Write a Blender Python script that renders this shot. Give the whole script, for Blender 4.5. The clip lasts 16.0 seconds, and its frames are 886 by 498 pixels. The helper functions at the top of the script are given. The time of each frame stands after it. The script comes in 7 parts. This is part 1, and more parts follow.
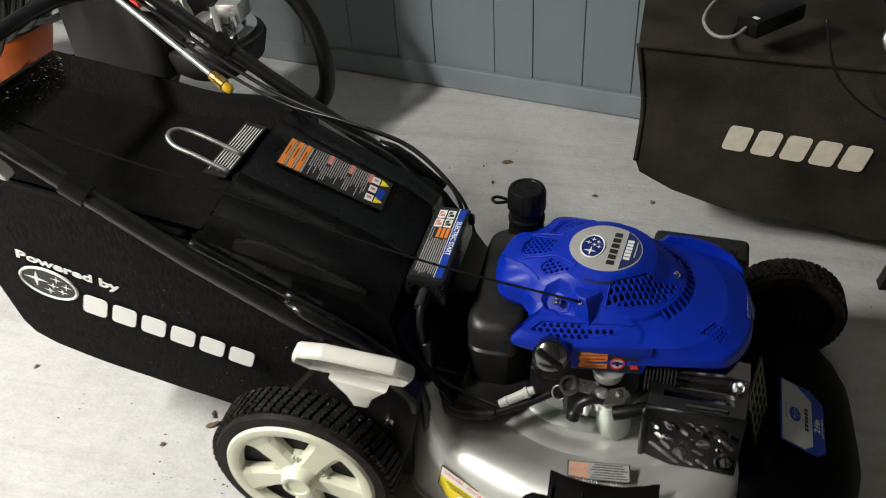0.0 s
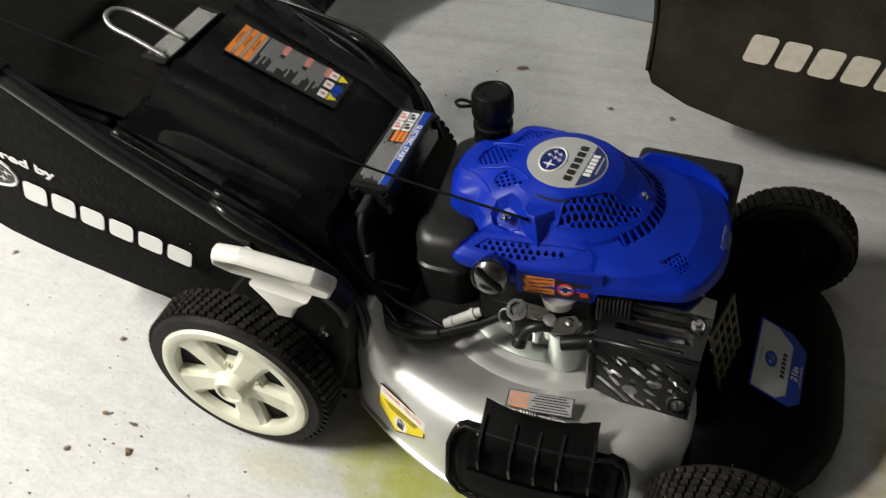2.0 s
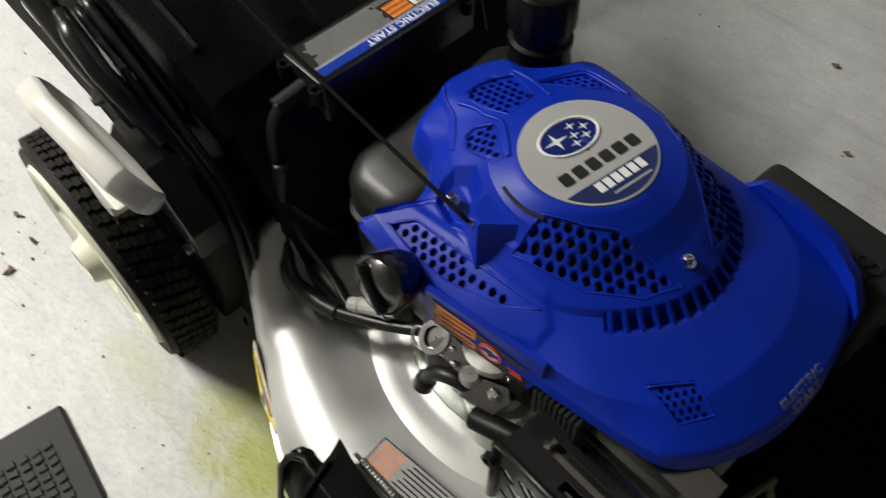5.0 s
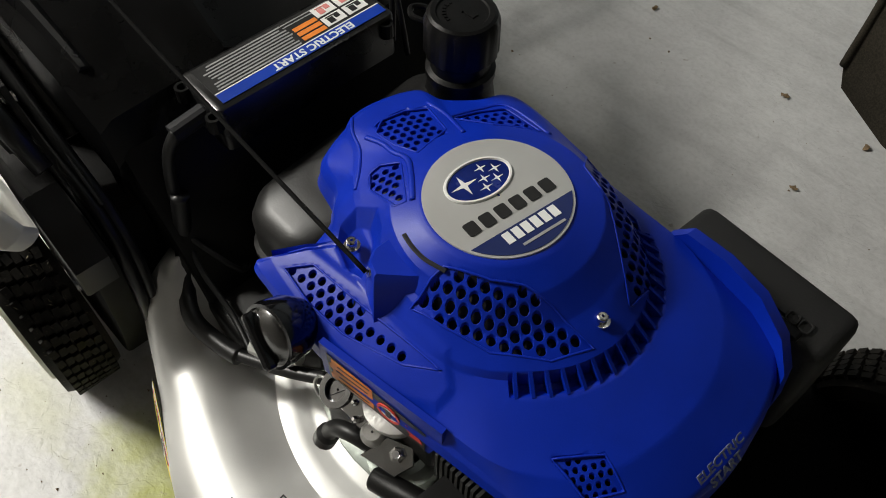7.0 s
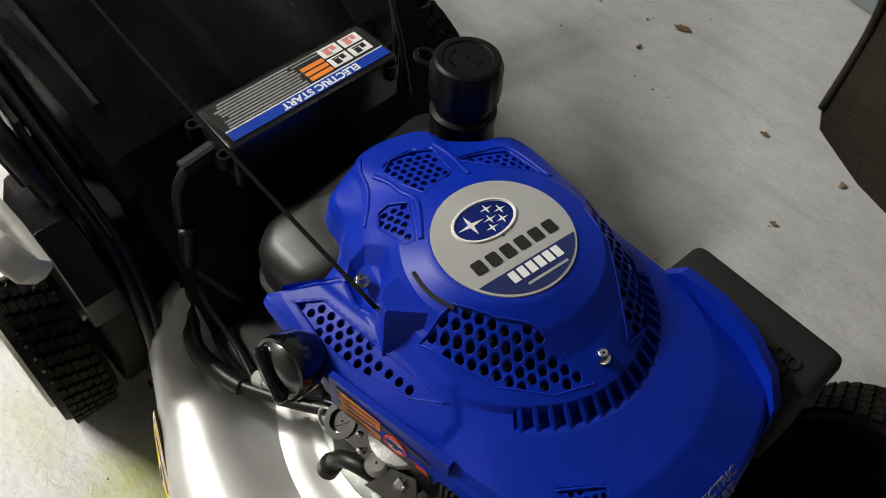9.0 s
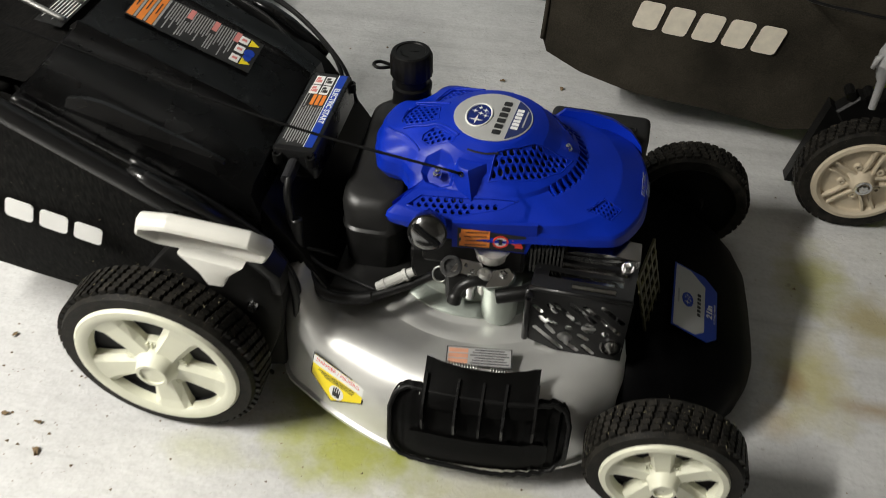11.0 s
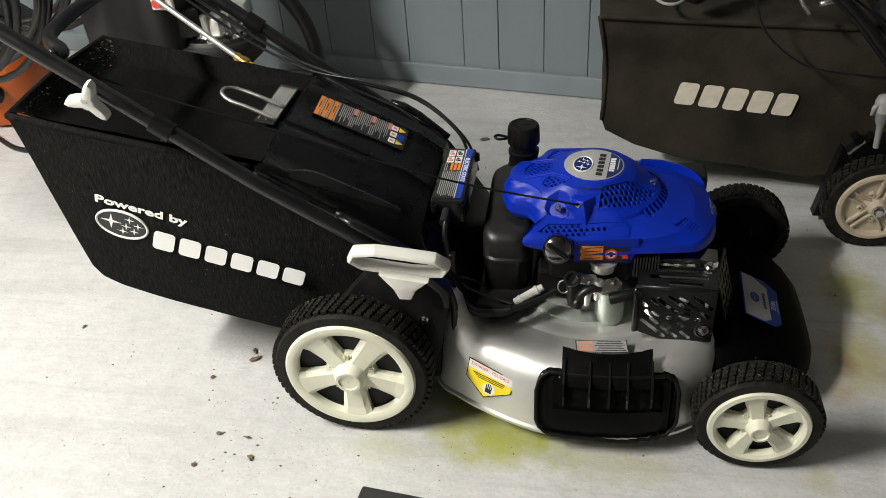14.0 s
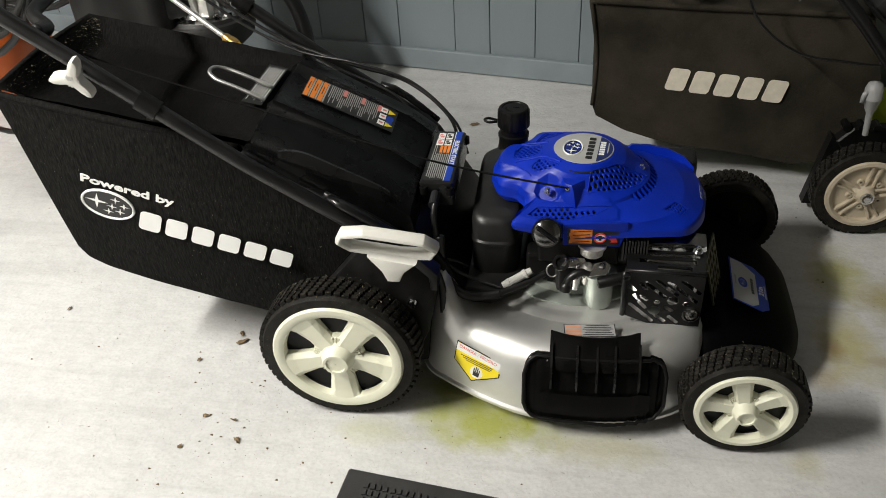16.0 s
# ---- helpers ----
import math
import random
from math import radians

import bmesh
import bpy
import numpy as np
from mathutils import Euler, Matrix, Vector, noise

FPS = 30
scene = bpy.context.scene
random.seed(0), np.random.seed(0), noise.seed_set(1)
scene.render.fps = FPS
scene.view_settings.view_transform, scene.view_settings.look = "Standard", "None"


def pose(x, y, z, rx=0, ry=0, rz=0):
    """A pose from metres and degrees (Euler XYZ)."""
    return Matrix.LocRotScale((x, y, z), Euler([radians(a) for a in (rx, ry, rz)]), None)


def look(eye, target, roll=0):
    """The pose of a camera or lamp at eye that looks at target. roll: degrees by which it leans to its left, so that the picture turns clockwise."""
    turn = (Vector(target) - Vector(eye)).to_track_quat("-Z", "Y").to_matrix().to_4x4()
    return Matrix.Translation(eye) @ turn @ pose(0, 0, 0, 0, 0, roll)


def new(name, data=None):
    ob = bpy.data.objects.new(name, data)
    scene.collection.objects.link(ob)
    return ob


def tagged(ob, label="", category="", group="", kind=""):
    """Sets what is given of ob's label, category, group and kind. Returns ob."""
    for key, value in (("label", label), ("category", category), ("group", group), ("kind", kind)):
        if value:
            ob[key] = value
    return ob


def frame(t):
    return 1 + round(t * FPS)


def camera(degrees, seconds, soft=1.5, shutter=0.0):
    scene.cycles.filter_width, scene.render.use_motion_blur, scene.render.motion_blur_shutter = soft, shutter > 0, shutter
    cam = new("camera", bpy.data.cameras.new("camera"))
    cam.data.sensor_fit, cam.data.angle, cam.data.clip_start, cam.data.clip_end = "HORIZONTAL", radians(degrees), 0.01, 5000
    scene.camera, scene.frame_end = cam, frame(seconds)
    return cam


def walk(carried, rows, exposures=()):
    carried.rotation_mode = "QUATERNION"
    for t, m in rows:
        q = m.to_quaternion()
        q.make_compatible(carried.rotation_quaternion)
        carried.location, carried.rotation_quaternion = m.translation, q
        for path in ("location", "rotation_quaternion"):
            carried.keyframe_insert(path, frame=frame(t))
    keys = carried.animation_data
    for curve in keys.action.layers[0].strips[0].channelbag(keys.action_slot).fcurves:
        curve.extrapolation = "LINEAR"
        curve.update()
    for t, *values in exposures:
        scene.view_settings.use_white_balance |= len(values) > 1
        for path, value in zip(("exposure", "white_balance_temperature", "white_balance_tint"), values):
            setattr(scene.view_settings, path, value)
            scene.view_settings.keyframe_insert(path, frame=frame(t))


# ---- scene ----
cam = camera(56.8, 16.0, soft=0.9, shutter=0.4)
PATH = [
    (0, (0.439, -0.641, 1.167), (-0.006, 0.854, -0.085), -4.3),
    (0.5, (0.527, -0.537, 1.138), (-0.062, 0.899, -0.124), -5.2),
    (1, (0.572, -0.532, 1.135), (-0.158, 0.847, -0.117), -8.2),
    (1.5, (0.575, -0.531, 1.116), (-0.14, 0.814, -0.18), -8.4),
    (2, (0.586, -0.524, 1.088), (0.0, 0.781, -0.31), -5.9),
    (2.5, (0.554, -0.486, 1.068), (0.027, 0.791, -0.379), -3.8),
    (3, (0.514, -0.402, 1.061), (-0.025, 0.855, -0.398), -1.4),
    (3.5, (0.503, -0.28, 1.023), (-0.141, 0.887, -0.468), -0.9),
    (4, (0.559, -0.137, 0.946), (-0.32, 0.822, -0.572), -3.2),
    (4.5, (0.613, -0.082, 0.908), (-0.306, 0.711, -0.682), -4.8),
    (5, (0.638, -0.045, 0.867), (-0.237, 0.711, -0.765), -2.7),
    (5.2, (0.646, -0.024, 0.865), (-0.179, 0.731, -0.793), -1.1),
    (7.3, (0.629, 0.034, 0.841), (-0.21, 0.858, -0.777), 1.8),
    (7.5, (0.628, 0.037, 0.843), (-0.216, 0.863, -0.771), 2.0),
    (8, (0.627, 0.036, 0.846), (-0.231, 0.875, -0.754), 2.7),
    (8.5, (0.626, 0.035, 0.848), (-0.243, 0.879, -0.743), 2.8),
    (8.7, (0.626, 0.033, 0.85), (-0.237, 0.881, -0.743), 3.3),
    (10.8, (0.494, -0.515, 1.051), (0.256, 0.86, -0.382), 2.0),
    (11, (0.504, -0.582, 1.052), (0.242, 0.809, -0.361), 0.4),
    (11.5, (0.461, -0.754, 1.084), (0.239, 0.718, -0.251), 0.5),
    (12, (0.394, -0.945, 1.124), (0.234, 0.636, -0.091), 1.2),
    (12.5, (0.374, -0.979, 1.166), (0.1, 0.639, 0.023), -2.5),
    (13, (0.37, -0.976, 1.169), (0.002, 0.619, 0.02), -4.8),
    (13.5, (0.378, -0.975, 1.163), (0.034, 0.607, -0.011), -4.8),
    (14, (0.377, -0.969, 1.165), (0.058, 0.612, -0.018), -4.6),
    (14.5, (0.371, -0.963, 1.164), (0.063, 0.613, -0.028), -4.3),
    (15, (0.378, -0.956, 1.159), (0.077, 0.617, -0.04), -4.4),
    (15.5, (0.38, -0.956, 1.156), (0.088, 0.613, -0.05), -4.0),
    (16, (0.379, -0.971, 1.152), (0.085, 0.598, -0.053), -3.7),
]
EXPOSURES = [(0,-0.02),(1.2,0.0),(2.0,0.05),(3.0,-0.02),(4.5,-0.1),(8.7,-0.05),(10.8,0.1),(12.0,0.08),(16,0.05)]
walk(cam, [(t, look(eye, target, roll)) for t, eye, target, roll in PATH], EXPOSURES)

# ---- light: a closed workshop with fluorescent battens under the ceiling ----
world = bpy.data.worlds.new("world")
scene.world = world
world.use_nodes = True
world.node_tree.nodes["Background"].inputs[0].default_value = (0.5, 0.55, 0.6, 1)
world.node_tree.nodes["Background"].inputs[1].default_value = 0.010
CEILING = 2.45
LAMPS = [((-1.58, -0.96), 80.0, 172.0), ((0.45, 1.12), -10.0, 1.2)]   # place, turn, watts per fitting


# ---- helpers for meshes ----
OFFSET = [Vector((0, 0, 0))]


def settle(x=0.0, y=0.0, z=0.0):
    """All meshes made from here on stand this far off their numbers."""
    OFFSET[0] = Vector((x, y, z))


def part(name, bm, material, parent=None, label="", smooth=False, auto=None):
    me = bpy.data.meshes.new(name)
    bmesh.ops.recalc_face_normals(bm, faces=bm.faces[:])
    bm.to_mesh(me)
    bm.free()
    me.transform(Matrix.Translation(OFFSET[0]))
    me.materials.append(material)
    if smooth:
        for p in me.polygons:
            p.use_smooth = True
        if auto:
            me.set_sharp_from_angle(angle=radians(auto))
    ob = new(name, me)
    if parent is not None:
        ob.parent = parent
    if label:
        ob["label"] = label
    return ob


def thing(name, label, category, place=(0, 0, 0), turn=0.0, group="", kind=""):
    ob = new(name)
    ob.empty_display_size = 0.05
    ob.matrix_basis = pose(*place, 0, 0, turn)
    return tagged(ob, label, category, group, kind)


def bm_new():
    return bmesh.new()


def add_box(bm, c, s, m=None, bevel=0.0, seg=2):
    r = bmesh.ops.create_cube(bm, size=1.0)
    vs = r["verts"]
    for v in vs:
        v.co = Vector((v.co.x * s[0], v.co.y * s[1], v.co.z * s[2]))
    if bevel > 0:
        es = list({e for v in vs for e in v.link_edges})
        rr = bmesh.ops.bevel(bm, geom=es, offset=bevel, segments=seg, affect="EDGES", profile=0.5)
        vs = list({v for f in rr["faces"] for v in f.verts} | {v for v in vs if v.is_valid})
    mm = Matrix.Translation(c)
    if m is not None:
        mm = mm @ m
    for v in vs:
        v.co = mm @ v.co
    return vs


def frame_of(d):
    d = Vector(d).normalized()
    up = Vector((0, 0, 1)) if abs(d.z) < 0.9 else Vector((1, 0, 0))
    a = d.cross(up).normalized()
    return a, a.cross(d).normalized()


def add_loft(bm, rings, closed=True, cap0=True, cap1=True):
    vr = [[bm.verts.new(p) for p in ring] for ring in rings]
    n = len(vr[0])
    for a, b in zip(vr, vr[1:]):
        for i in range(n if closed else n - 1):
            j = (i + 1) % n
            bm.faces.new((a[i], a[j], b[j], b[i]))
    if closed and cap0:
        bm.faces.new(vr[0][::-1])
    if closed and cap1:
        bm.faces.new(vr[-1])
    return vr


def add_cyl(bm, p0, p1, r0, r1=None, seg=16, caps=True):
    r1 = r0 if r1 is None else r1
    p0, p1 = Vector(p0), Vector(p1)
    a, b = frame_of(p1 - p0)
    ring = lambda p, r: [p + (a * math.cos(k * math.tau / seg) + b * math.sin(k * math.tau / seg)) * r for k in range(seg)]
    return add_loft(bm, [ring(p0, r0), ring(p1, r1)], True, caps, caps)


def add_lathe(bm, base, axis, profile, seg=32, caps=True):
    """profile: rows of (along the axis, radius)."""
    base, axis = Vector(base), Vector(axis).normalized()
    a, b = frame_of(axis)
    rings = [[base + axis * h + (a * math.cos(k * math.tau / seg) + b * math.sin(k * math.tau / seg)) * max(r, 1e-4) for k in range(seg)] for h, r in profile]
    return add_loft(bm, rings, True, caps, caps)


def spline(pts, n=8, closed=False):
    """Catmull-Rom through the points."""
    P = [Vector(p) for p in pts]
    m = len(P)
    out = []
    for i in range(m if closed else m - 1):
        if closed:
            p0, p1, p2, p3 = P[i - 1], P[i], P[(i + 1) % m], P[(i + 2) % m]
        else:
            p0, p1, p2, p3 = P[max(i - 1, 0)], P[i], P[i + 1], P[min(i + 2, m - 1)]
        for k in range(n):
            t = k / n
            out.append(0.5 * ((2 * p1) + (p2 - p0) * t + (2 * p0 - 5 * p1 + 4 * p2 - p3) * t * t + (3 * p1 - p0 - 3 * p2 + p3) * t ** 3))
    if not closed:
        out.append(P[-1].copy())
    return out


def add_tube(bm, pts, r, seg=10, closed=False, flat=1.0):
    P = [Vector(p) for p in pts]
    n = len(P)
    rings, a = [], None
    for i, p in enumerate(P):
        d = (P[(i + 1) % n] - P[i - 1]) if closed else (P[min(i + 1, n - 1)] - P[max(i - 1, 0)])
        d.normalize()
        if a is None:
            a = frame_of(d)[0]
        a = (a - d * a.dot(d)).normalized()
        b = d.cross(a)
        rr = r[i] if isinstance(r, (list, tuple)) else r
        rings.append([p + (a * math.cos(k * math.tau / seg) + b * flat * math.sin(k * math.tau / seg)) * rr for k in range(seg)])
    if closed:
        rings.append(rings[0])
        vr = add_loft(bm, rings, True, False, False)
        bmesh.ops.remove_doubles(bm, verts=bm.verts[:], dist=1e-6)
    else:
        vr = add_loft(bm, rings)
    return vr


def add_prism(bm, outline, m, t, bevel=0.0, seg=2):
    """An outline of (x, y) in the plane of m, t thick along m's z."""
    vs = [bm.verts.new(m @ Vector((x, y, 0))) for x, y in outline]
    f = bm.faces.new(vs)
    r = bmesh.ops.extrude_face_region(bm, geom=[f])
    top = [e for e in r["geom"] if isinstance(e, bmesh.types.BMVert)]
    d = m.to_3x3() @ Vector((0, 0, t))
    for v in top:
        v.co += d
    if bevel:
        tf = [e for e in r["geom"] if isinstance(e, bmesh.types.BMFace)][0]
        bmesh.ops.bevel(bm, geom=list(tf.edges), offset=bevel, segments=seg, affect="EDGES", profile=0.5)


def rounded(w, h, r, n=4, cx=0.0, cy=0.0):
    out = []
    for sx, sy, a0 in ((1, 1, 0), (-1, 1, 90), (-1, -1, 180), (1, -1, 270)):
        for k in range(n + 1):
            a = radians(a0 + 90 * k / n)
            out.append((cx + sx * (w / 2 - r) + r * math.cos(a), cy + sy * (h / 2 - r) + r * math.sin(a)))
    return out


def plane(o, u, v):
    """The pose whose x runs along u, y near v, at o."""
    u = Vector(u).normalized()
    n = u.cross(Vector(v)).normalized()
    w = n.cross(u)
    return Matrix(((u.x, w.x, n.x, o[0]), (u.y, w.y, n.y, o[1]), (u.z, w.z, n.z, o[2]), (0, 0, 0, 1)))


def add_text(name, words, m, height, material, parent, label="", depth=0.0006, align="CENTER", bold=0.0, stretch=1.0):
    cu = bpy.data.curves.new(name, "FONT")
    cu.body, cu.size, cu.align_x, cu.align_y = words, height * 1.4, align, "CENTER"
    cu.extrude, cu.offset, cu.resolution_u = depth, bold, 3
    tmp = bpy.data.objects.new(name, cu)
    me = bpy.data.meshes.new_from_object(tmp)
    bpy.data.objects.remove(tmp)
    bpy.data.curves.remove(cu)
    me.transform(Matrix.Translation(OFFSET[0]) @ m @ Matrix.Diagonal((stretch, 1, 1, 1)))
    me.materials.clear()
    me.materials.append(material)
    ob = new(name, me)
    ob.parent = parent
    if label:
        ob["label"] = label
    return ob


def add_bars(bm, m, rows, t=0.0005):
    """Plain bars: rows of (x, y, width, height) in the plane of m."""
    for x, y, w, h in rows:
        add_prism(bm, [(x - w / 2, y - h / 2), (x + w / 2, y - h / 2), (x + w / 2, y + h / 2), (x - w / 2, y + h / 2)], m, t)


# ---- materials ----
def mat(name, base, rough=0.5, metal=0.0, vary=0.15, scale=30.0, bump=0.1, fine=400.0, coat=0.0, rvary=0.1, spec=0.5, stretch=(1, 1, 1), tint=None, speck=0.0):
    m = bpy.data.materials.new(name)
    m.use_nodes = True
    nt = m.node_tree
    b = nt.nodes["Principled BSDF"]
    L = nt.links.new
    tc = nt.nodes.new("ShaderNodeTexCoord")
    mp = nt.nodes.new("ShaderNodeMapping")
    mp.inputs["Scale"].default_value = stretch
    L(tc.outputs["Object"], mp.inputs[0])
    n1 = nt.nodes.new("ShaderNodeTexNoise")
    n1.inputs["Scale"].default_value, n1.inputs["Detail"].default_value = scale, 5
    n2 = nt.nodes.new("ShaderNodeTexNoise")
    n2.inputs["Scale"].default_value, n2.inputs["Detail"].default_value = fine, 3
    L(mp.outputs[0], n1.inputs[0])
    L(mp.outputs[0], n2.inputs[0])
    mix = nt.nodes.new("ShaderNodeMix")
    mix.data_type = "RGBA"
    dark = [c * (1 - vary) for c in base]
    lite = [min(1, c * (1 + vary)) for c in (tint or base)]
    mix.inputs[6].default_value, mix.inputs[7].default_value = (*dark, 1), (*lite, 1)
    ramp = nt.nodes.new("ShaderNodeMapRange")
    ramp.inputs[1].default_value, ramp.inputs[2].default_value = 0.3, 0.7
    L(n1.outputs[0], ramp.inputs[0])
    L(ramp.outputs[0], mix.inputs[0])
    out = mix.outputs[2]
    if speck:
        sm = nt.nodes.new("ShaderNodeMix")
        sm.data_type = "RGBA"
        st = nt.nodes.new("ShaderNodeMapRange")
        st.inputs[1].default_value, st.inputs[2].default_value = 0.66, 0.74
        L(n2.outputs[0], st.inputs[0])
        mu = nt.nodes.new("ShaderNodeMath")
        mu.operation = "MULTIPLY"
        mu.inputs[1].default_value = speck
        L(st.outputs[0], mu.inputs[0])
        L(mu.outputs[0], sm.inputs[0])
        L(out, sm.inputs[6])
        sm.inputs[7].default_value = (0.32, 0.27, 0.17, 1)
        out = sm.outputs[2]
    L(out, b.inputs["Base Color"])
    rr = nt.nodes.new("ShaderNodeMapRange")
    rr.inputs[3].default_value, rr.inputs[4].default_value = max(0.02, rough - rvary), min(1, rough + rvary)
    L(n1.outputs[0], rr.inputs[0])
    L(rr.outputs[0], b.inputs["Roughness"])
    b.inputs["Metallic"].default_value = metal
    b.inputs["Coat Weight"].default_value = coat
    b.inputs["Coat Roughness"].default_value = 0.15
    b.inputs["Specular IOR Level"].default_value = spec
    if bump:
        bp = nt.nodes.new("ShaderNodeBump")
        bp.inputs["Strength"].default_value = bump
        bp.inputs["Distance"].default_value = 0.0006
        L(n2.outputs[0], bp.inputs["Height"])
        L(bp.outputs[0], b.inputs["Normal"])
    return m


def weave(name, base, rough=0.85, speck=0.0, vary=0.3, grain=(430, 110, 75), bump=0.5, spec=0.12, lo=0.15, hi=1.7):
    """Coarse woven cloth: short uneven threads, darker between them."""
    m = mat(name, base, rough, 0, vary, 9, 0.0, 600, speck=speck, spec=spec)
    nt = m.node_tree
    L = nt.links.new
    tc = nt.nodes["Texture Coordinate"]
    mp = nt.nodes.new("ShaderNodeMapping")
    mp.inputs["Scale"].default_value = grain
    L(tc.outputs["Object"], mp.inputs[0])
    w = nt.nodes.new("ShaderNodeTexNoise")
    w.inputs["Scale"].default_value, w.inputs["Detail"].default_value = 1.0, 3
    L(mp.outputs[0], w.inputs[0])
    bp = nt.nodes.new("ShaderNodeBump")
    bp.inputs["Strength"].default_value, bp.inputs["Distance"].default_value = bump, 0.0008
    L(w.outputs[0], bp.inputs["Height"])
    b = nt.nodes["Principled BSDF"]
    L(bp.outputs[0], b.inputs["Normal"])
    th = nt.nodes.new("ShaderNodeMapRange")
    th.inputs[1].default_value, th.inputs[2].default_value, th.inputs[3].default_value, th.inputs[4].default_value = 0.36, 0.66, lo, hi
    L(w.outputs[0], th.inputs[0])
    sc = nt.nodes.new("ShaderNodeVectorMath")
    sc.operation = "SCALE"
    L(b.inputs["Base Color"].links[0].from_socket, sc.inputs[0])
    L(th.outputs[0], sc.inputs["Scale"])
    L(sc.outputs[0], b.inputs["Base Color"])
    return m


def lamp_glow(name, strength):
    m = bpy.data.materials.new(name)
    m.use_nodes = True
    b = m.node_tree.nodes["Principled BSDF"]
    b.inputs["Base Color"].default_value = (0.9, 0.9, 0.9, 1)
    b.inputs["Emission Color"].default_value = (1, 0.98, 0.93, 1)
    b.inputs["Emission Strength"].default_value = strength
    return m


def painted_floor():
    """Pale grey paint over boards: brushed grain, painted shadow bands, scuffs, and yellow-green and brown stains."""
    m = mat("floor_paint", (0.575, 0.575, 0.57), 0.5, 0, 0.07, 2.2, 0.0, 90, rvary=0.15)
    nt = m.node_tree
    L = nt.links.new
    b = nt.nodes["Principled BSDF"]
    tc = nt.nodes["Texture Coordinate"]
    mp = nt.nodes.new("ShaderNodeMapping")
    mp.inputs["Scale"].default_value = (7.0, 16.0, 1.0)
    mp.inputs["Rotation"].default_value = (0, 0, radians(-10))
    L(tc.outputs["Object"], mp.inputs[0])
    g = nt.nodes.new("ShaderNodeTexNoise")
    g.inputs["Scale"].default_value, g.inputs["Detail"].default_value = 4.0, 6
    L(mp.outputs[0], g.inputs[0])
    lum = nt.nodes.new("ShaderNodeTexNoise")
    lum.inputs["Scale"].default_value, lum.inputs["Detail"].default_value = 95, 7
    L(tc.outputs["Object"], lum.inputs[0])
    add = nt.nodes.new("ShaderNodeMath")
    L(g.outputs[0], add.inputs[0])
    L(lum.outputs[0], add.inputs[1])
    bp = nt.nodes.new("ShaderNodeBump")
    bp.inputs["Strength"].default_value, bp.inputs["Distance"].default_value = 0.5, 0.0022
    L(add.outputs[0], bp.inputs["Height"])
    L(bp.outputs[0], b.inputs["Normal"])
    # lifted flakes of paint
    vo = nt.nodes.new("ShaderNodeTexNoise")
    vo.inputs["Scale"].default_value, vo.inputs["Detail"].default_value, vo.inputs["Distortion"].default_value = 26.0, 4, 1.2
    L(tc.outputs["Object"], vo.inputs[0])
    fk = nt.nodes.new("ShaderNodeMapRange")
    fk.inputs[1].default_value, fk.inputs[2].default_value = 0.60, 0.63
    L(vo.outputs[0], fk.inputs[0])
    b2_ = nt.nodes.new("ShaderNodeBump")
    b2_.inputs["Strength"].default_value, b2_.inputs["Distance"].default_value = 0.3, 0.001
    L(fk.outputs[0], b2_.inputs["Height"])
    L(bp.outputs[0], b2_.inputs["Normal"])
    L(b2_.outputs[0], b.inputs["Normal"])
    col = b.inputs["Base Color"].links[0].from_socket
    gr = nt.nodes.new("ShaderNodeMapRange")
    gr.inputs[1].default_value, gr.inputs[2].default_value, gr.inputs[3].default_value, gr.inputs[4].default_value = 0.35, 0.7, 0.96, 1.02
    L(g.outputs[0], gr.inputs[0])
    gm = nt.nodes.new("ShaderNodeVectorMath")
    gm.operation = "SCALE"
    L(col, gm.inputs[0])
    L(gr.outputs[0], gm.inputs["Scale"])
    col = gm.outputs[0]
    # painted shadow bands along the first direction, scuffs along the second, and a fine mottle
    for turn_, sx_, sy_, lo, hi, amt in ((-53, 1.2, 14.0, 0.50, 0.72, 0.16), (30, 2.0, 40.0, 0.60, 0.75, 0.14), (0, 30.0, 30.0, 0.40, 0.75, 0.10), (0, 140.0, 140.0, 0.45, 0.75, 0.12)):
        mp = nt.nodes.new("ShaderNodeMapping")
        mp.inputs["Scale"].default_value = (sx_, sy_, 1.0)
        mp.inputs["Rotation"].default_value = (0, 0, radians(turn_))
        L(tc.outputs["Object"], mp.inputs[0])
        no = nt.nodes.new("ShaderNodeTexNoise")
        no.inputs["Scale"].default_value, no.inputs["Detail"].default_value = 1.0, 4
        L(mp.outputs[0], no.inputs[0])
        mr = nt.nodes.new("ShaderNodeMapRange")
        mr.inputs[1].default_value, mr.inputs[2].default_value, mr.inputs[3].default_value, mr.inputs[4].default_value = lo, hi, 1.0, 1.0 - amt
        L(no.outputs[0], mr.inputs[0])
        sc = nt.nodes.new("ShaderNodeVectorMath")
        sc.operation = "SCALE"
        L(col, sc.inputs[0])
        L(mr.outputs[0], sc.inputs["Scale"])
        col = sc.outputs[0]
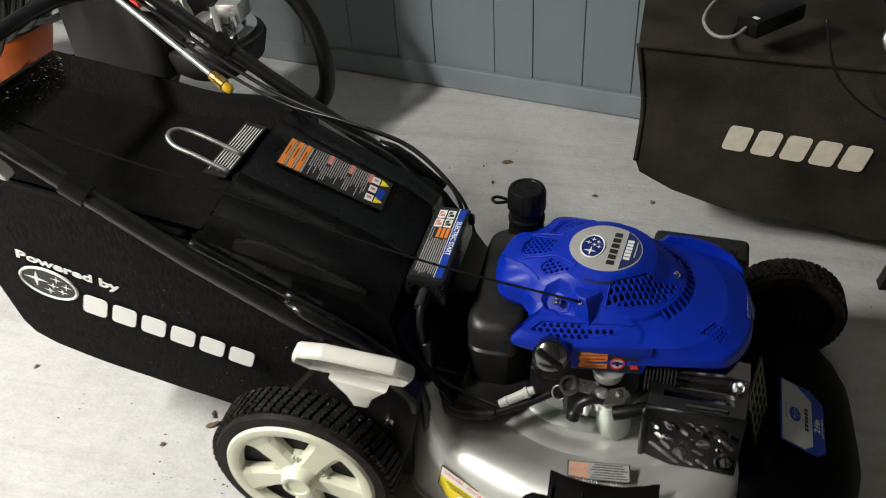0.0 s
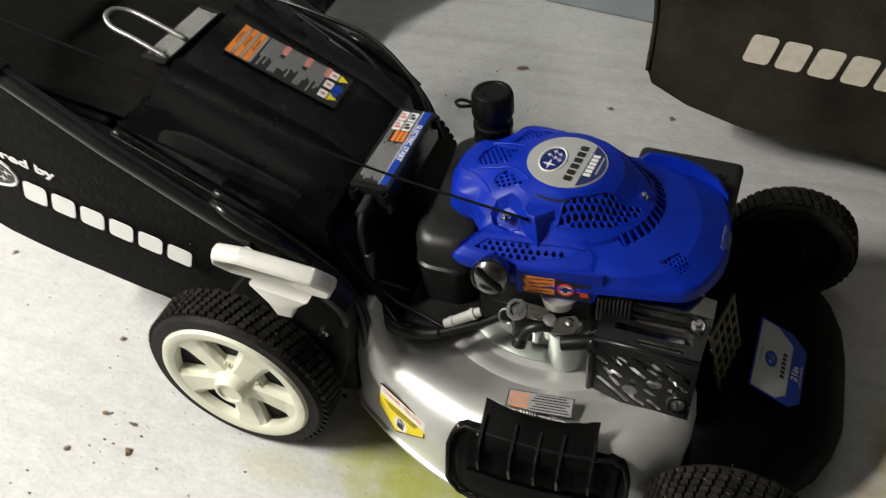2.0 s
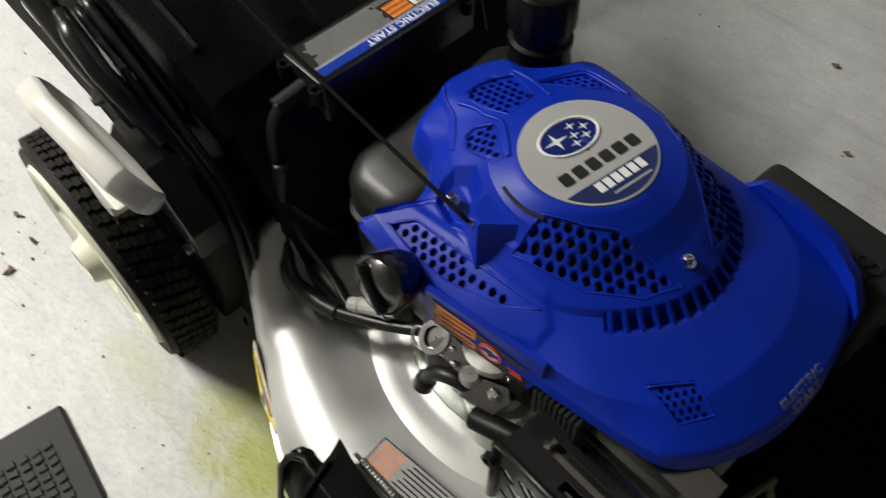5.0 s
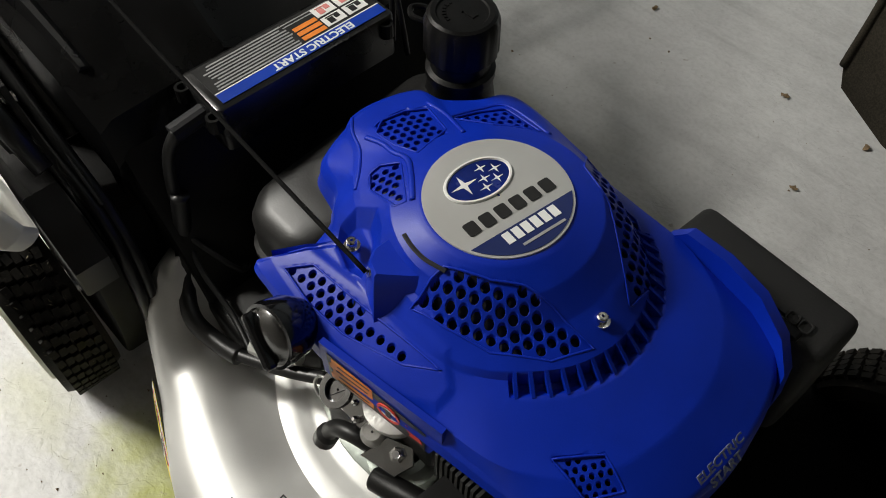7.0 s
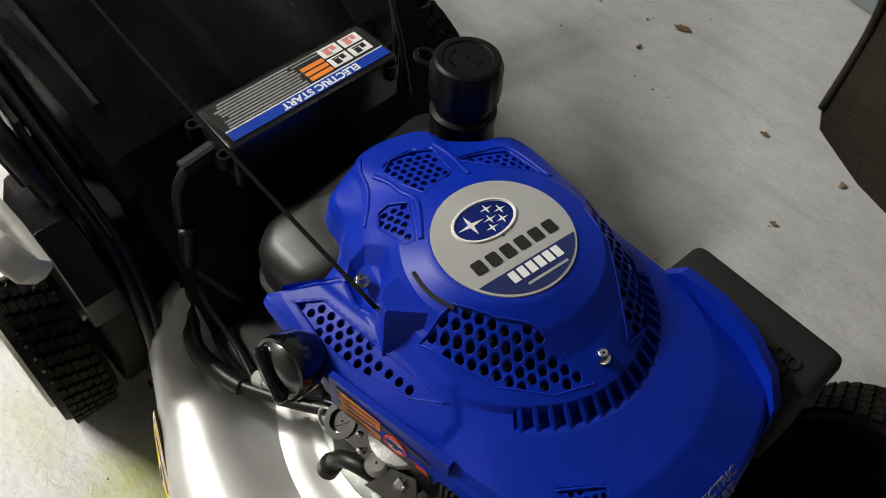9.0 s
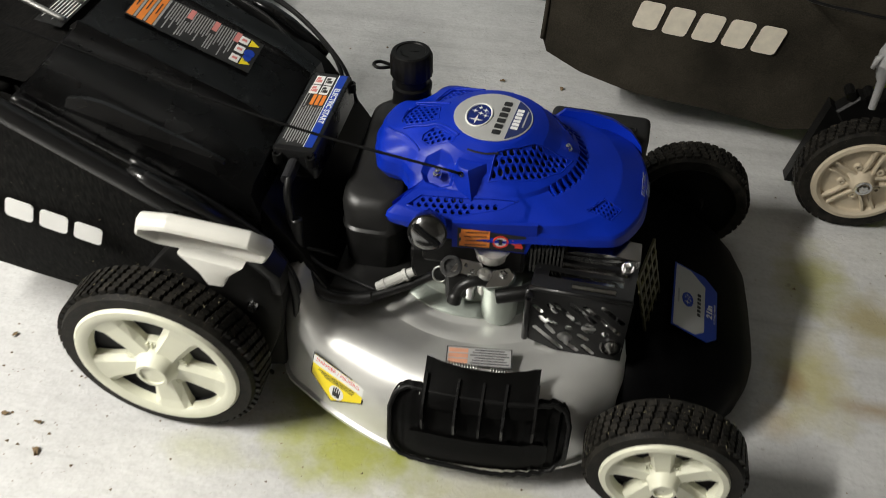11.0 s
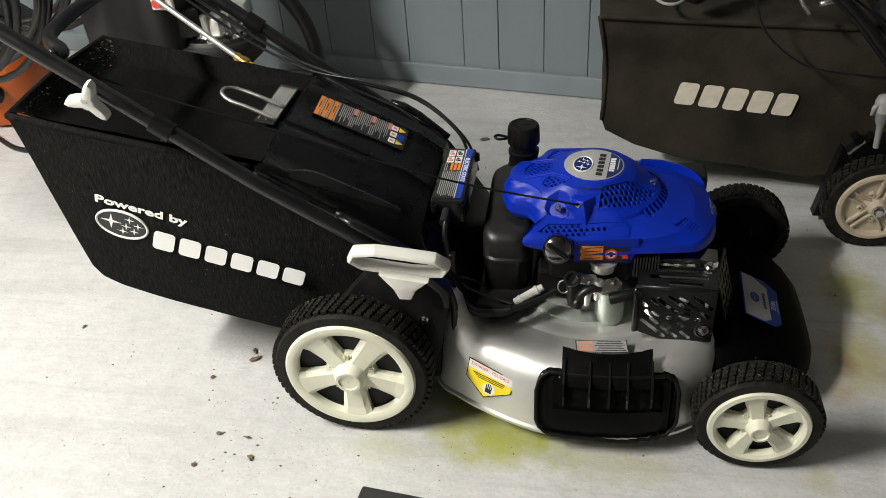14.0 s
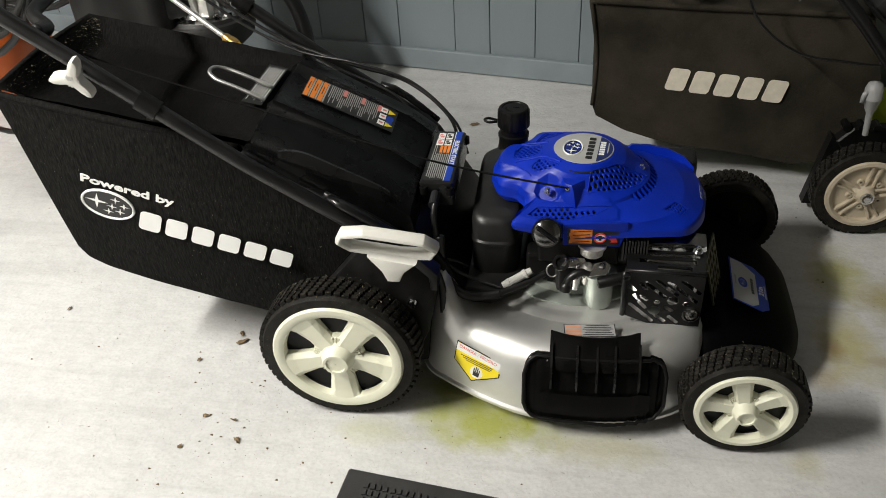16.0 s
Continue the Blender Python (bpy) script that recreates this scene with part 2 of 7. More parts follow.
    # stains: centre, half sizes, colour, strength
    for (x, y, sx, sy, rgb, k, seed) in (
        (0.26, 0.02, 0.20, 0.10, (0.33, 0.35, 0.05), 0.9, 3.0),
        (0.20, 0.10, 0.14, 0.12, (0.30, 0.32, 0.05), 0.8, 7.0),
        (0.46, -0.02, 0.16, 0.06, (0.45, 0.43, 0.22), 0.45, 5.0),
        (0.93, 0.28, 0.09, 0.16, (0.40, 0.36, 0.12), 0.7, 9.0),
        (0.96, 0.50, 0.10, 0.14, (0.34, 0.33, 0.11), 0.8, 13.0),
        (0.87, 0.19, 0.05, 0.05, (0.33, 0.24, 0.09), 0.5, 11.0),
        (0.05, -0.02, 0.10, 0.05, (0.42, 0.43, 0.22), 0.4, 17.0),
        (0.90, 0.27, 0.035, 0.06, (0.26, 0.17, 0.07), 0.7, 19.0),
        (1.02, 0.24, 0.08, 0.03, (0.30, 0.21, 0.09), 0.7, 23.0),
        (1.05, 0.42, 0.10, 0.10, (0.33, 0.28, 0.12), 0.8, 29.0),
        (0.80, -0.02, 0.05, 0.05, (0.45, 0.42, 0.25), 0.5, 31.0),
    ):
        mp = nt.nodes.new("ShaderNodeMapping")
        mp.vector_type = "TEXTURE"
        mp.inputs["Location"].default_value = (x, y, 0)
        mp.inputs["Scale"].default_value = (sx, sy, 1)
        L(tc.outputs["Object"], mp.inputs[0])
        ln = nt.nodes.new("ShaderNodeVectorMath")
        ln.operation = "LENGTH"
        L(mp.outputs[0], ln.inputs[0])
        no = nt.nodes.new("ShaderNodeTexNoise")
        no.inputs["Scale"].default_value, no.inputs["Detail"].default_value = 22.0, 9
        of = nt.nodes.new("ShaderNodeMapping")
        of.inputs["Location"].default_value = (seed, seed, 0)
        L(tc.outputs["Object"], of.inputs[0])
        L(of.outputs[0], no.inputs[0])
        s1 = nt.nodes.new("ShaderNodeMath")
        s1.operation = "MULTIPLY_ADD"
        s1.inputs[1].default_value, s1.inputs[2].default_value = -1.0, 0.45
        L(ln.outputs["Value"], s1.inputs[0])
        s2 = nt.nodes.new("ShaderNodeMath")
        L(s1.outputs[0], s2.inputs[0])
        L(no.outputs[0], s2.inputs[1])
        mr = nt.nodes.new("ShaderNodeMapRange")
        mr.inputs[1].default_value, mr.inputs[2].default_value, mr.inputs[4].default_value = 0.12, 0.75, k
        L(s2.outputs[0], mr.inputs[0])
        mx = nt.nodes.new("ShaderNodeMix")
        mx.data_type = "RGBA"
        L(mr.outputs[0], mx.inputs[0])
        L(col, mx.inputs[6])
        mx.inputs[7].default_value = (*rgb, 1)
        col = mx.outputs[2]
    # flecks of dirt
    fl = nt.nodes.new("ShaderNodeTexNoise")
    fl.inputs["Scale"].default_value, fl.inputs["Detail"].default_value = 55, 2
    L(tc.outputs["Object"], fl.inputs[0])
    fr = nt.nodes.new("ShaderNodeMapRange")
    fr.inputs[1].default_value, fr.inputs[2].default_value, fr.inputs[4].default_value = 0.72, 0.78, 0.55
    L(fl.outputs[0], fr.inputs[0])
    mx = nt.nodes.new("ShaderNodeMix")
    mx.data_type = "RGBA"
    L(fr.outputs[0], mx.inputs[0])
    L(col, mx.inputs[6])
    mx.inputs[7].default_value = (0.2, 0.17, 0.13, 1)
    L(mx.outputs[2], b.inputs["Base Color"])
    return m


FLOOR = painted_floor()
WALL = mat("wall_paint", (0.195, 0.23, 0.25), 0.5, 0, 0.1, 6, 0.3, 160, stretch=(1, 1, 0.15))
DARKWALL = mat("bare_board_wall", (0.20, 0.19, 0.175), 0.8, 0, 0.2, 4, 0.3, 90)
SKIRT = mat("skirting_paint", (0.21, 0.245, 0.265), 0.42, 0, 0.1, 8, 0.2, 200)
PLASTER = mat("ceiling_boards", (0.24, 0.225, 0.205), 0.8, 0, 0.05, 5, 0.2, 120)
CLOTH = weave("black_bag_cloth", (0.0062, 0.0060, 0.0055), speck=0.16)
MESHTOP = weave("black_bag_mesh", (0.0036, 0.0034, 0.0031), speck=0.10, bump=0.9, grain=(460, 90, 90))
BROWN = weave("faded_black_cloth", (0.035, 0.0305, 0.023), speck=0.12, vary=0.45, grain=(520, 400, 400), bump=0.3, lo=0.75, hi=1.25)
BLACK = mat("black_plastic", (0.0058, 0.0057, 0.0056), 0.40, 0, 0.3, 25, 0.25, 700, speck=0.05, spec=0.18)
SHINY = mat("polished_black_steel", (0.012, 0.012, 0.013), 0.12, 0.6, 0.2, 30, 0.03, 500, coat=0.6)
GLOSS = mat("black_gloss_plastic", (0.0055, 0.0055, 0.0058), 0.28, 0, 0.3, 18, 0.1, 500, speck=0.06)
BLACKPAINT = mat("black_painted_steel", (0.0060, 0.0060, 0.0062), 0.34, 0, 0.25, 30, 0.06, 500, spec=0.45)
RUBBER = mat("tyre_rubber", (0.0065, 0.0063, 0.006), 0.6, 0, 0.4, 60, 0.4, 500, tint=(0.016, 0.0145, 0.012), speck=0.45, spec=0.15)
RUBBERMAT = mat("rubber_mat", (0.018, 0.018, 0.018), 0.7, 0, 0.3, 30, 0.5, 500)
RIM = mat("ivory_plastic", (0.72, 0.72, 0.58), 0.45, 0, 0.05, 20, 0.08, 300)
RIMTAN = mat("tan_plastic", (0.50, 0.43, 0.32), 0.55, 0, 0.12, 25, 0.15, 300)
WHITE = mat("white_plastic", (0.68, 0.67, 0.62), 0.4, 0, 0.04, 20, 0.1, 400)
GREYP = mat("grey_plastic", (0.3, 0.3, 0.3), 0.45, 0, 0.1, 20, 0.1, 400)
BLUE = mat("blue_plastic", (0.0016, 0.022, 0.37), 0.4, 0, 0.12, 15, 0.15, 900, spec=0.28)
BLUEDARK = mat("blue_ink", (0.005, 0.04, 0.35), 0.4, 0, 0.05, 20, 0)
BADGEBLUE = mat("deep_blue_enamel", (0.006, 0.016, 0.14), 0.25, 0, 0.3, 60, 0)
NAVY = mat("navy_ink", (0.01, 0.02, 0.10), 0.4, 0, 0.05, 20, 0)
SILVERP = mat("silver_paint", (0.67, 0.67, 0.65), 0.46, 0.74, 0.08, 12, 0.08, 900)
ALU = mat("cast_aluminium", (0.68, 0.67, 0.64), 0.40, 0.8, 0.15, 40, 0.5, 350)
CHROME = mat("bright_zinc", (0.7, 0.7, 0.7), 0.16, 1.0, 0.1, 30, 0.05, 300)
STEEL = mat("galvanised_rod", (0.5, 0.5, 0.48), 0.46, 1.0, 0.1, 60, 0.2, 400)
BRASS = mat("brass", (0.55, 0.36, 0.12), 0.35, 1.0, 0.2, 60, 0.2, 300)
YELLOWP = mat("yellow_plastic", (0.8, 0.5, 0.02), 0.4, 0, 0.05, 20, 0)
SILVERINK = mat("silver_label", (0.50, 0.50, 0.485), 0.4, 0.35, 0.04, 20, 0)
WHITEINK = mat("white_ink", (0.78, 0.78, 0.76), 0.55, 0, 0.03, 40, 0.0)
CREAMINK = mat("cream_ink", (0.80, 0.74, 0.62), 0.6, 0, 0.08, 60, 0.0)
GREYINK = mat("grey_ink", (0.33, 0.33, 0.33), 0.5, 0, 0.1, 60, 0)
ORANGEINK = mat("orange_ink", (0.75, 0.22, 0.03), 0.5, 0, 0.05, 30, 0)
REDINK = mat("red_ink", (0.7, 0.05, 0.03), 0.5, 0, 0.05, 30, 0)
PINKINK = mat("pale_red_ink", (0.62, 0.22, 0.2), 0.5, 0, 0.05, 30, 0)
YELLOWINK = mat("yellow_ink", (0.85, 0.68, 0.02), 0.5, 0, 0.05, 30, 0)
BLACKINK = mat("black_ink", (0.012, 0.012, 0.012), 0.45, 0, 0.1, 30, 0)
# orange deepened to hold the shade behind the bag
ORANGEP = mat("orange_plastic", (0.50, 0.10, 0.012), 0.45, 0, 0.1, 12, 0.1, 300)
LIME = mat("lime_plastic", (0.55, 0.68, 0.03), 0.4, 0, 0.06, 12, 0.1, 300)
# near-black painting the shade inside hollows; also colours the cable gland
SHADEBLACK = mat("shade_black", (0.004, 0.004, 0.006), 0.7, 0, 0.1, 20, 0)
CABLE = mat("black_cable", (0.007, 0.007, 0.007), 0.4, 0, 0.2, 60, 0.1, 400)
# grey taken down to near-black: the shade over the hoses is in the colour
GREYCABLE = mat("shaded_grey_cable", (0.012, 0.0115, 0.0105), 0.5, 0, 0.1, 60, 0.1, 400)
TANKP = mat("tank_plastic", (0.0115, 0.0113, 0.011), 0.38, 0, 0.3, 20, 0.15, 500, spec=0.4)
BRACKETP = mat("dull_black_plastic", (0.0075, 0.0073, 0.007), 0.55, 0, 0.4, 40, 0.3, 400, speck=0.05, spec=0.15)
DARKCHROME = mat("dark_chrome", (0.20, 0.20, 0.20), 0.20, 1.0, 0.2, 40, 0.1, 300)
ROPE = mat("black_braid", (0.008, 0.008, 0.008), 0.85, 0, 0.3, 900, 0.6, 1500, spec=0.08)
BOWL = mat("dull_grey_casting", (0.40, 0.44, 0.40), 0.36, 0.6, 0.12, 30, 0.3, 300)
DARKALU = mat("dark_casting", (0.05, 0.05, 0.05), 0.5, 0.7, 0.3, 40, 0.5, 300)
HOODBLACK = mat("matt_black_plastic", (0.002, 0.002, 0.0022), 0.5, 0, 0.3, 20, 0.2, 500, spec=0.03)
OLIVE = mat("olive_heat_plate", (0.06, 0.055, 0.02), 0.5, 0.3, 0.3, 30, 0.2, 300)
LEAF = mat("dry_leaf", (0.17, 0.115, 0.06), 0.8, 0, 0.35, 200, 0.2, 500)
CHARGERCABLE = mat("pale_grey_cable", (0.28, 0.28, 0.27), 0.45, 0, 0.1, 60, 0.1, 400)
CLEARP = mat("clear_grey_tube", (0.5, 0.5, 0.47), 0.35, 0, 0.1, 30, 0.1, 300)
GRASSY = mat("grass_clippings", (0.2, 0.18, 0.11), 0.8, 0, 0.3, 300, 0.1, 500)
# base colour lowered to carry the shade on the washer's cowl
DARKGREY = mat("grey_black_cowl", (0.0085, 0.0082, 0.0080), 0.6, 0, 0.25, 15, 0.4, 500, speck=0.05)
TUBE_GLOW = lamp_glow("tube_glow", 6.0)

# ---- the room ----
WALL_TURN = -10.85
WALLM = Matrix.Translation((0.0, 1.488, 0.0)) @ Matrix.Rotation(radians(WALL_TURN), 4, "Z")   # x along the wall, y away from the room

bm = bm_new()
add_box(bm, (0.2, 0.0, -0.05), (7.0, 7.0, 0.1))
tagged(part("floor", bm, FLOOR), "pale grey painted board floor with yellow-green oil stains", "floor", kind="structure")

wall = tagged(new("wall_north"), "blue-grey painted vertical plank wall", "wall", kind="structure")
wall.matrix_basis = WALLM
bm = bm_new()
add_box(bm, (0.3, 0.075, 1.225), (5.2, 0.10, 2.45))
part("backing", bm, WALL, wall)
EDGES = [-2.33, -2.17, -2.05, -1.86, -1.74, -1.58, -1.45, -1.27, -1.15, -0.98, -0.86, -0.65, -0.475, -0.313, -0.190, 0.001, 0.117]
EDGES += [0.262, 0.40, 0.58, 0.70, 0.86, 0.98, 1.17, 1.29, 1.45, 1.57, 1.76, 1.88, 2.04, 2.16, 2.35, 2.47, 2.63, 2.75, 2.93]
for k, (x0, x1) in enumerate(zip(EDGES, EDGES[1:])):
    bm = bm_new()
    gap = 0.0026 if k % 2 else 0.0018
    add_box(bm, (0, 0, 1.225), (x1 - x0 - gap, 0.02, 2.45), None, 0.0014, 1)
    o = part("plank", bm, WALL, wall)
    o.location = ((x0 + x1) / 2, 0.012 + 0.0008 * math.sin(k * 2.4), 0)
board = tagged(new("baseboard"), "blue-grey painted skirting board along the plank wall", "skirting", kind="structure")
board.matrix_basis = WALLM
bm = bm_new()
add_box(bm, (0.3, -0.006, 0.0365), (5.2, 0.016, 0.067), None, 0.003, 2)
part("board", bm, SKIRT, board)
for nm, c, s in (("wall_south", (0.3, -3.2, 1.225), (5.3, 0.1, 2.45)), ("wall_west", (-2.3, -1.5, 1.225), (0.1, 3.4, 2.45)), ("wall_east", (2.9, -1.5, 1.225), (0.1, 3.4, 2.45))):
    bm = bm_new()
    add_box(bm, c, s)
    o = tagged(part(nm, bm, DARKWALL), "plain bare dark board wall", "wall", kind="structure")
    o.matrix_basis = WALLM
bm = bm_new()
add_box(bm, (0.3, -1.5, CEILING + 0.05), (5.4, 3.6, 0.1))
o = tagged(part("ceiling", bm, PLASTER), "plain dark board ceiling", "ceiling", kind="structure")
o.matrix_basis = WALLM

for (x, y), turn, watts in LAMPS:
    fx = thing("ceiling_light", "white fluorescent batten with bare tubes on the ceiling", "ceiling light", (x, y, CEILING - 0.06), turn, "ceiling lights")
    bm = bm_new()
    add_box(bm, (0, 0, 0.03), (1.3, 0.16, 0.06), None, 0.008, 2)
    part("body", bm, WHITE, fx)
    short = watts < 20
    spots = [(-0.45 + 0.3 * k, 0.0, 0.10) for k in range(4)] if short else [(0, -0.05, 1.2), (0, 0.05, 1.2)]
    for sx, sy, ln in spots:
        bm = bm_new()
        add_cyl(bm, (sx - ln / 2, sy, -0.02), (sx + ln / 2, sy, -0.02), 0.013, seg=12)
        part("tube", bm, TUBE_GLOW, fx)
        li = bpy.data.lights.new("tube_light", "AREA")
        li.shape, li.size, li.size_y, li.energy, li.color = "RECTANGLE", ln, 0.03, watts / len(spots), (1.0, 0.97, 0.9)
        lo = new("tube_light", li)
        lo.parent = fx
        lo.location = (sx, sy, -0.04)


# ---- the silver and black lawn mower with the blue engine ----
YC = 0.28                      # its middle plane
mower = thing("lawn_mower", "silver-decked petrol lawn mower with blue engine cover and black grass bag", "lawn mower")


def curve_r(pts, c, n=96):
    """Radius over the angle of a closed outline seen from c."""
    S = spline([(x, y, 0) for x, y in pts], 10, True)
    A = np.array([math.atan2(p.y - c[1], p.x - c[0]) for p in S])
    R = np.array([math.hypot(p.x - c[0], p.y - c[1]) for p in S])
    o = np.argsort(A)
    A, R = A[o], R[o]
    A = np.concatenate((A - math.tau, A, A + math.tau))
    R = np.concatenate((R, R, R))
    return lambda th: float(np.interp(th, A, R))


def wheel(name, x, y0, r, width, rim_r, side, tread, parent, tan=False, spin=0.02):
    """y0: the plane of the tyre's outer face; side: -1 faces the camera's side."""
    w = new(name)
    w.parent = parent
    w.location = (x, y0, r)
    s = side
    bm = bm_new()
    prof = [(0.004, rim_r * 0.98), (0.0, rim_r * 1.02), (0.0, r * 0.93), (0.006, r * 0.950), (0.010, r * 0.958), (width - 0.010, r * 0.958), (width - 0.006, r * 0.950), (width, r * 0.93), (width, rim_r * 1.0), (width - 0.004, rim_r * 0.95)]
    add_lathe(bm, (0, 0, 0), (0, -s, 0), prof, 64, False)
    part("tyre", bm, RUBBER, w, smooth=True, auto=40)
    bm = bm_new()
    n, rows = tread
    for k in range(n):
        for j in range(rows):
            a = math.tau * (k + 0.18 * j) / n
            yy = -s * (0.007 + (width - 0.014) * (j + 0.5) / rows)
            m = Matrix.Rotation(a, 4, "Y")
            add_box(bm, m @ Vector((0, yy, r * 0.972)), (math.tau * r / n * 0.66, (width - 0.010) / rows * 0.80, r * 0.055), m @ Matrix.Rotation(0.12 * (-1) ** j, 4, "Z"), 0.0)
    part("tread", bm, RUBBER, w, "worn tread blocks with bits of grass")
    mt = RIMTAN if tan else RIM
    bm = bm_new()
    q = rim_r
    add_lathe(bm, (0, 0, 0), (0, -s, 0), [(0.012, q * 0.815), (-0.001, q * 0.835), (-0.005, q * 0.90), (-0.004, q * 0.985), (0.002, q * 1.02), (0.02, q * 1.0), (0.012, q * 0.90), (0.012, q * 0.815)], 64, False)
    part("rim", bm, mt, w, smooth=True, auto=35)
    # on ivory wheels a near-black disc paints the shade between the spokes
    bm = bm_new()
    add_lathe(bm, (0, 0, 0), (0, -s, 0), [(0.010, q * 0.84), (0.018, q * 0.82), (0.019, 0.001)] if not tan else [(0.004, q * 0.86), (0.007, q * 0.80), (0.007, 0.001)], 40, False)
    part("back_plate", bm, mt if tan else SHADEBLACK, w)
    bm = bm_new()
    add_lathe(bm, (0, -s * (width - 0.012), 0), (0, -s, 0), [(0.004, rim_r * 0.97), (0.0, rim_r * 0.80), (0.003, rim_r * 0.35), (0.012, rim_r * 0.30), (0.012, 0.001)], 40, False)
    part("inner_web", bm, BLACK, w, smooth=True, auto=40)
    for k in range(5):
        a = math.tau * k / 5 + (0.15 if tan else spin)
        m = Matrix.Rotation(a, 4, "Y")
        if tan:
            for g in (-1, 1):
                bm = bm_new()
                add_loft(bm, [[m @ Vector((g * q * off + px, s * py, q * rad)) for px, py in ((-0.0035, -0.008), (-0.002, 0.001), (0.002, 0.001), (0.0035, -0.008))] for rad, off in ((0.24, 0.10), (0.60, 0.085), (0.86, 0.12))])
                part("spoke", bm, mt, w)
            bm = bm_new()
            mb = Matrix.Rotation(a + math.tau / 10, 4, "Y")
            add_lathe(bm, mb @ Vector((0, s * -0.008, q * 0.40)), (0, s, 0), [(0, 0.0075), (0.007, 0.0065), (0.007, 0.003), (0.002, 0.003), (0.002, 0.0005)], 12, False)
            part("boss", bm, mt, w)
            continue
        bm = bm_new()
        def ring(rad, half, dep, top):
            return [m @ Vector((px, s * py, rad)) for px, py in ((-half, -dep), (-half * 0.62, -top), (half * 0.62, -top), (half, -dep), (half, -0.017), (-half, -0.017))]
        add_loft(bm, [ring(q * 0.20, q * 0.17, 0.006, 0.000), ring(q * 0.45, q * 0.185, 0.009, 0.001), ring(q * 0.70, q * 0.215, 0.006, 0.001), ring(q * 0.87, q * 0.27, 0.001, -0.002)])
        part("spoke", bm, mt, w)
        if not tan:
            bm = bm_new()
            m2 = Matrix.Rotation(a + math.tau / 10, 4, "Y")
            for j in (-1, 0, 1):
                add_box(bm, m2 @ Vector((j * q * 0.05, s * -0.0055, q * 0.335)), (q * 0.02, 0.004, q * 0.085), m2)
            part("rib", bm, mt, w)
    bm = bm_new()
    add_lathe(bm, (0, 0, 0), (0, s, 0), [(-0.018, q * 0.41), (-0.009, q * 0.39), (-0.004, q * 0.29), (0.003, q * 0.24), (0.012, q * 0.215), (0.017, q * 0.19), (0.017, q * 0.15), (0.014, q * 0.145), (0.0145, 0.001)], 32, False)
    hub = part("hub", bm, mt, w, smooth=True, auto=35)
    if tan:
        bm = bm_new()
        add_lathe(bm, (0, 0, 0), (0, s, 0), [(0.010, q * 0.17), (0.018, q * 0.17), (0.019, q * 0.13), (0.018, q * 0.12)], 24, False)
        add_lathe(bm, (0, 0, 0), (0, s, 0), [(0.012, q * 0.1), (0.021, q * 0.1), (0.022, q * 0.07), (0.023, 0.001)], 6, False)
        part("nut", bm, CHROME, hub, "bright zinc axle nut")
    return w


wheel("rear_wheel", -0.005, 0.012, 0.144, 0.060, 0.116, -1, (60, 6), mower, spin=0.62)
wheel("front_wheel", 0.684, -0.006, 0.104, 0.058, 0.081, -1, (46, 5), mower, spin=-0.21)
wheel("rear_wheel", 0.0, 0.590, 0.144, 0.060, 0.116, 1, (60, 6), mower)
wheel("front_wheel", 0.722, 0.592, 0.104, 0.056, 0.081, 1, (46, 5), mower)

# deck
DC = (0.36, YC)
near = [(0.128, 0.128), (0.176, 0.083), (0.26, 0.038), (0.34, 0.012), (0.44, 0.008), (0.53, 0.022), (0.60, 0.062), (0.645, 0.14)]
rim_pts = near + [(0.66, YC)] + [(x, 2 * YC - y) for x, y in near[::-1]] + [(0.085, YC)]
rim_r = curve_r(rim_pts, DC)
N = 120


def deck_ring(inset, z, zr):
    """zr: how much higher it is at the rear corners."""
    out = []
    for k in range(N):
        th = math.tau * k / N
        w = min(0.30, inset * 4.0)
        r = sum(rim_r(((th + w * q / 4 + math.pi) % math.tau) - math.pi) for q in range(-4, 5)) / 9
        x = DC[0] + (r - inset) * math.cos(th)
        f = min(1.0, max(0.0, (0.224 - x) / 0.062))
        out.append((x, DC[1] + (r - inset) * math.sin(th), z + zr * f * f * (3 - 2 * f)))
    return out


bm = bm_new()
add_loft(bm, [deck_ring(-0.004, 0.034, 0), deck_ring(-0.004, 0.040, 0), deck_ring(0.002, 0.042, 0), deck_ring(0.004, 0.075, 0.01), deck_ring(0.007, 0.112, 0.03), deck_ring(0.013, 0.138, 0.055), deck_ring(0.022, 0.153, 0.068), deck_ring(0.033, 0.1622, 0.076), deck_ring(0.047, 0.1675, 0.080),
              deck_ring(0.062, 0.1685, 0.078), deck_ring(0.082, 0.1665, 0.07), deck_ring(0.105, 0.1625, 0.05), deck_ring(0.125, 0.161, 0.03), deck_ring(0.155, 0.161, 0.01), deck_ring(0.20, 0.161, 0.0)], True, False, True)
part("deck", bm, SILVERP, mower, "silver painted pressed-steel deck", smooth=True, auto=50)
bm = bm_new()
add_loft(bm, [deck_ring(0.012, 0.036, 0), deck_ring(0.05, 0.10, 0.0)], True, False, True)
part("deck_underside", bm, BLACK, mower)

# pressed steps of the deck round the engine
bm = bm_new()
add_lathe(bm, (0.397, 0.303, 0.156), (0, 0, 1), [(0.004, 0.188), (0.0060, 0.180), (0.0078, 0.172), (0.0082, 0.165), (0.0080, 0.156), (0.0084, 0.151), (0.0115, 0.144), (0.0115, 0.001)], 96, False)
part("deck_crown", bm, SILVERP, mower, smooth=True, auto=60)

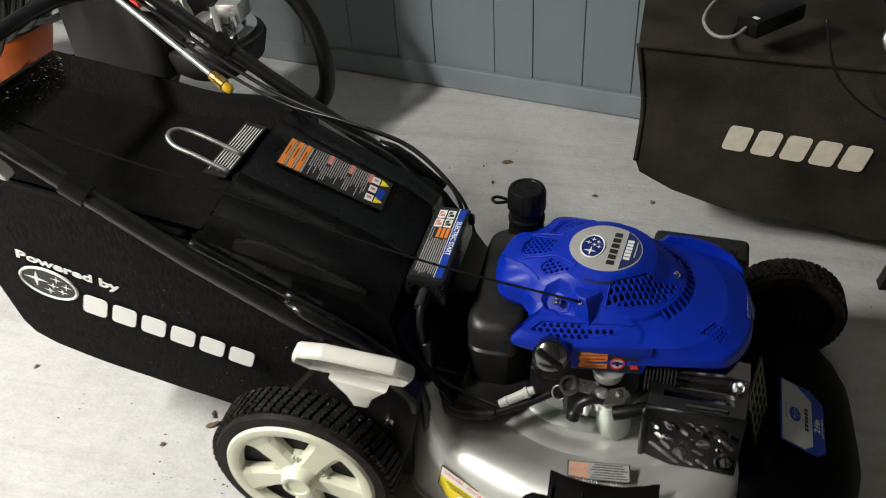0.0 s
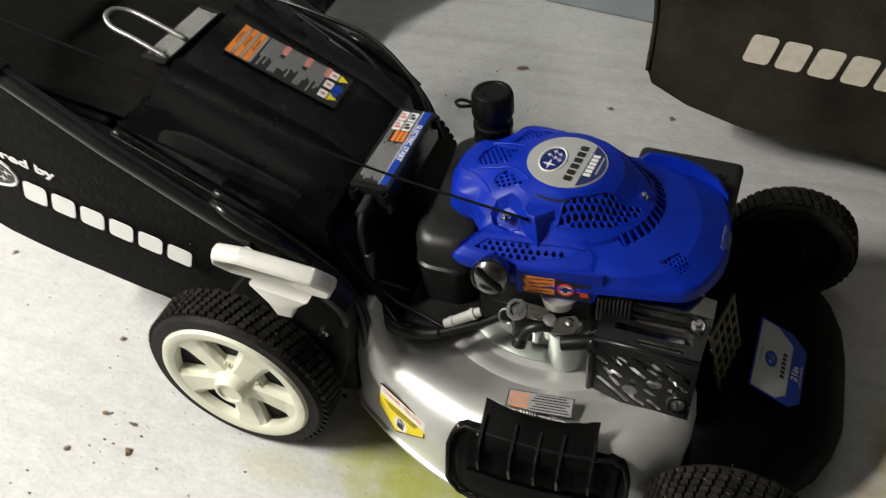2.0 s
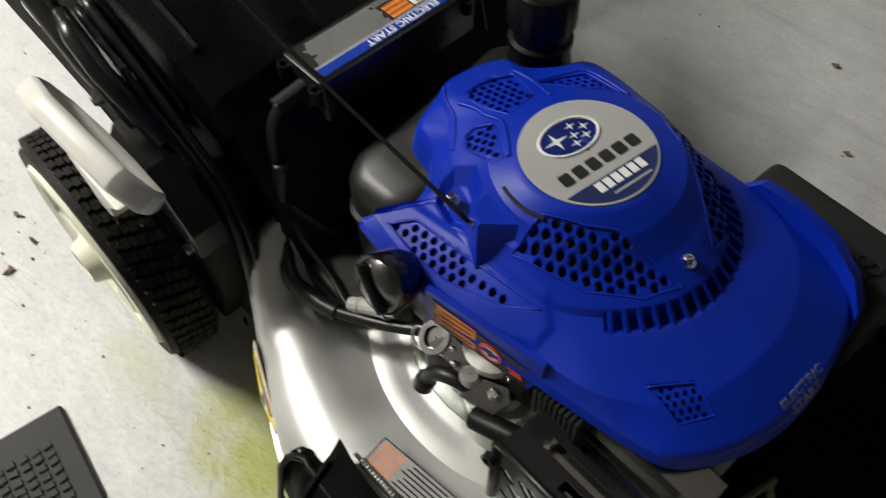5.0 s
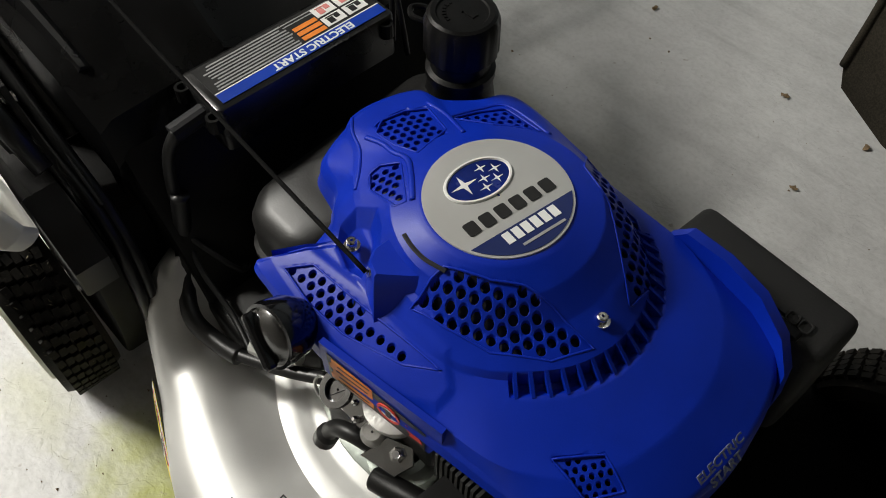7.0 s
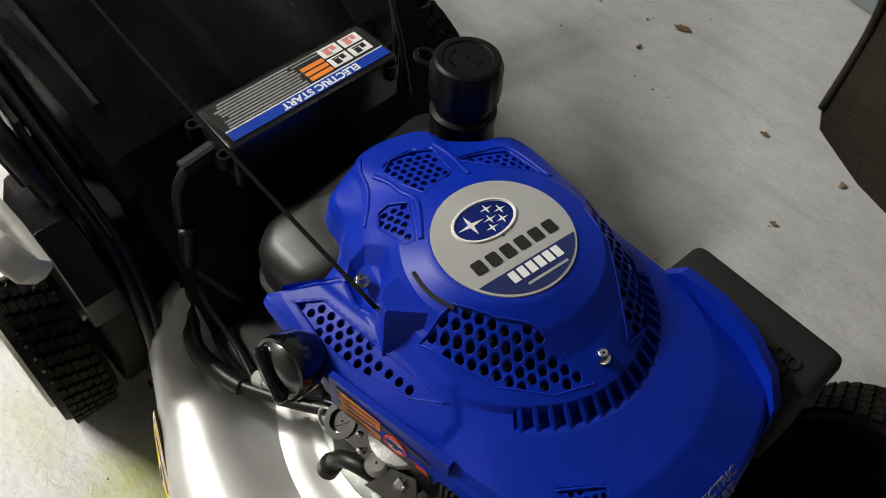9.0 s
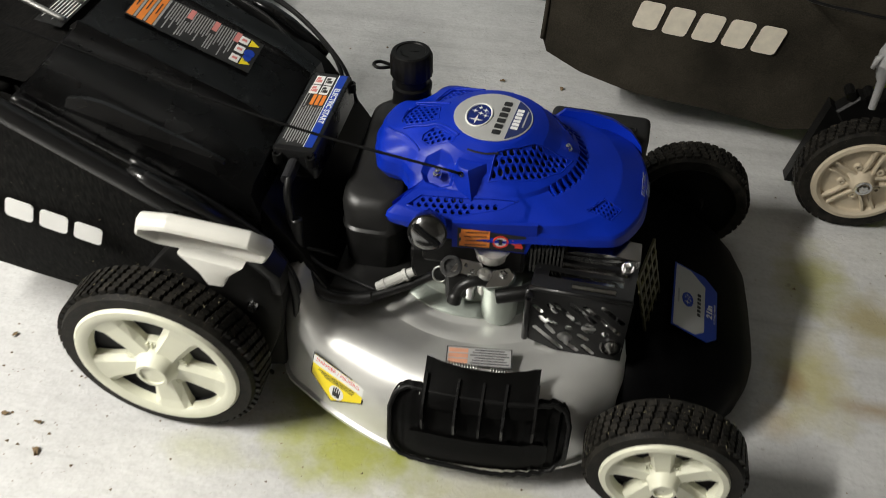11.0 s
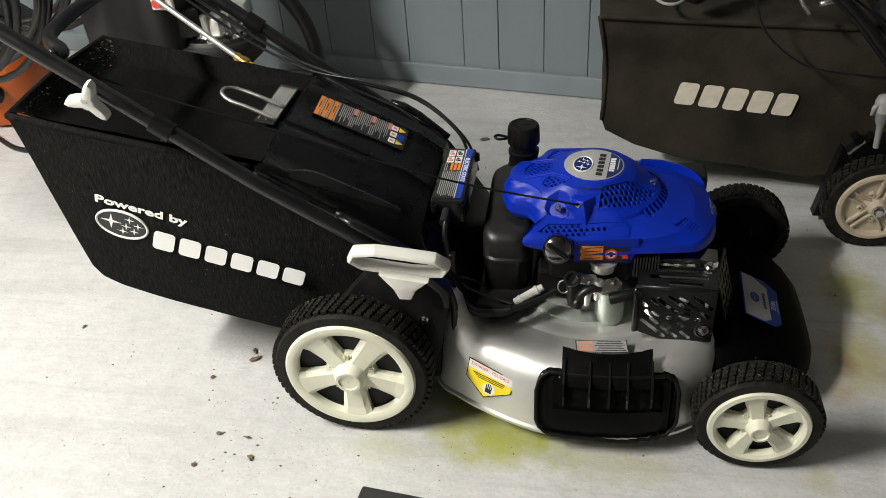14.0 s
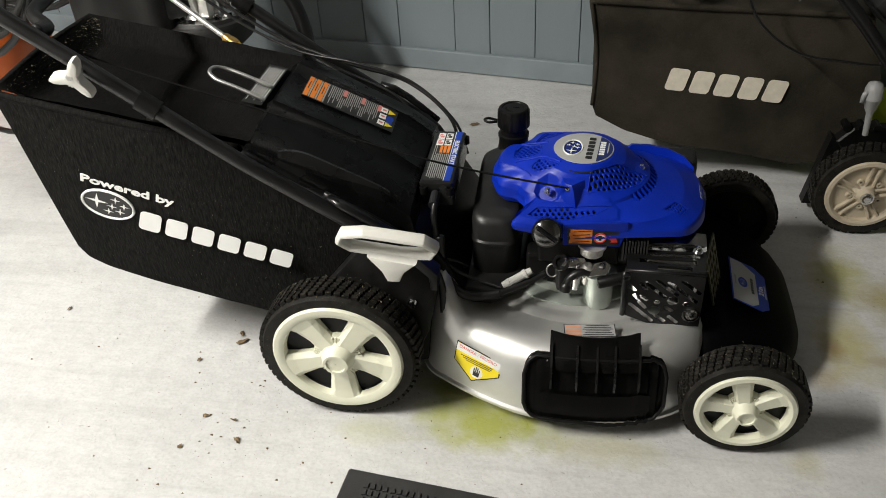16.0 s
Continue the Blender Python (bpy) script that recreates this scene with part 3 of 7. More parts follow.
# engine base
UPPER = (0.001, 0.023, -0.014)      # engine, bag and handle against wheels and deck
settle(*UPPER)
bm = bm_new()
add_lathe(bm, (0.395, YC, 0.17), (0, 0, 1), [(0, 0.145), (0.014, 0.142), (0.018, 0.135), (0.020, 0.118), (0.034, 0.112), (0.038, 0.10), (0.038, 0.001)], 48, False)
part("engine_flange", bm, BOWL, mower, "cast aluminium engine base ring", smooth=True, auto=35)
bm = bm_new()
add_lathe(bm, (0.395, YC, 0.2), (0, 0, 1), [(0, 0.085), (0.06, 0.085), (0.10, 0.10), (0.14, 0.10), (0.14, 0.001)], 32, False)
add_box(bm, (0.53, YC, 0.27), (0.14, 0.14, 0.10), None, 0.01)
part("crankcase", bm, DARKALU, mower, "dark cast aluminium crankcase", smooth=True, auto=35)

# ---- blue engine cover: a height over the plan, in rings about the disc ----
COVER = (0.009, 0.021, -0.014)
settle(*COVER)
CC = (0.3945, 0.283)
dome1 = curve_r([(0.246, 0.295), (0.250, 0.268), (0.276, 0.252), (0.296, 0.236), (0.315, 0.222), (0.34, 0.212), (0.37, 0.203), (0.42, 0.199), (0.462, 0.220), (0.486, 0.258), (0.490, 0.295), (0.473, 0.338), (0.43, 0.366), (0.38, 0.376), (0.335, 0.382), (0.312, 0.378), (0.300, 0.358), (0.280, 0.338), (0.258, 0.330)], CC)
dome2 = curve_r([(0.238, 0.293), (0.243, 0.262), (0.256, 0.238), (0.284, 0.228), (0.299, 0.212), (0.33, 0.196), (0.37, 0.186), (0.43, 0.186), (0.468, 0.201), (0.500, 0.234), (0.513, 0.266), (0.513, 0.300), (0.499, 0.334), (0.470, 0.362), (0.43, 0.380), (0.39, 0.388), (0.335, 0.391), (0.307, 0.389), (0.297, 0.366), (0.277, 0.343), (0.251, 0.340)], CC)
shoulder = curve_r([(0.235, 0.292), (0.240, 0.260), (0.252, 0.235), (0.282, 0.225), (0.296, 0.209), (0.301, 0.192), (0.304, 0.179), (0.295, 0.170), (0.284, 0.160), (0.33, 0.1515), (0.39, 0.1525), (0.45, 0.161), (0.515, 0.172), (0.555, 0.205), (0.572, 0.255), (0.570, 0.315), (0.545, 0.365), (0.50, 0.392), (0.44, 0.396), (0.39, 0.397), (0.335, 0.395), (0.307, 0.393), (0.296, 0.370), (0.277, 0.345), (0.250, 0.344)], CC)
outer = curve_r([(0.232, 0.290), (0.238, 0.258), (0.249, 0.232), (0.280, 0.222), (0.293, 0.209), (0.297, 0.193), (0.300, 0.180), (0.291, 0.169), (0.279, 0.158), (0.280, 0.147), (0.31, 0.1445), (0.372, 0.1435), (0.455, 0.155), (0.545, 0.169), (0.581, 0.185), (0.608, 0.240), (0.613, 0.305), (0.597, 0.368), (0.560, 0.400), (0.46, 0.402), (0.40, 0.401), (0.358, 0.402), (0.335, 0.399), (0.321, 0.402), (0.306, 0.398), (0.295, 0.378), (0.277, 0.348), (0.249, 0.350)], CC)


def front_of(th):
    return max(0.0, math.cos(th)) ** 2


def cover_rows(th):
    f = front_of(th)
    w = max(0.0, math.cos(th + 0.95)) ** 2            # the near front falls away straighter
    b = max(0.0, -math.cos(th)) ** 2                  # the rear runs out flat, with a narrow bevel
    n = max(0.0, -math.sin(th)) ** 2                  # the near wing
    d1 = max(dome1(th), 0.084)
    d2 = max(dome2(th), d1 + 0.006)
    rows = [(0.0, 0.4255), (0.053, 0.4250), (0.057, 0.4235), (0.074, 0.4175 - 0.007 * w), (d1 - 0.003, 0.4035 - 0.011 * w - 0.004 * b), (d1 + 0.002, 0.400 - 0.010 * w - 0.005 * b), (d2 - 0.002, 0.3755 + 0.008 * f + 0.008 * b), (d2 + 0.001, 0.372 + 0.003 * f + 0.008 * b)]
    s = max(shoulder(th), rows[-1][0] + 0.003)
    o = max(outer(th), s + 0.003)
    rows += [(s, 0.3625 - 0.005 * f + 0.012 * b - 0.012 * n), (o - 0.003, 0.351 - 0.014 * f + 0.014 * b - 0.006 * n), (o, 0.345 - 0.012 * f + 0.012 * b - 0.006 * n), (o + 0.002 - 0.012 * b, 0.327 + 0.016 * min(1.0, 1.6 * b) - 0.018 * max(0.0, math.cos(th - 0.1)) ** 6)]
    return rows


VENTS = [
    ([(0.303, 0.1600), (0.319, 0.1755), (0.375, 0.1785), (0.445, 0.1840), (0.421, 0.1705), (0.3725, 0.1580), (0.3375, 0.1555)], 0.0098, 0.0030, 0.68, 6.0),
    ([(0.403, 0.194), (0.408, 0.220), (0.436, 0.2345), (0.453, 0.249), (0.472, 0.2565), (0.506, 0.263), (0.493, 0.236), (0.462, 0.2105), (0.43, 0.200)], 0.0092, 0.0034, 0.78, 24.0),
    ([(0.307, 0.251), (0.320, 0.260), (0.334, 0.250), (0.353, 0.236), (0.349, 0.229), (0.318, 0.232), (0.306, 0.242)], 0.0074, 0.0026, 0.866, 0.0),
    ([(0.271, 0.284), (0.276, 0.303), (0.287, 0.317), (0.319, 0.306), (0.323, 0.274), (0.300, 0.270), (0.279, 0.271)], 0.0076, 0.0026, 0.866, 0.0),
    ([(0.309, 0.320), (0.316, 0.342), (0.328, 0.360), (0.368, 0.358), (0.340, 0.336)], 0.0074, 0.0025, 0.866, 0.0),
    ([(0.398, 0.377), (0.413, 0.352), (0.444, 0.343), (0.470, 0.324), (0.503, 0.302), (0.500, 0.340), (0.452, 0.378)], 0.0086, 0.0031, 0.8, 0.0),
    ([(0.533, 0.197), (0.554, 0.224), (0.577, 0.219), (0.564, 0.196)], 0.0062, 0.0020, 0.866, 0.0),
]
POCKET = [(0.312, 0.207), (0.320, 0.196), (0.340, 0.189), (0.356, 0.190), (0.362, 0.202), (0.350, 0.216), (0.336, 0.224), (0.318, 0.219)]
WING = [(0.280, 0.156), (0.302, 0.1835), (0.372, 0.187), (0.440, 0.193), (0.458, 0.181), (0.457, 0.167), (0.40, 0.138), (0.27, 0.138)]   # stands proud of the front shoulder
RECESS = [(o, 0.0090, 0.0022) for o, *_ in VENTS] + [(POCKET, 0.012, 0.007)]


def poly_depth(X, Y, outline):
    """How far points lie inside the outline (minus: outside)."""
    D = np.full(X.shape, 9.0)
    inside = np.zeros(X.shape, bool)
    for (x1, y1), (x2, y2) in zip(outline, outline[1:] + outline[:1]):
        ex, ey = x2 - x1, y2 - y1
        t = np.clip(((X - x1) * ex + (Y - y1) * ey) / (ex * ex + ey * ey), 0, 1)
        D = np.minimum(D, np.hypot(X - x1 - t * ex, Y - y1 - t * ey))
        if y1 != y2:
            inside ^= ((y1 > Y) != (y2 > Y)) & (X < ex * (Y - y1) / ey + x1)
    return np.where(inside, D, -D)


def recess(X, Y):
    Z = np.zeros(X.shape)
    for o, d, w in RECESS:
        Z += d * np.clip(poly_depth(X, Y, o) / w, 0, 1)
    return Z


def wing_z(X, Y):
    f = np.clip(poly_depth(X, Y, WING) / 0.008 + 0.5, 0, 1)
    return 0.0022 * f * f * (3 - 2 * f)


def base_z(x, y):
    th, r = math.atan2(y - CC[1], x - CC[0]), math.hypot(x - CC[0], y - CC[1])
    rows = cover_rows(th)
    return float(np.interp(r, [a for a, b in rows], [b for a, b in rows])) + float(wing_z(np.array([x]), np.array([y]))[0])


NT = 720
STEPS = [4, 3, 12, 16, 6, 22, 4, 26, 14, 4, 6]
angles = [math.tau * k / NT for k in range(NT)]
allrows = [cover_rows(a) for a in angles]
RR, ZZ = [], []
for j, n_ in enumerate(STEPS):
    for q in range(n_):
        f = q / n_
        RR.append([allrows[k][j][0] * (1 - f) + allrows[k][j + 1][0] * f for k in range(NT)])
        ZZ.append([allrows[k][j][1] * (1 - f) + allrows[k][j + 1][1] * f for k in range(NT)])
RR.append([allrows[k][-1][0] for k in range(NT)])
ZZ.append([allrows[k][-1][1] for k in range(NT)])
RR, ZZ = np.array(RR[4:]), np.array(ZZ[4:])
AA = np.array(angles)[None, :]
XX, YY = CC[0] + RR * np.cos(AA), CC[1] + RR * np.sin(AA)
ZZ = ZZ - recess(XX, YY) + wing_z(XX, YY)
# the groove of the cooling fins
th = (AA + math.pi) % math.tau - math.pi
d2 = np.array([allrows[k][7][0] - 0.001 for k in range(NT)])[None, :]
groove = np.clip((RR - d2 + 0.001) / 0.002, 0, 1) * np.clip((d2 + 0.011 - RR) / 0.006, 0, 1) * ((th > radians(-40)) & (th < radians(52)))
ZZ = ZZ - 0.006 * groove
verts = [(float(XX[i, k]), float(YY[i, k]), float(ZZ[i, k])) for i in range(RR.shape[0]) for k in range(NT)]
faces = [(i * NT + k, i * NT + (k + 1) % NT, (i + 1) * NT + (k + 1) % NT, (i + 1) * NT + k) for i in range(RR.shape[0] - 1) for k in range(NT)]
faces.append(tuple(range(NT - 1, -1, -1)))
me = bpy.data.meshes.new("engine_cover")
me.from_pydata(verts, [], [f[::-1] for f in faces])
me.transform(Matrix.Translation(OFFSET[0]))
me.materials.append(BLUE)
me.materials.append(SHADEBLACK)
# deep faces behind the vents are painted near-black as shade, not blue
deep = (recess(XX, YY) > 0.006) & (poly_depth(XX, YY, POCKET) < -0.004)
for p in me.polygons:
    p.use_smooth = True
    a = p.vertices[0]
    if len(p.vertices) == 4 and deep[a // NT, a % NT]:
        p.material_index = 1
me.set_sharp_from_angle(angle=radians(34))
cover = new("engine_cover", me)
cover.parent = mower
cover["label"] = "bright blue moulded plastic engine cover"


def vent(outline, cell, hole, pitch, turn):
    """A sunk panel with round holes through it in staggered rows, and a raised lip along its outline."""
    panel, n = bm_new(), 12
    z_at = lambda x, y, d: (x, y, base_z(x, y) - d)
    cx, cy = sum(p[0] for p in outline) / len(outline), sum(p[1] for p in outline) / len(outline)
    ct, st = math.cos(radians(turn)), math.sin(radians(turn))
    for row in range(-16, 17):
        for col in range(-16, 17):
            u, v = cell * (col + 0.5 * (row % 2)), cell * pitch * row
            x, y = cx + ct * u - st * v, cy + st * u + ct * v
            d = float(poly_depth(np.array([x]), np.array([y]), outline)[0])
            if d < -cell * 0.55:
                continue
            hexagon = []
            for k in range(n):
                a = math.tau * k / n + math.pi / 2
                rr = cell / math.sqrt(3) * (1.0 if k % 2 == 0 else math.cos(math.pi / 6)) * 1.01
                p, q = rr * math.cos(a), rr * math.sin(a) * pitch / 0.866
                hexagon.append(z_at(x + ct * p - st * q, y + st * p + ct * q, 0.0018))
            if d > hole * 0.72:
                def ring(r, dz):
                    out = []
                    for k in range(n):
                        a = math.tau * k / n + math.pi / 2
                        p, q = r * math.cos(a), r * math.sin(a)
                        out.append(z_at(x + ct * p - st * q, y + st * p + ct * q, dz))
                    return out
                add_loft(panel, [hexagon, ring(hole * 1.10, 0.0018), ring(hole, 0.0022), ring(hole * 0.97, 0.0055)], True, False, False)
            else:
                panel.faces.new([panel.verts.new(p) for p in hexagon])
    part("vent_panel", panel, BLUE, cover)
    lip, pts = bm_new(), []
    for (x1, y1), (x2, y2) in zip(outline, outline[1:] + outline[:1]):
        for k in range(8):
            f = k / 8
            pts.append((x1 + (x2 - x1) * f, y1 + (y2 - y1) * f, base_z(x1 + (x2 - x1) * f, y1 + (y2 - y1) * f) - 0.0005))
    add_tube(lip, pts, 0.0010, 6, True)
    part("vent_lip", lip, BLUE, cover, smooth=True)


for v_ in VENTS:
    vent(*v_)

# cooling fins round the front of the dome
for k in range(18):
    th = radians(-38 + 88 * k / 17)
    bm = bm_new()
    r0 = cover_rows(th)[7][0] - 0.003
    r1 = r0 + 0.014
    e, n_ = Vector((math.cos(th), math.sin(th), 0)), Vector((-math.sin(th), math.cos(th), 0))
    z0, z1 = base_z(CC[0] + e.x * r0, CC[1] + e.y * r0), base_z(CC[0] + e.x * r1, CC[1] + e.y * r1)
    pts = [Vector((CC[0] + e.x * r, CC[1] + e.y * r, z)) for r, z in ((r0, z0 + 0.001), (r0, z0 - 0.010), (r1, z1 - 0.006), (r1, z1 + 0.0005))]
    add_loft(bm, [[p - n_ * 0.0020 for p in pts], [p + n_ * (0.0004 if q in (0, 3) else 0.002) for q, p in enumerate(pts)]])
    part("cooling_fin", bm, BLUE, cover)

# the near side's raised moulding, rope boss, pocket and screws
bm = bm_new()
low = [(0.354, 0.197), (0.367, 0.184), (0.385, 0.176), (0.400, 0.195), (0.418, 0.217), (0.394, 0.230), (0.354, 0.222)]
top = [(0.360, 0.200), (0.366, 0.190), (0.377, 0.186), (0.391, 0.199), (0.409, 0.217), (0.390, 0.226), (0.360, 0.220)]
add_loft(bm, [[(x, y, 0.366) for x, y in low], [(x + 0.6 * (u - x), y + 0.6 * (v - y), 0.398) for (x, y), (u, v) in zip(low, top)], [(x, y, 0.406) for x, y in top], [(x * 0.92 + 0.0306, y * 0.92 + 0.0166, 0.408) for x, y in top]])
part("rope_boss", bm, BLUE, cover, smooth=True, auto=35)
for x, y, z in ((0.336, 0.199, 0.390), (0.497, 0.279, 0.394), (0.365, 0.386, 0.378)):
    bm = bm_new()
    add_lathe(bm, (x, y, z - 0.006), (0, 0, 1), [(0, 0.0062), (0.004, 0.0062), (0.0042, 0.0040), (0.009, 0.0040), (0.0098, 0.003), (0.0098, 0.001)], 12, False)
    part("cover_screw", bm, CHROME, cover)
bm = bm_new()
add_lathe(bm, (0.370, 0.188, 0.4015), (-0.5, -0.8, 0.3), [(-0.004, 0.0040), (0.002, 0.0040), (0.002, 0.002), (0.0, 0.0018)], 14, False)
part("rope_eyelet", bm, CHROME, cover)
# no opening is cut: a near-black strip paints the slot's shade
bm = bm_new()
SLOT = [(0.371, 0.2180), (0.382, 0.2155), (0.395, 0.2150), (0.411, 0.2185)]
add_tube(bm, [(x, y, max(base_z(x, y), 0.4078) + 0.0002) for x, y in [(p.x, p.y) for p in spline([(a, b, 0) for a, b in SLOT], 6)]], 0.0019, 6, flat=0.6)
part("slot", bm, SHADEBLACK, cover)
for line, r in (([(0.281, 0.322), (0.305, 0.320), (0.332, 0.311)], 0.0020), ([(0.276, 0.264), (0.292, 0.266), (0.306, 0.2645), (0.322, 0.2645), (0.338, 0.254), (0.356, 0.239)], 0.0024), ([(0.248, 0.273), (0.262, 0.262), (0.280, 0.254), (0.296, 0.240), (0.306, 0.228)], 0.0016), ([(0.312, 0.3185), (0.308, 0.322), (0.314, 0.345), (0.327, 0.364), (0.372, 0.362)], 0.0020)):
    bm = bm_new()
    add_tube(bm, [(p.x, p.y, base_z(p.x, p.y) + 0.0002) for p in spline([(a, b, 0) for a, b in line], 8)], r, 8, flat=0.7)
    part("cover_ridge", bm, BLUE, cover, smooth=True)
# warning tab under the near edge, turned with the wall
TU, TN = Vector((0.9877, 0.1564, 0)), Vector((0.1564, -0.9877, 0))


def tab(out):
    return plane(Vector((0.0046, 0.0858, 0.007)) + TN * out, TU, (0, 0, 1))


bm = bm_new()
add_prism(bm, [(0.366, 0.352), (0.366, 0.310), (0.40, 0.307), (0.463, 0.300), (0.474, 0.332), (0.474, 0.35)], tab(-0.003), 0.005)
part("warning_tab", bm, BLUE, cover)
bm = bm_new()
add_prism(bm, [(0.373, 0.345), (0.373, 0.311), (0.460, 0.303), (0.461, 0.331), (0.42, 0.337)], tab(0.0024), 0.0005)
lab = part("warning_label", bm, BLACKINK, cover, "black warning label with orange panel and red arrow")
for j in range(4):
    bm = bm_new()
    yy = -0.0115 + 0.0072 * j
    add_prism(bm, [(x + 0.396, y + 0.3275 - 0.08 * x) for x, y in ((-0.0205 + 0.002 * (j % 2), yy - 0.0035), (0.0185, yy - 0.0035), (0.0185, yy + 0.0035), (-0.0205 + 0.002 * (j % 2), yy + 0.0035))], tab(0.003), 0.0004)
    part("orange_panel", bm, ORANGEINK, lab)
bm = bm_new()
add_bars(bm, tab(0.0036), [(0.396 + 0.002 * (j % 2), 0.316 + 0.0072 * j, 0.029, 0.0012) for j in range(4)], 0.0003)
part("small_print", bm, BLACKINK, lab)
ring_c = tab(0.003) @ Vector((0.4285, 0.3215, 0))
bm = bm_new()
add_lathe(bm, ring_c, TN, [(0, 0.0105), (0.0008, 0.0105), (0.0008, 0.0080), (0, 0.0080)], 20, False)
part("red_ring", bm, REDINK, lab)
bm = bm_new()
add_lathe(bm, ring_c, TN, [(0, 0.0080), (0.0004, 0.0080), (0.0004, 0.0005)], 20, False)
part("white_disc", bm, WHITEINK, lab)
bm = bm_new()
add_bars(bm, tab(0.0037), [(0.4285, 0.3205, 0.0045, 0.008), (0.4275, 0.3255, 0.007, 0.002)], 0.0003)
part("pictogram", bm, BLACKINK, lab)
bm = bm_new()
add_prism(bm, [(0.4505 + 0.8 * x + 0.6 * y, 0.3165 - 0.6 * x + 0.8 * y) for x, y in ((-0.010, -0.003), (0.0, -0.003), (0.0, -0.007), (0.010, 0), (0.0, 0.007), (0.0, 0.003), (-0.010, 0.003))], tab(0.003), 0.0004)
part("red_arrow", bm, REDINK, lab)

# disc on top
DISC = plane((CC[0], CC[1], 0.4258), (0.12, 0.99, 0.0), (-1, 0.12, 0))
bm = bm_new()
add_lathe(bm, (CC[0], CC[1], 0.4252), (0, 0, 1), [(0, 0.0525), (0.0010, 0.0523), (0.0012, 0.051), (0.0012, 0.001)], 64, False)
disc = part("badge_disc", bm, SILVERINK, cover, "round silver badge with blue oval emblem", smooth=True, auto=40)
DM = Matrix.Translation((0, 0, 0.0008)) @ DISC
bm = bm_new()
seg = [(0.0505 * math.cos(radians(a)), 0.0505 * math.sin(radians(a))) for a in np.linspace(211, 329, 28)]
add_prism(bm, seg, DM, 0.0003)
part("navy_segment", bm, NAVY, disc)
for k in range(6):
    bm = bm_new()
    add_bars(bm, Matrix.Translation((0, 0, 0.0004)) @ DM, [(-0.0175 + 0.0078 * k, -0.0325, 0.0058, 0.0092)], 0.0003)
    part("white_bar", bm, WHITEINK, disc)
bm = bm_new()
add_bars(bm, Matrix.Translation((0, 0, 0.0004)) @ DM, [(0.005, -0.0425, 0.036, 0.0020)], 0.0003)
part("small_print", bm, GREYINK, disc)


def emblem(m, rx, ry, parent, ink, star, ring_m):
    bm = bm_new()
    add_prism(bm, [(rx * math.cos(math.tau * k / 40), ry * math.sin(math.tau * k / 40)) for k in range(40)], m, 0.0002)
    e = part("oval_emblem", bm, ink, parent)
    bm = bm_new()
    add_tube(bm, [m @ Vector((rx * 0.97 * math.cos(math.tau * k / 40), ry * 0.97 * math.sin(math.tau * k / 40), 0.0002)) for k in range(40)], rx * 0.05, 6, True)
    part("oval_ring", bm, ring_m, e)
    for x, y, q in ((-0.42, 0.08, 0.42), (0.28, 0.45, 0.2), (0.60, 0.12, 0.2), (0.15, -0.08, 0.2), (0.45, -0.35, 0.2), (0.02, -0.5, 0.2)):
        bm = bm_new()
        o = []
        for k in range(8):
            rr = q if k % 2 == 0 else q * 0.22
            a = math.tau * k / 8
            o.append((rx * (x + rr * math.cos(a)), ry * (y + 1.3 * rr * math.sin(a))))
        add_prism(bm, o, Matrix.Translation(m.to_3x3() @ Vector((0, 0, 0.0003))) @ m, 0.0002)
        part("star", bm, star, e)


emblem(DM @ Matrix.Translation((-0.003, 0.0185, 0)), 0.0265, 0.0170, disc, BADGEBLUE, WHITEINK, WHITEINK)


def block_word(m, n, w, h, gap, material, parent, name, slant=0.0, t=0.0004, h1=None):
    """A brand's word as plain bars, one to a letter."""
    cw = (w - gap * (n - 1)) / n
    for k in range(n):
        bm = bm_new()
        x0 = -w / 2 + k * (cw + gap)
        hk = h if h1 is None else h + (h1 - h) * k / (n - 1)
        r = min(cw, hk) * 0.18
        add_prism(bm, [(x + slant * y, y) for x, y in rounded(cw, hk, r, 3, x0 + cw / 2, 0)], m, t)
        part(name, bm, material, parent)


block_word(DM @ Matrix.Translation((0.0, -0.0125, 0.0001)), 6, 0.074, 0.0112, 0.0034, BLACKINK, disc, "dark_bar")

# blue fin and black air cleaner box on the far side
bm = bm_new()
add_loft(bm, [[Vector((x, y, z + dz)) + Vector((0, q, 0)) for q, dz in ((-0.010, 0), (-0.006, h * 1.05), (0.007, h * 0.95), (0.012, 0))] for x, y, z, h in ((0.472, 0.398, 0.325, 0.030), (0.486, 0.402, 0.325, 0.043), (0.52, 0.403, 0.320, 0.047), (0.555, 0.399, 0.312, 0.050), (0.584, 0.387, 0.305, 0.048), (0.600, 0.374, 0.298, 0.042), (0.605, 0.364, 0.29, 0.03))])
part("side_fin", bm, BLUE, cover, smooth=True, auto=40)
settle(*UPPER)
bm = bm_new()
add_box(bm, (0.548, 0.434, 0.268), (0.150, 0.062, 0.125), Matrix.Rotation(radians(-3), 4, "Z"), 0.010, 3)
box = part("air_cleaner", bm, DARKGREY, mower, "black plastic air cleaner box", smooth=True, auto=40)
for k in range(3):
    bm = bm_new()
    add_box(bm, (0.515 + 0.036 * k, 0.412 - 0.002 * k, 0.331), (0.022, 0.012, 0.006), Matrix.Rotation(radians(-3), 4, "Z"), 0.002, 1)
    part("latch", bm, BLACK, box)
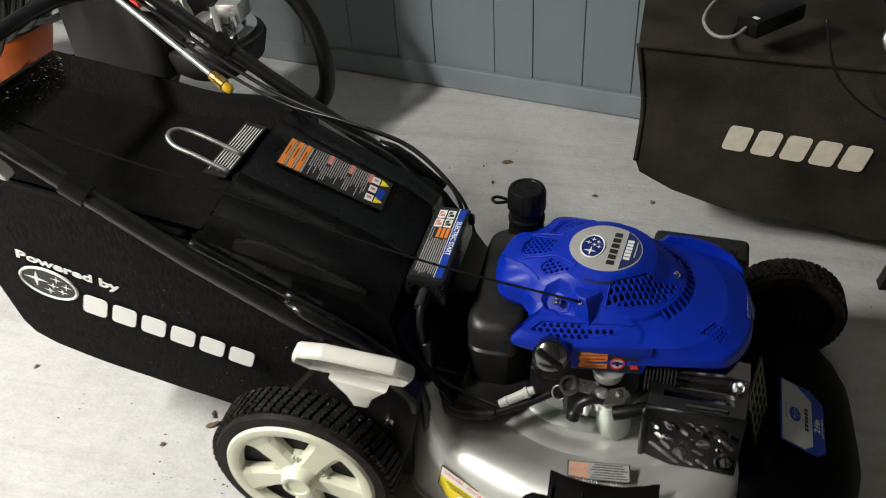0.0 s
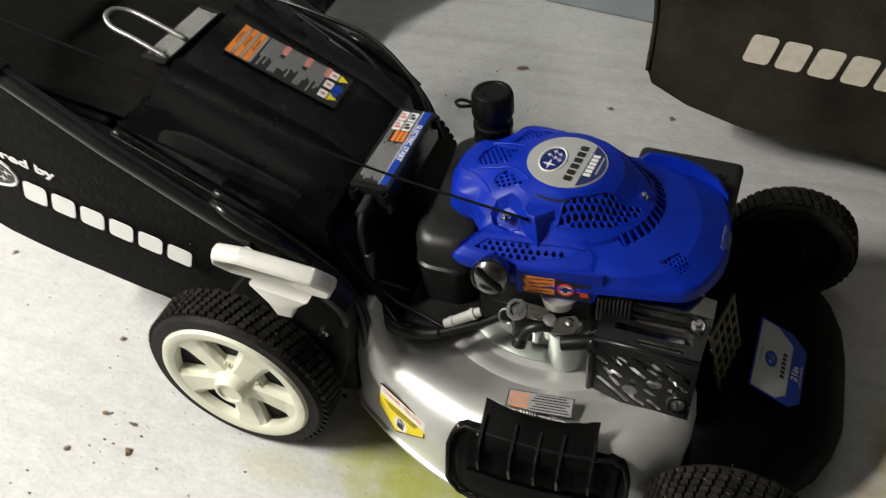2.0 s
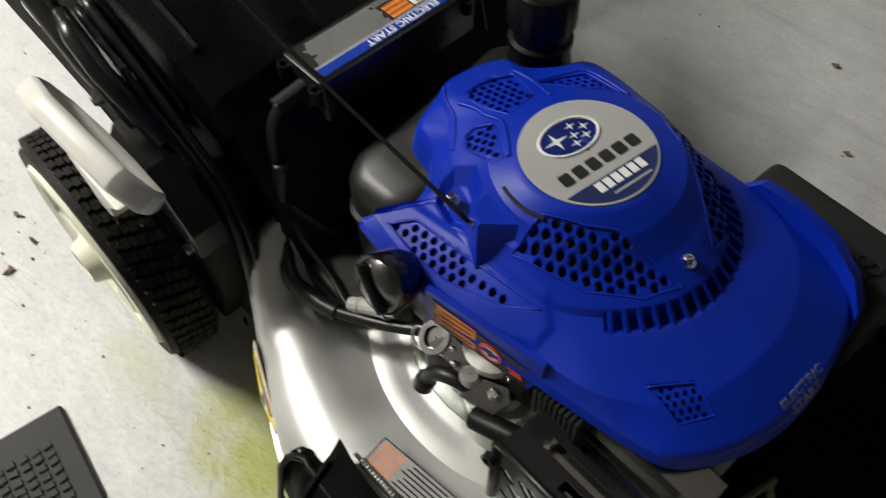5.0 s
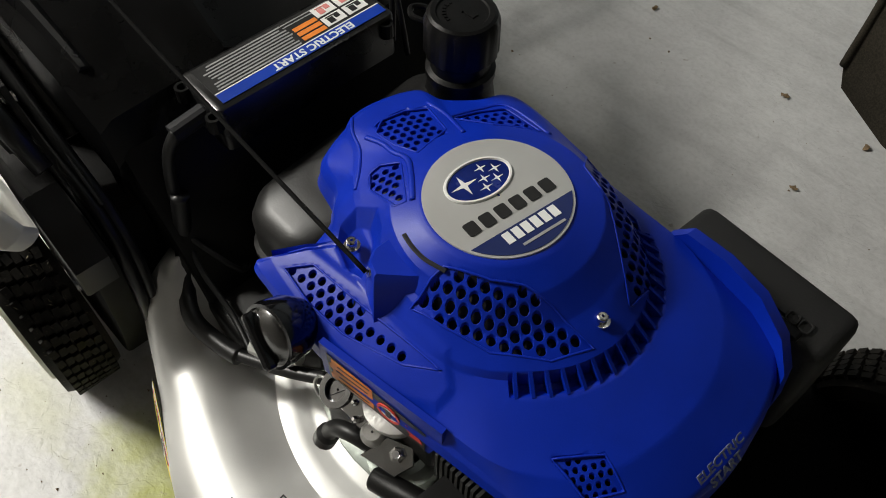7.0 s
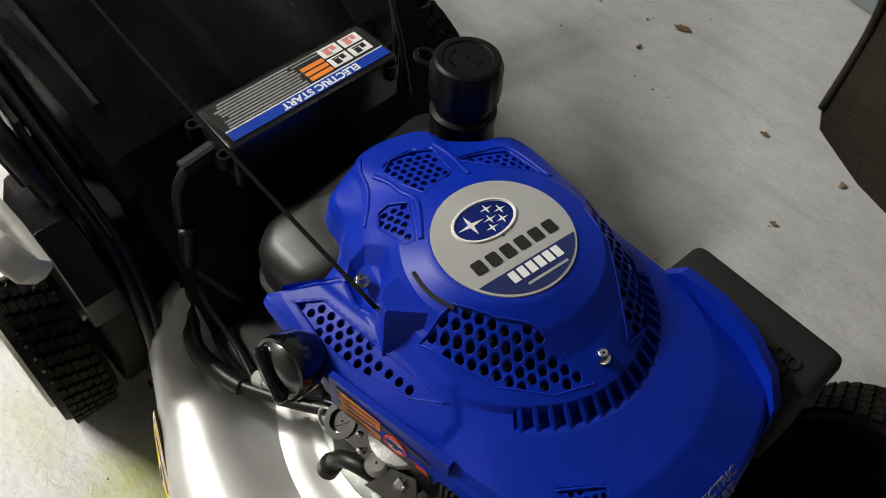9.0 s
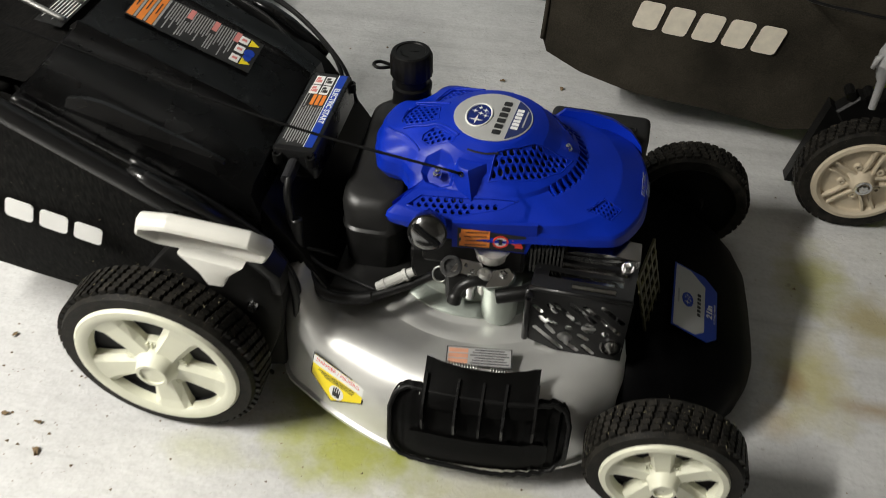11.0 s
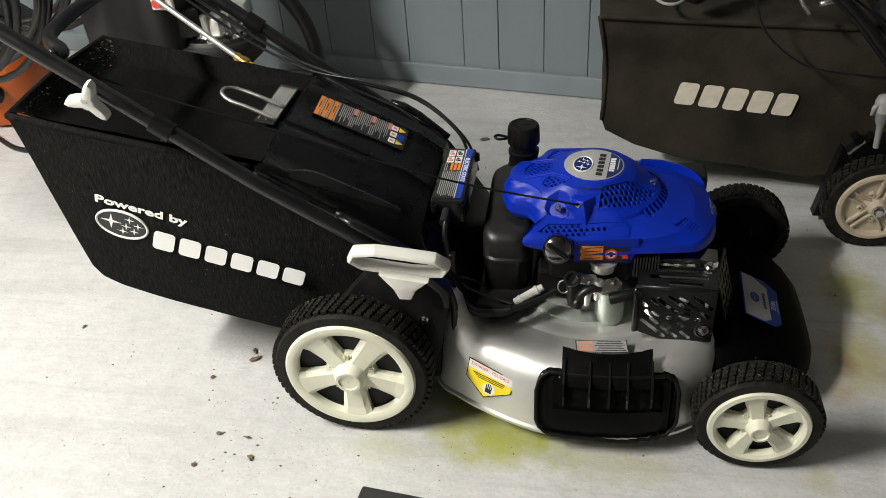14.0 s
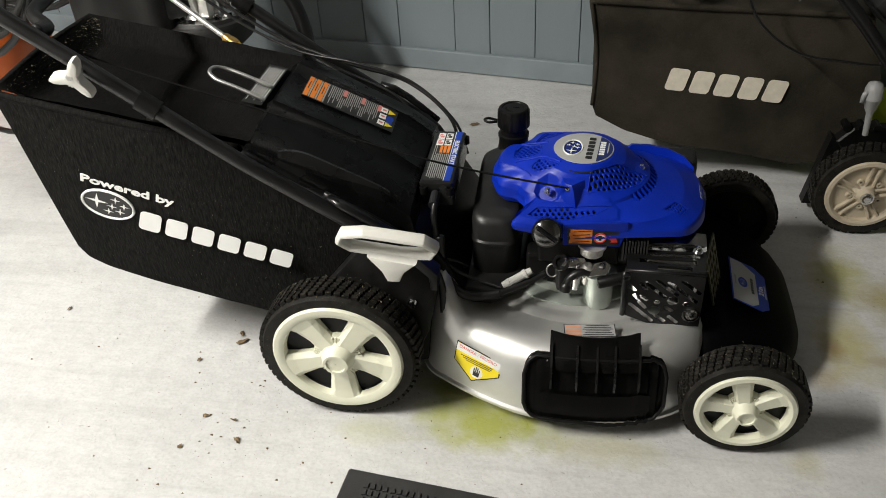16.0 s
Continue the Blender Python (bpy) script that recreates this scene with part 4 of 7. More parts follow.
for x in (0.500, 0.585):
    for q in (0.0, 0.011):
        bm = bm_new()
        add_tube(bm, [(x + q + a, 0.4235 - 0.052 * (x - 0.5) + b, 0.3325) for a, b in rounded(0.009, 0.011, 0.003, 2)], 0.0010, 6, True)
        part("latch_loop", bm, DARKGREY, box)
bm = bm_new()
add_tube(bm, [(0.518, 0.4215, 0.3315), (0.582, 0.4180, 0.3315)], 0.0012, 6)
part("lid_seam", bm, DARKGREY, box)

# fuel tank and cap
bm = bm_new()
tank_o = rounded(0.086, 0.215, 0.030, 6, 0.2525, 0.285)
def tank_ring(f, z, dz=0.0):
    """f: how far the outline has drawn in towards the filler neck."""
    return [(x + (0.270 - x) * f, y + (0.355 - y) * f, z + dz * (y - 0.285)) for x, y in tank_o]
add_loft(bm, [tank_ring(0.05, 0.200), tank_ring(0.0, 0.215), tank_ring(0.0, 0.276), tank_ring(-0.022, 0.279), tank_ring(-0.022, 0.285), tank_ring(0.0, 0.288), tank_ring(0.0, 0.322, 0.05), tank_ring(0.03, 0.336, 0.08), tank_ring(0.10, 0.345, 0.10), tank_ring(0.30, 0.352, 0.12), tank_ring(0.55, 0.362, 0.1), tank_ring(0.78, 0.38)])
part("fuel_tank", bm, TANKP, mower, "black plastic fuel tank", smooth=True, auto=50)
bm = bm_new()
add_lathe(bm, (0.272, 0.372, 0.34), (0, 0, 1), [(0, 0.034), (0.05, 0.027), (0.056, 0.029), (0.062, 0.029), (0.064, 0.025), (0.08, 0.025)], 32, False)
part("filler_neck", bm, BLACK, mower, smooth=True, auto=40)
bm = bm_new()
rings = []
for h, r in ((0, 0.029), (0.002, 0.0305), (0.030, 0.0300), (0.036, 0.0275), (0.0375, 0.025), (0.0375, 0.021), (0.0362, 0.020), (0.0362, 0.001)):
    rings.append([(0.272 + (r * (1 - (0.035 if (k % 6) < 2 and 0.001 < h < 0.031 else 0))) * math.cos(math.tau * k / 72), 0.372 + (r * (1 - (0.035 if (k % 6) < 2 and 0.001 < h < 0.031 else 0))) * math.sin(math.tau * k / 72), 0.418 + h) for k in range(72)])
add_loft(bm, rings, True, False, False)
cap = part("fuel_cap", bm, BLACK, mower, "ribbed black screw cap", smooth=True, auto=30)
bm = bm_new()
for k in range(7):
    a = math.pi + 0.25 * k
    add_box(bm, (0.272 + 0.0145 * math.cos(a), 0.372 + 0.0145 * math.sin(a), 0.4546), (0.003, 0.002, 0.0008), Matrix.Rotation(a, 4, "Z"))
add_box(bm, (0.279, 0.375, 0.4546), (0.008, 0.006, 0.0008))
part("cap_relief", bm, BLACK, cap)
bm = bm_new()
add_tube(bm, spline([(0.242, 0.372, 0.425), (0.226, 0.362, 0.428), (0.218, 0.368, 0.43), (0.225, 0.378, 0.428), (0.242, 0.378, 0.424)], 6), 0.0025, 8)
part("cap_tether", bm, BLACK, cap)

# electric start battery box
ES = plane((0.150, 0.290, 0.3955), (0.015, 0.9995, 0.02), (-1, 0.015, 0))
es = new("starter_box")
es.parent = mower
es["label"] = "black electric starter box with blue and white label"
bm = bm_new()
add_prism(bm, rounded(0.182, 0.060, 0.006, 3), ES @ Matrix.Translation((0, 0, -0.045)), 0.045, 0.004, 2)
part("case", bm, GLOSS, es, smooth=True, auto=40)
for sx, sy in ((-0.088, 0.022), (-0.088, -0.024), (0.086, -0.030)):
    bm = bm_new()
    add_lathe(bm, ES @ Vector((sx - 0.006, sy, -0.020)), (0, 0, 1), [(0, 0.0065), (0.014, 0.0065), (0.014, 0.004), (0.006, 0.004), (0.006, 0.001)], 14, False)
    sb = part("screw_boss", bm, BLACK, es)
    bm = bm_new()
    add_lathe(bm, ES @ Vector((sx - 0.006, sy, -0.014)), (0, 0, 1), [(0, 0.003), (0.003, 0.003), (0.003, 0.001)], 10, False)
    part("screw", bm, CHROME, sb)
bm = bm_new()
add_cyl(bm, ES @ Vector((-0.088, 0.001, -0.022)), ES @ Vector((-0.122, 0.001, -0.026)), 0.0085, 0.0085, seg=14)
part("cable_gland", bm, SHADEBLACK, es)
bm = bm_new()
add_prism(bm, [(-0.082, -0.024), (0.086, -0.024), (0.086, 0.025), (-0.082, 0.025)], ES @ Matrix.Translation((0, 0, 0.0002)), 0.0004)
lab = part("label", bm, BLACKINK, es, "black label with white print and blue band")
bm = bm_new()
add_prism(bm, [(-0.082, -0.024), (0.086, -0.024), (0.086, -0.0125), (-0.082, -0.0125)], ES @ Matrix.Translation((0, 0, 0.0006)), 0.0003)
part("blue_band", bm, BLUEDARK, lab)
bm = bm_new()
add_bars(bm, ES @ Matrix.Translation((0, 0, 0.0006)), [(0.002, -0.0118, 0.168, 0.0012)], 0.0004)
part("white_rule", bm, WHITEINK, lab)
add_text("band_lettering", "ELECTRIC START", ES @ Matrix.Translation((0.012, -0.0183, 0.0011)) @ Matrix.Rotation(math.pi, 4, "Z"), 0.0078, WHITEINK, lab, "white printed words", 0.0001, bold=0.0003)
bm = bm_new()
rnd = random.Random(4)
rows = []
for j in range(9):
    yy = -0.0085 + 0.0036 * j
    rows.append((-0.034 + rnd.uniform(-0.002, 0.002), yy, 0.084 - 0.012 * rnd.random(), 0.0016))
    if j > 6:
        rows.append((0.03, yy, 0.05, 0.0012))
add_bars(bm, ES @ Matrix.Translation((0, 0, 0.0006)), rows, 0.0003)
part("small_print", bm, GREYINK, lab)
bm = bm_new()
add_bars(bm, ES @ Matrix.Translation((0, 0, 0.0006)), [(0.022, -0.006 + 0.007 * j, 0.024, 0.0050) for j in range(3)], 0.0004)
part("orange_bar", bm, ORANGEINK, lab)
for px in (0.046, 0.069):
    for py in (-0.0015, 0.0135):
        bm = bm_new()
        add_bars(bm, ES @ Matrix.Translation((0, 0, 0.0006)), [(px, py, 0.0205, 0.0125)], 0.0004)
        pic = part("pictogram", bm, WHITEINK, lab)
        bm = bm_new()
        add_bars(bm, ES @ Matrix.Translation((0, 0, 0.0011)), [(px - 0.003, py - 0.001, 0.006, 0.007), (px + 0.004, py + 0.001, 0.005, 0.0045), (px, py + 0.004, 0.013, 0.0012)], 0.0003)
        part("pictogram_mark", bm, BLACKINK if py < 0.005 else PINKINK, pic)

# rear housing under the door, and the deck's rear top
bm = bm_new()
add_prism(bm, [(-0.02, 0.10), (0.085, 0.10), (0.205, 0.13), (0.205, 0.215), (0.115, 0.36), (0.09, 0.385), (0.05, 0.40), (-0.02, 0.33)], plane((0, 0.47, 0), (1, 0, 0), (0, 0, 1)), 0.34, 0.008, 2)
part("rear_housing", bm, BLACK, mower, "black plastic discharge housing", smooth=True, auto=40)

bm = bm_new()
add_prism(bm, [(-0.05, 0.105), (0.06, 0.060), (0.135, 0.075), (0.150, 0.20), (0.118, 0.285), (0.03, 0.30), (-0.045, 0.21)], plane((0, 0.130, 0), (1, 0, 0), (0, 0, 1)), 0.048, 0.006, 2)
part("axle_bracket", bm, BRACKETP, mower, "black plastic bracket between wheel and deck", smooth=True, auto=40)

settle()
bm = bm_new()
add_prism(bm, [(-0.02, 0.12), (0.06, 0.075), (0.112, 0.075), (0.148, 0.16), (0.164, 0.23), (0.168, 0.285), (0.13, 0.312), (0.04, 0.335), (-0.03, 0.25)], plane((0, 0.104, 0), (1, 0, 0), (0, 0, 1)), 0.024, 0.005, 2)
part("height_bracket", bm, BRACKETP, mower, "black steel height adjuster bracket", smooth=True, auto=40)
bm = bm_new()
add_prism(bm, [(0.112, 0.335), (0.124, 0.347), (0.172, 0.295), (0.170, 0.262), (0.158, 0.262), (0.156, 0.288)], plane((0, 0.100, 0), (1, 0, 0), (0, 0, 1)), 0.030, 0.003, 2)
part("handle_socket", bm, BLACKPAINT, mower, smooth=True, auto=40)
for y, z0, z1 in ((0.112, 0.305, 0.345), (0.121, 0.298, 0.352)):
    bm = bm_new()
    add_tube(bm, spline([(-0.02, y, z1 + 0.065), (0.08, y, z1 + 0.005), (0.140, y + 0.002, z0), (0.168, y - 0.002, z0 - 0.055), (0.170, y - 0.006, z0 - 0.12)], 6), 0.0058, 8)
    part("adjuster_rod", bm, BLACKPAINT, mower, smooth=True)
bm = bm_new()
add_lathe(bm, (0.123, 0.082, 0.225), (0, -1, 0.1), [(0, 0.009), (0.005, 0.009), (0.005, 0.006), (0.012, 0.006), (0.012, 0.001)], 8, False)
part("bracket_bolt", bm, CHROME, mower)
settle(*UPPER)
# rear discharge door, with two ridges
bm = bm_new()
DOOR = [(-0.150, 0.512), (-0.138, 0.520), (-0.02, 0.462), (0.07, 0.418), (0.115, 0.385), (0.122, 0.35)]
ys = [0.098, 0.104, 0.118, 0.20, 0.235, 0.243, 0.255, 0.385, 0.397, 0.405, 0.425, 0.455, 0.467]
zo = [-0.05, -0.012, -0.004, 0.0, 0.001, 0.007, 0.001, 0.001, 0.007, 0.001, 0.0, -0.006, -0.05]
rings = []
for k, (x, z) in enumerate(DOOR):
    spread = 1.0 - 0.12 * (x + 0.15) / 0.27
    rings.append([(x, YC + (y - YC) * spread, z + d) for y, d in zip(ys, zo)])
add_loft(bm, rings, False)
bmesh.ops.solidify(bm, geom=bm.faces[:], thickness=0.004)
door = part("discharge_door", bm, GLOSS, mower, "glossy black discharge door with warning label", smooth=True, auto=35)
for pts, r in (([(-0.15, 0.100, 0.505), (-0.06, 0.107, 0.445), (0.02, 0.112, 0.392), (0.075, 0.115, 0.35)], 0.009), ([(-0.13, 0.125, 0.505), (-0.03, 0.135, 0.45), (0.07, 0.14, 0.39)], 0.007), ([(-0.15, 2 * YC - 0.104, 0.505), (-0.06, 2 * YC - 0.110, 0.445), (0.02, 2 * YC - 0.115, 0.392), (0.075, 2 * YC - 0.118, 0.35)], 0.009)):
    bm = bm_new()
    add_tube(bm, spline(pts, 6), r, 8, flat=0.65)
    part("door_edge", bm, GLOSS, door, smooth=True)
bm = bm_new()
ridge = []
for k in range(15):
    f = k / 14
    x, y = -0.095 + 0.175 * f, 0.122 + 0.020 * f
    z = 0.452 - 0.49 * x - 0.004
    h, wd = 0.019 * math.sin(math.pi * min(1.0, f / 0.3) / 2) * (1 - f) ** 0.6 + 0.002, 0.012 * (1 - 0.5 * f)
    ridge.append([(x, y - wd, z - 0.004), (x, y - wd * 0.3, z + h), (x, y + wd * 0.4, z + h * 0.9), (x, y + wd * 1.6, z - 0.004)])
add_loft(bm, ridge)
part("door_ridge", bm, GLOSS, door, smooth=True, auto=35)
# label on the door
LM = plane((-0.028, 0.340, 0.4715), (0.155, 0.006, -0.0755), (0.0, 1, 0.03))
bm = bm_new()
add_bars(bm, LM, [(0.0, 0.0, 0.178, 0.071)], 0.0003)
lab = part("door_label", bm, BLACKINK, door, "black safety label with orange bars and small pictograms")
L1 = LM @ Matrix.Translation((0, 0, 0.0004))
for k in range(3):
    bm = bm_new()
    add_bars(bm, L1, [(-0.083 + 0.0135 * k, 0, 0.0085, 0.066)], 0.0003)
    part("orange_bar", bm, ORANGEINK, lab)
    bm = bm_new()
    add_bars(bm, L1 @ Matrix.Translation((0, 0, 0.0004)), [(-0.083 + 0.0135 * k, 0.004, 0.0014, 0.026)], 0.0002)
    part("dark_print", bm, BLACKINK, lab)
rows = []
for k in range(3):
    rows.append((-0.0765 + 0.0135 * k, 0.0, 0.003, 0.064))
rnd = random.Random(8)
for k in range(27):
    ln = rnd.uniform(0.036, 0.064)
    x = -0.043 + 0.0036 * k
    if k in (7, 8, 17, 18):
        rows.append((x, -0.012, 0.0016, 0.034))
    else:
        rows.append((x, 0.033 - ln / 2, 0.0016, ln))
bm = bm_new()
add_bars(bm, L1, rows, 0.0003)
part("small_print", bm, GREYINK, lab)
for k in (7.5, 17.5, 26.6):
    bm = bm_new()
    add_bars(bm, L1, [(-0.043 + 0.0036 * k, 0.024, 0.0075, 0.021)], 0.0004)
    part("red_block", bm, PINKINK, lab)
for k in range(3):
    for j in range(2):
        bm = bm_new()
        cx, cy = 0.063 + 0.0145 * j, 0.024 - 0.0215 * k
        if j == 0:
            add_bars(bm, L1, [(cx, cy, 0.013, 0.015)], 0.0004)
            part("pictogram", bm, WHITEINK, lab)
            bm = bm_new()
            add_bars(bm, L1 @ Matrix.Translation((0, 0, 0.0005)), [(cx, cy, 0.007, 0.005)], 0.0003)
            part("pictogram_mark", bm, PINKINK, lab)
        elif k == 1:
            add_prism(bm, [(cx + 0.0075 * math.cos(a), cy + 0.0085 * math.sin(a)) for a in np.linspace(0, 6.0, 16)], L1, 0.0004)
            part("pictogram", bm, BLUEDARK, lab)
        else:
            add_prism(bm, [(cx - 0.006, cy - 0.008), (cx + 0.008, cy), (cx - 0.006, cy + 0.008)], L1, 0.0004)
            part("pictogram", bm, YELLOWINK, lab)
bm = bm_new()
add_prism(bm, [(0.0775 + 0.006 * math.cos(a), -0.009 + 0.008 * math.sin(a)) for a in np.linspace(0, 6.0, 16)], L1, 0.0004)
part("pictogram", bm, BLUEDARK, lab)

# ---- grass bag ----
settle(-0.008, 0.021, -0.009)
bag = new("grass_bag")
bag.parent = mower
bag["label"] = "black woven grass bag with white printed oval and bars"
Y0, Y1 = 0.112, 0.448
side = [(-0.556, 0.592), (-0.35, 0.548), (-0.147, 0.503), (0.0, 0.40), (0.03, 0.33), (0.02, 0.20), (-0.06, 0.135), (-0.17, 0.150), (-0.33, 0.200), (-0.455, 0.243), (-0.490, 0.262), (-0.505, 0.285), (-0.53, 0.43)]
bm = bm_new()
def side_ring(y, sc, dz=0.0):
    cx, cz = -0.26, 0.37
    return [(cx + (x - cx) * sc, y, cz + (z - cz) * sc + (dz if k < 3 else 0.0)) for k, (x, z) in enumerate(side)]
rings = []
for y, sc, dz in ((Y0 + 0.012, 0.965, 0), (Y0 + 0.003, 0.985, 0), (Y0, 1.0, 0), (Y0 + 0.006, 1.005, 0), (Y0 + 0.012, 1.005, -0.055), (Y0 + 0.10, 1.012, -0.06), (YC, 1.014, -0.06), (Y1 - 0.10, 1.012, -0.06), (Y1 - 0.012, 1.005, -0.055), (Y1 - 0.006, 1.005, 0), (Y1, 1.0, 0), (Y1 - 0.003, 0.985, 0), (Y1 - 0.012, 0.965, 0)):
    rings.append(side_ring(y, sc, dz))
add_loft(bm, rings)
part("bag_body", bm, CLOTH, bag, smooth=True, auto=40)
# near side panel, gently bellied, with the printing
def side_y(x, z):
    u, v = (x + 0.27) / 0.27, (z - 0.36) / 0.20
    b = max(0.0, 1 - u * u) * max(0.0, 1 - v * v)
    return Y0 - 0.003 - 0.016 * b
SO = list(side)
bm = bm_new()
def inside_side(x, z):
    c = False
    for (x1, z1), (x2, z2) in zip(SO, SO[1:] + SO[:1]):
        if (z1 > z) != (z2 > z) and x < (x2 - x1) * (z - z1) / (z2 - z1) + x1:
            c = not c
    return c
ring_n = 9
ctr = (-0.27, 0.36)
dense = []
for (x1, z1), (x2, z2) in zip(SO, SO[1:] + SO[:1]):
    for k in range(5):
        dense.append((x1 + (x2 - x1) * k / 5, z1 + (z2 - z1) * k / 5))
rings = []
for j in range(ring_n + 1):
    f = 1 - j / ring_n * 0.98
    rings.append([(ctr[0] + (x - ctr[0]) * f, side_y(ctr[0] + (x - ctr[0]) * f, ctr[1] + (z - ctr[1]) * f) + (0.002 * noise.noise(Vector((x * 9 * f, z * 9 * f, 2.0)))), ctr[1] + (z - ctr[1]) * f) for x, z in dense])
add_loft(bm, rings, True, False, True)
part("side_panel", bm, CLOTH, bag, smooth=True)
# hem along the top and bottom
bm = bm_new()
add_tube(bm, spline([(-0.558, Y0 + 0.002, 0.590), (-0.35, Y0 - 0.002, 0.546), (-0.15, Y0, 0.502)], 10), 0.0065, 8)
add_tube(bm, spline([(-0.558, Y1 - 0.002, 0.590), (-0.35, Y1 + 0.002, 0.546), (-0.15, Y1, 0.502)], 10), 0.0065, 8)
add_tube(bm, spline([(-0.558, Y0, 0.590), (-0.566, YC, 0.594), (-0.558, Y1, 0.590)], 10), 0.0065, 8)
part("hem", bm, CLOTH, bag, smooth=True)
bm = bm_new()
pts = []
for k in range(40):
    t = k / 39
    x = -0.455 + 0.40 * t
    pts.append((x, Y0 + 0.0, 0.240 - 0.105 * t - 0.004 * math.sin(math.pi * t) + 0.007 * math.sin(t * 31) * (0.3 + noise.noise(Vector((t * 7, 0, 0))))))
add_tube(bm, pts, 0.006, 6, flat=0.6)
part("bottom_hem", bm, CLOTH, bag, smooth=True)
# sunken mesh top
def top_z(t, u):
    """Height of the mesh, t along the bag and u across it."""
    edge = min(1.0, u / 0.10, (1 - u) / 0.10) * min(1.0, t / 0.07)
    sag = 0.034 * edge * (1 - max(0.0, (t - 0.45) / 0.55) ** 1.5) + 0.008 * math.sin(math.pi * u) * edge
    return 0.589 - 0.085 * t + 0.008 - sag + 0.002 * noise.noise(Vector((t * 8, u * 6, 0)))
bm = bm_new()
rings = []
for i in range(49):
    t = i / 48
    rings.append([(-0.552 + 0.422 * t, Y0 + 0.004 + (Y1 - Y0 - 0.008) * j / 40, top_z(t, j / 40)) for j in range(41)])
add_loft(bm, rings, False)
part("mesh_top", bm, MESHTOP, bag, "black mesh top with dry grass clippings", smooth=True)
# front flap label, hook handle
TM = plane((-0.155, 0.315, 0.5165), (0.02, 1, 0.0), (-1, 0.02, 0.21))
bm = bm_new()
add_bars(bm, TM, [(-0.005, 0.010, 0.150, 0.036)], 0.0006)
lab = part("bag_label", bm, mat("black_tag", (0.010, 0.010, 0.010), 0.5, 0, 0.3, 60, 0.1, speck=0.1), bag, "black sewn label with rows of white print")
bm = bm_new()
add_bars(bm, TM @ Matrix.Translation((0, 0, 0.0007)), [(-0.004 + 0.003 * (k % 3), -0.004 + 0.0046 * k, 0.130 - 0.009 * (k % 3), 0.0013) for k in range(7)], 0.0003)
part("small_print", bm, WHITEINK, lab)
bm = bm_new()
hk = [(-0.142, 0.239, 0.524), (-0.19, 0.241, 0.546), (-0.222, 0.243, 0.558), (-0.238, 0.253, 0.565), (-0.242, 0.266, 0.567), (-0.238, 0.279, 0.565), (-0.222, 0.288, 0.558), (-0.19, 0.288, 0.546), (-0.143, 0.288, 0.524)]
add_tube(bm, spline(hk, 5), 0.0038, 10)
part("lift_hook", bm, STEEL, bag, "bent galvanised wire handle", smooth=True)
# the print on the near side
def bag_pt(x, z, off=0.0):
    return (x, side_y(x, z) - off, z)
UP = (0.26, 0, 1)
add_text("printed_lettering", "Powered by", plane(bag_pt(-0.361, 0.4225, 0.0035), (0.959, 0, -0.283), UP), 0.0150, WHITEINK, bag, "white printed words", 0.0006, bold=0.0006, stretch=1.62)
emblem(plane(bag_pt(-0.406, 0.390, 0.0035), (0.959, 0, -0.27), UP), 0.048, 0.029, bag, BLACKINK, WHITEINK, WHITEINK)
block_word(plane(bag_pt(-0.220, 0.3255, 0.004), (0.960, 0, -0.278), UP), 6, 0.276, 0.040, 0.009, WHITEINK, bag, "white_bar", 0.1, 0.001, 0.034)

# ---- handle ----
settle(0.001, 0.020, -0.002)
hd = new("handle")
hd.parent = mower
hd["label"] = "black tubular steel handle"
def hpt(x, y):
    return (x, y, 0.405 - 0.675 * x if x > -0.13 else 0.4928 - 0.735 * (x + 0.13))
YN, YF = 0.066, 0.498
bm = bm_new()
add_tube(bm, [hpt(0.075, YN + 0.012), hpt(0.02, YN + 0.004), hpt(-0.13, YN), hpt(-0.27, YN), hpt(-0.46, YN), hpt(-0.75, YN)], 0.0125, 14)
part("tube", bm, BLACKPAINT, hd, smooth=True)
bm = bm_new()
add_tube(bm, [hpt(0.10, YF - 0.012), hpt(0.02, YF - 0.004), hpt(-0.13, YF), hpt(-0.27, YF), hpt(-0.46, YF), hpt(-0.75, YF)], 0.0125, 14)
part("tube", bm, BLACKPAINT, hd, smooth=True)
bm = bm_new()
xa = -0.42
add_tube(bm, spline([hpt(xa, YN + 0.012), (xa - 0.006, 0.115, hpt(xa, 0)[2] - 0.008), (xa - 0.05, 0.16, hpt(xa, 0)[2] + 0.0), (xa - 0.055, 0.28, hpt(xa, 0)[2] + 0.006), (xa - 0.05, 0.40, hpt(xa, 0)[2]), (xa - 0.006, 0.45, hpt(xa, 0)[2] - 0.008), hpt(xa, YF - 0.012)], 6), 0.0115, 12)
part("crossbar", bm, BLACKPAINT, hd, smooth=True)
for y in (YN, YF):
    bm = bm_new()
    a, b = Vector(hpt(-0.252, y)), Vector(hpt(-0.280, y))
    add_cyl(bm, a, b, 0.0165, seg=14)
    add_box(bm, (a + b) / 2 + Vector((0, 0.004, -0.016)), (0.02, 0.012, 0.02), None, 0.002, 1)
    part("cable_clip", bm, BLACK, hd, smooth=True, auto=40)
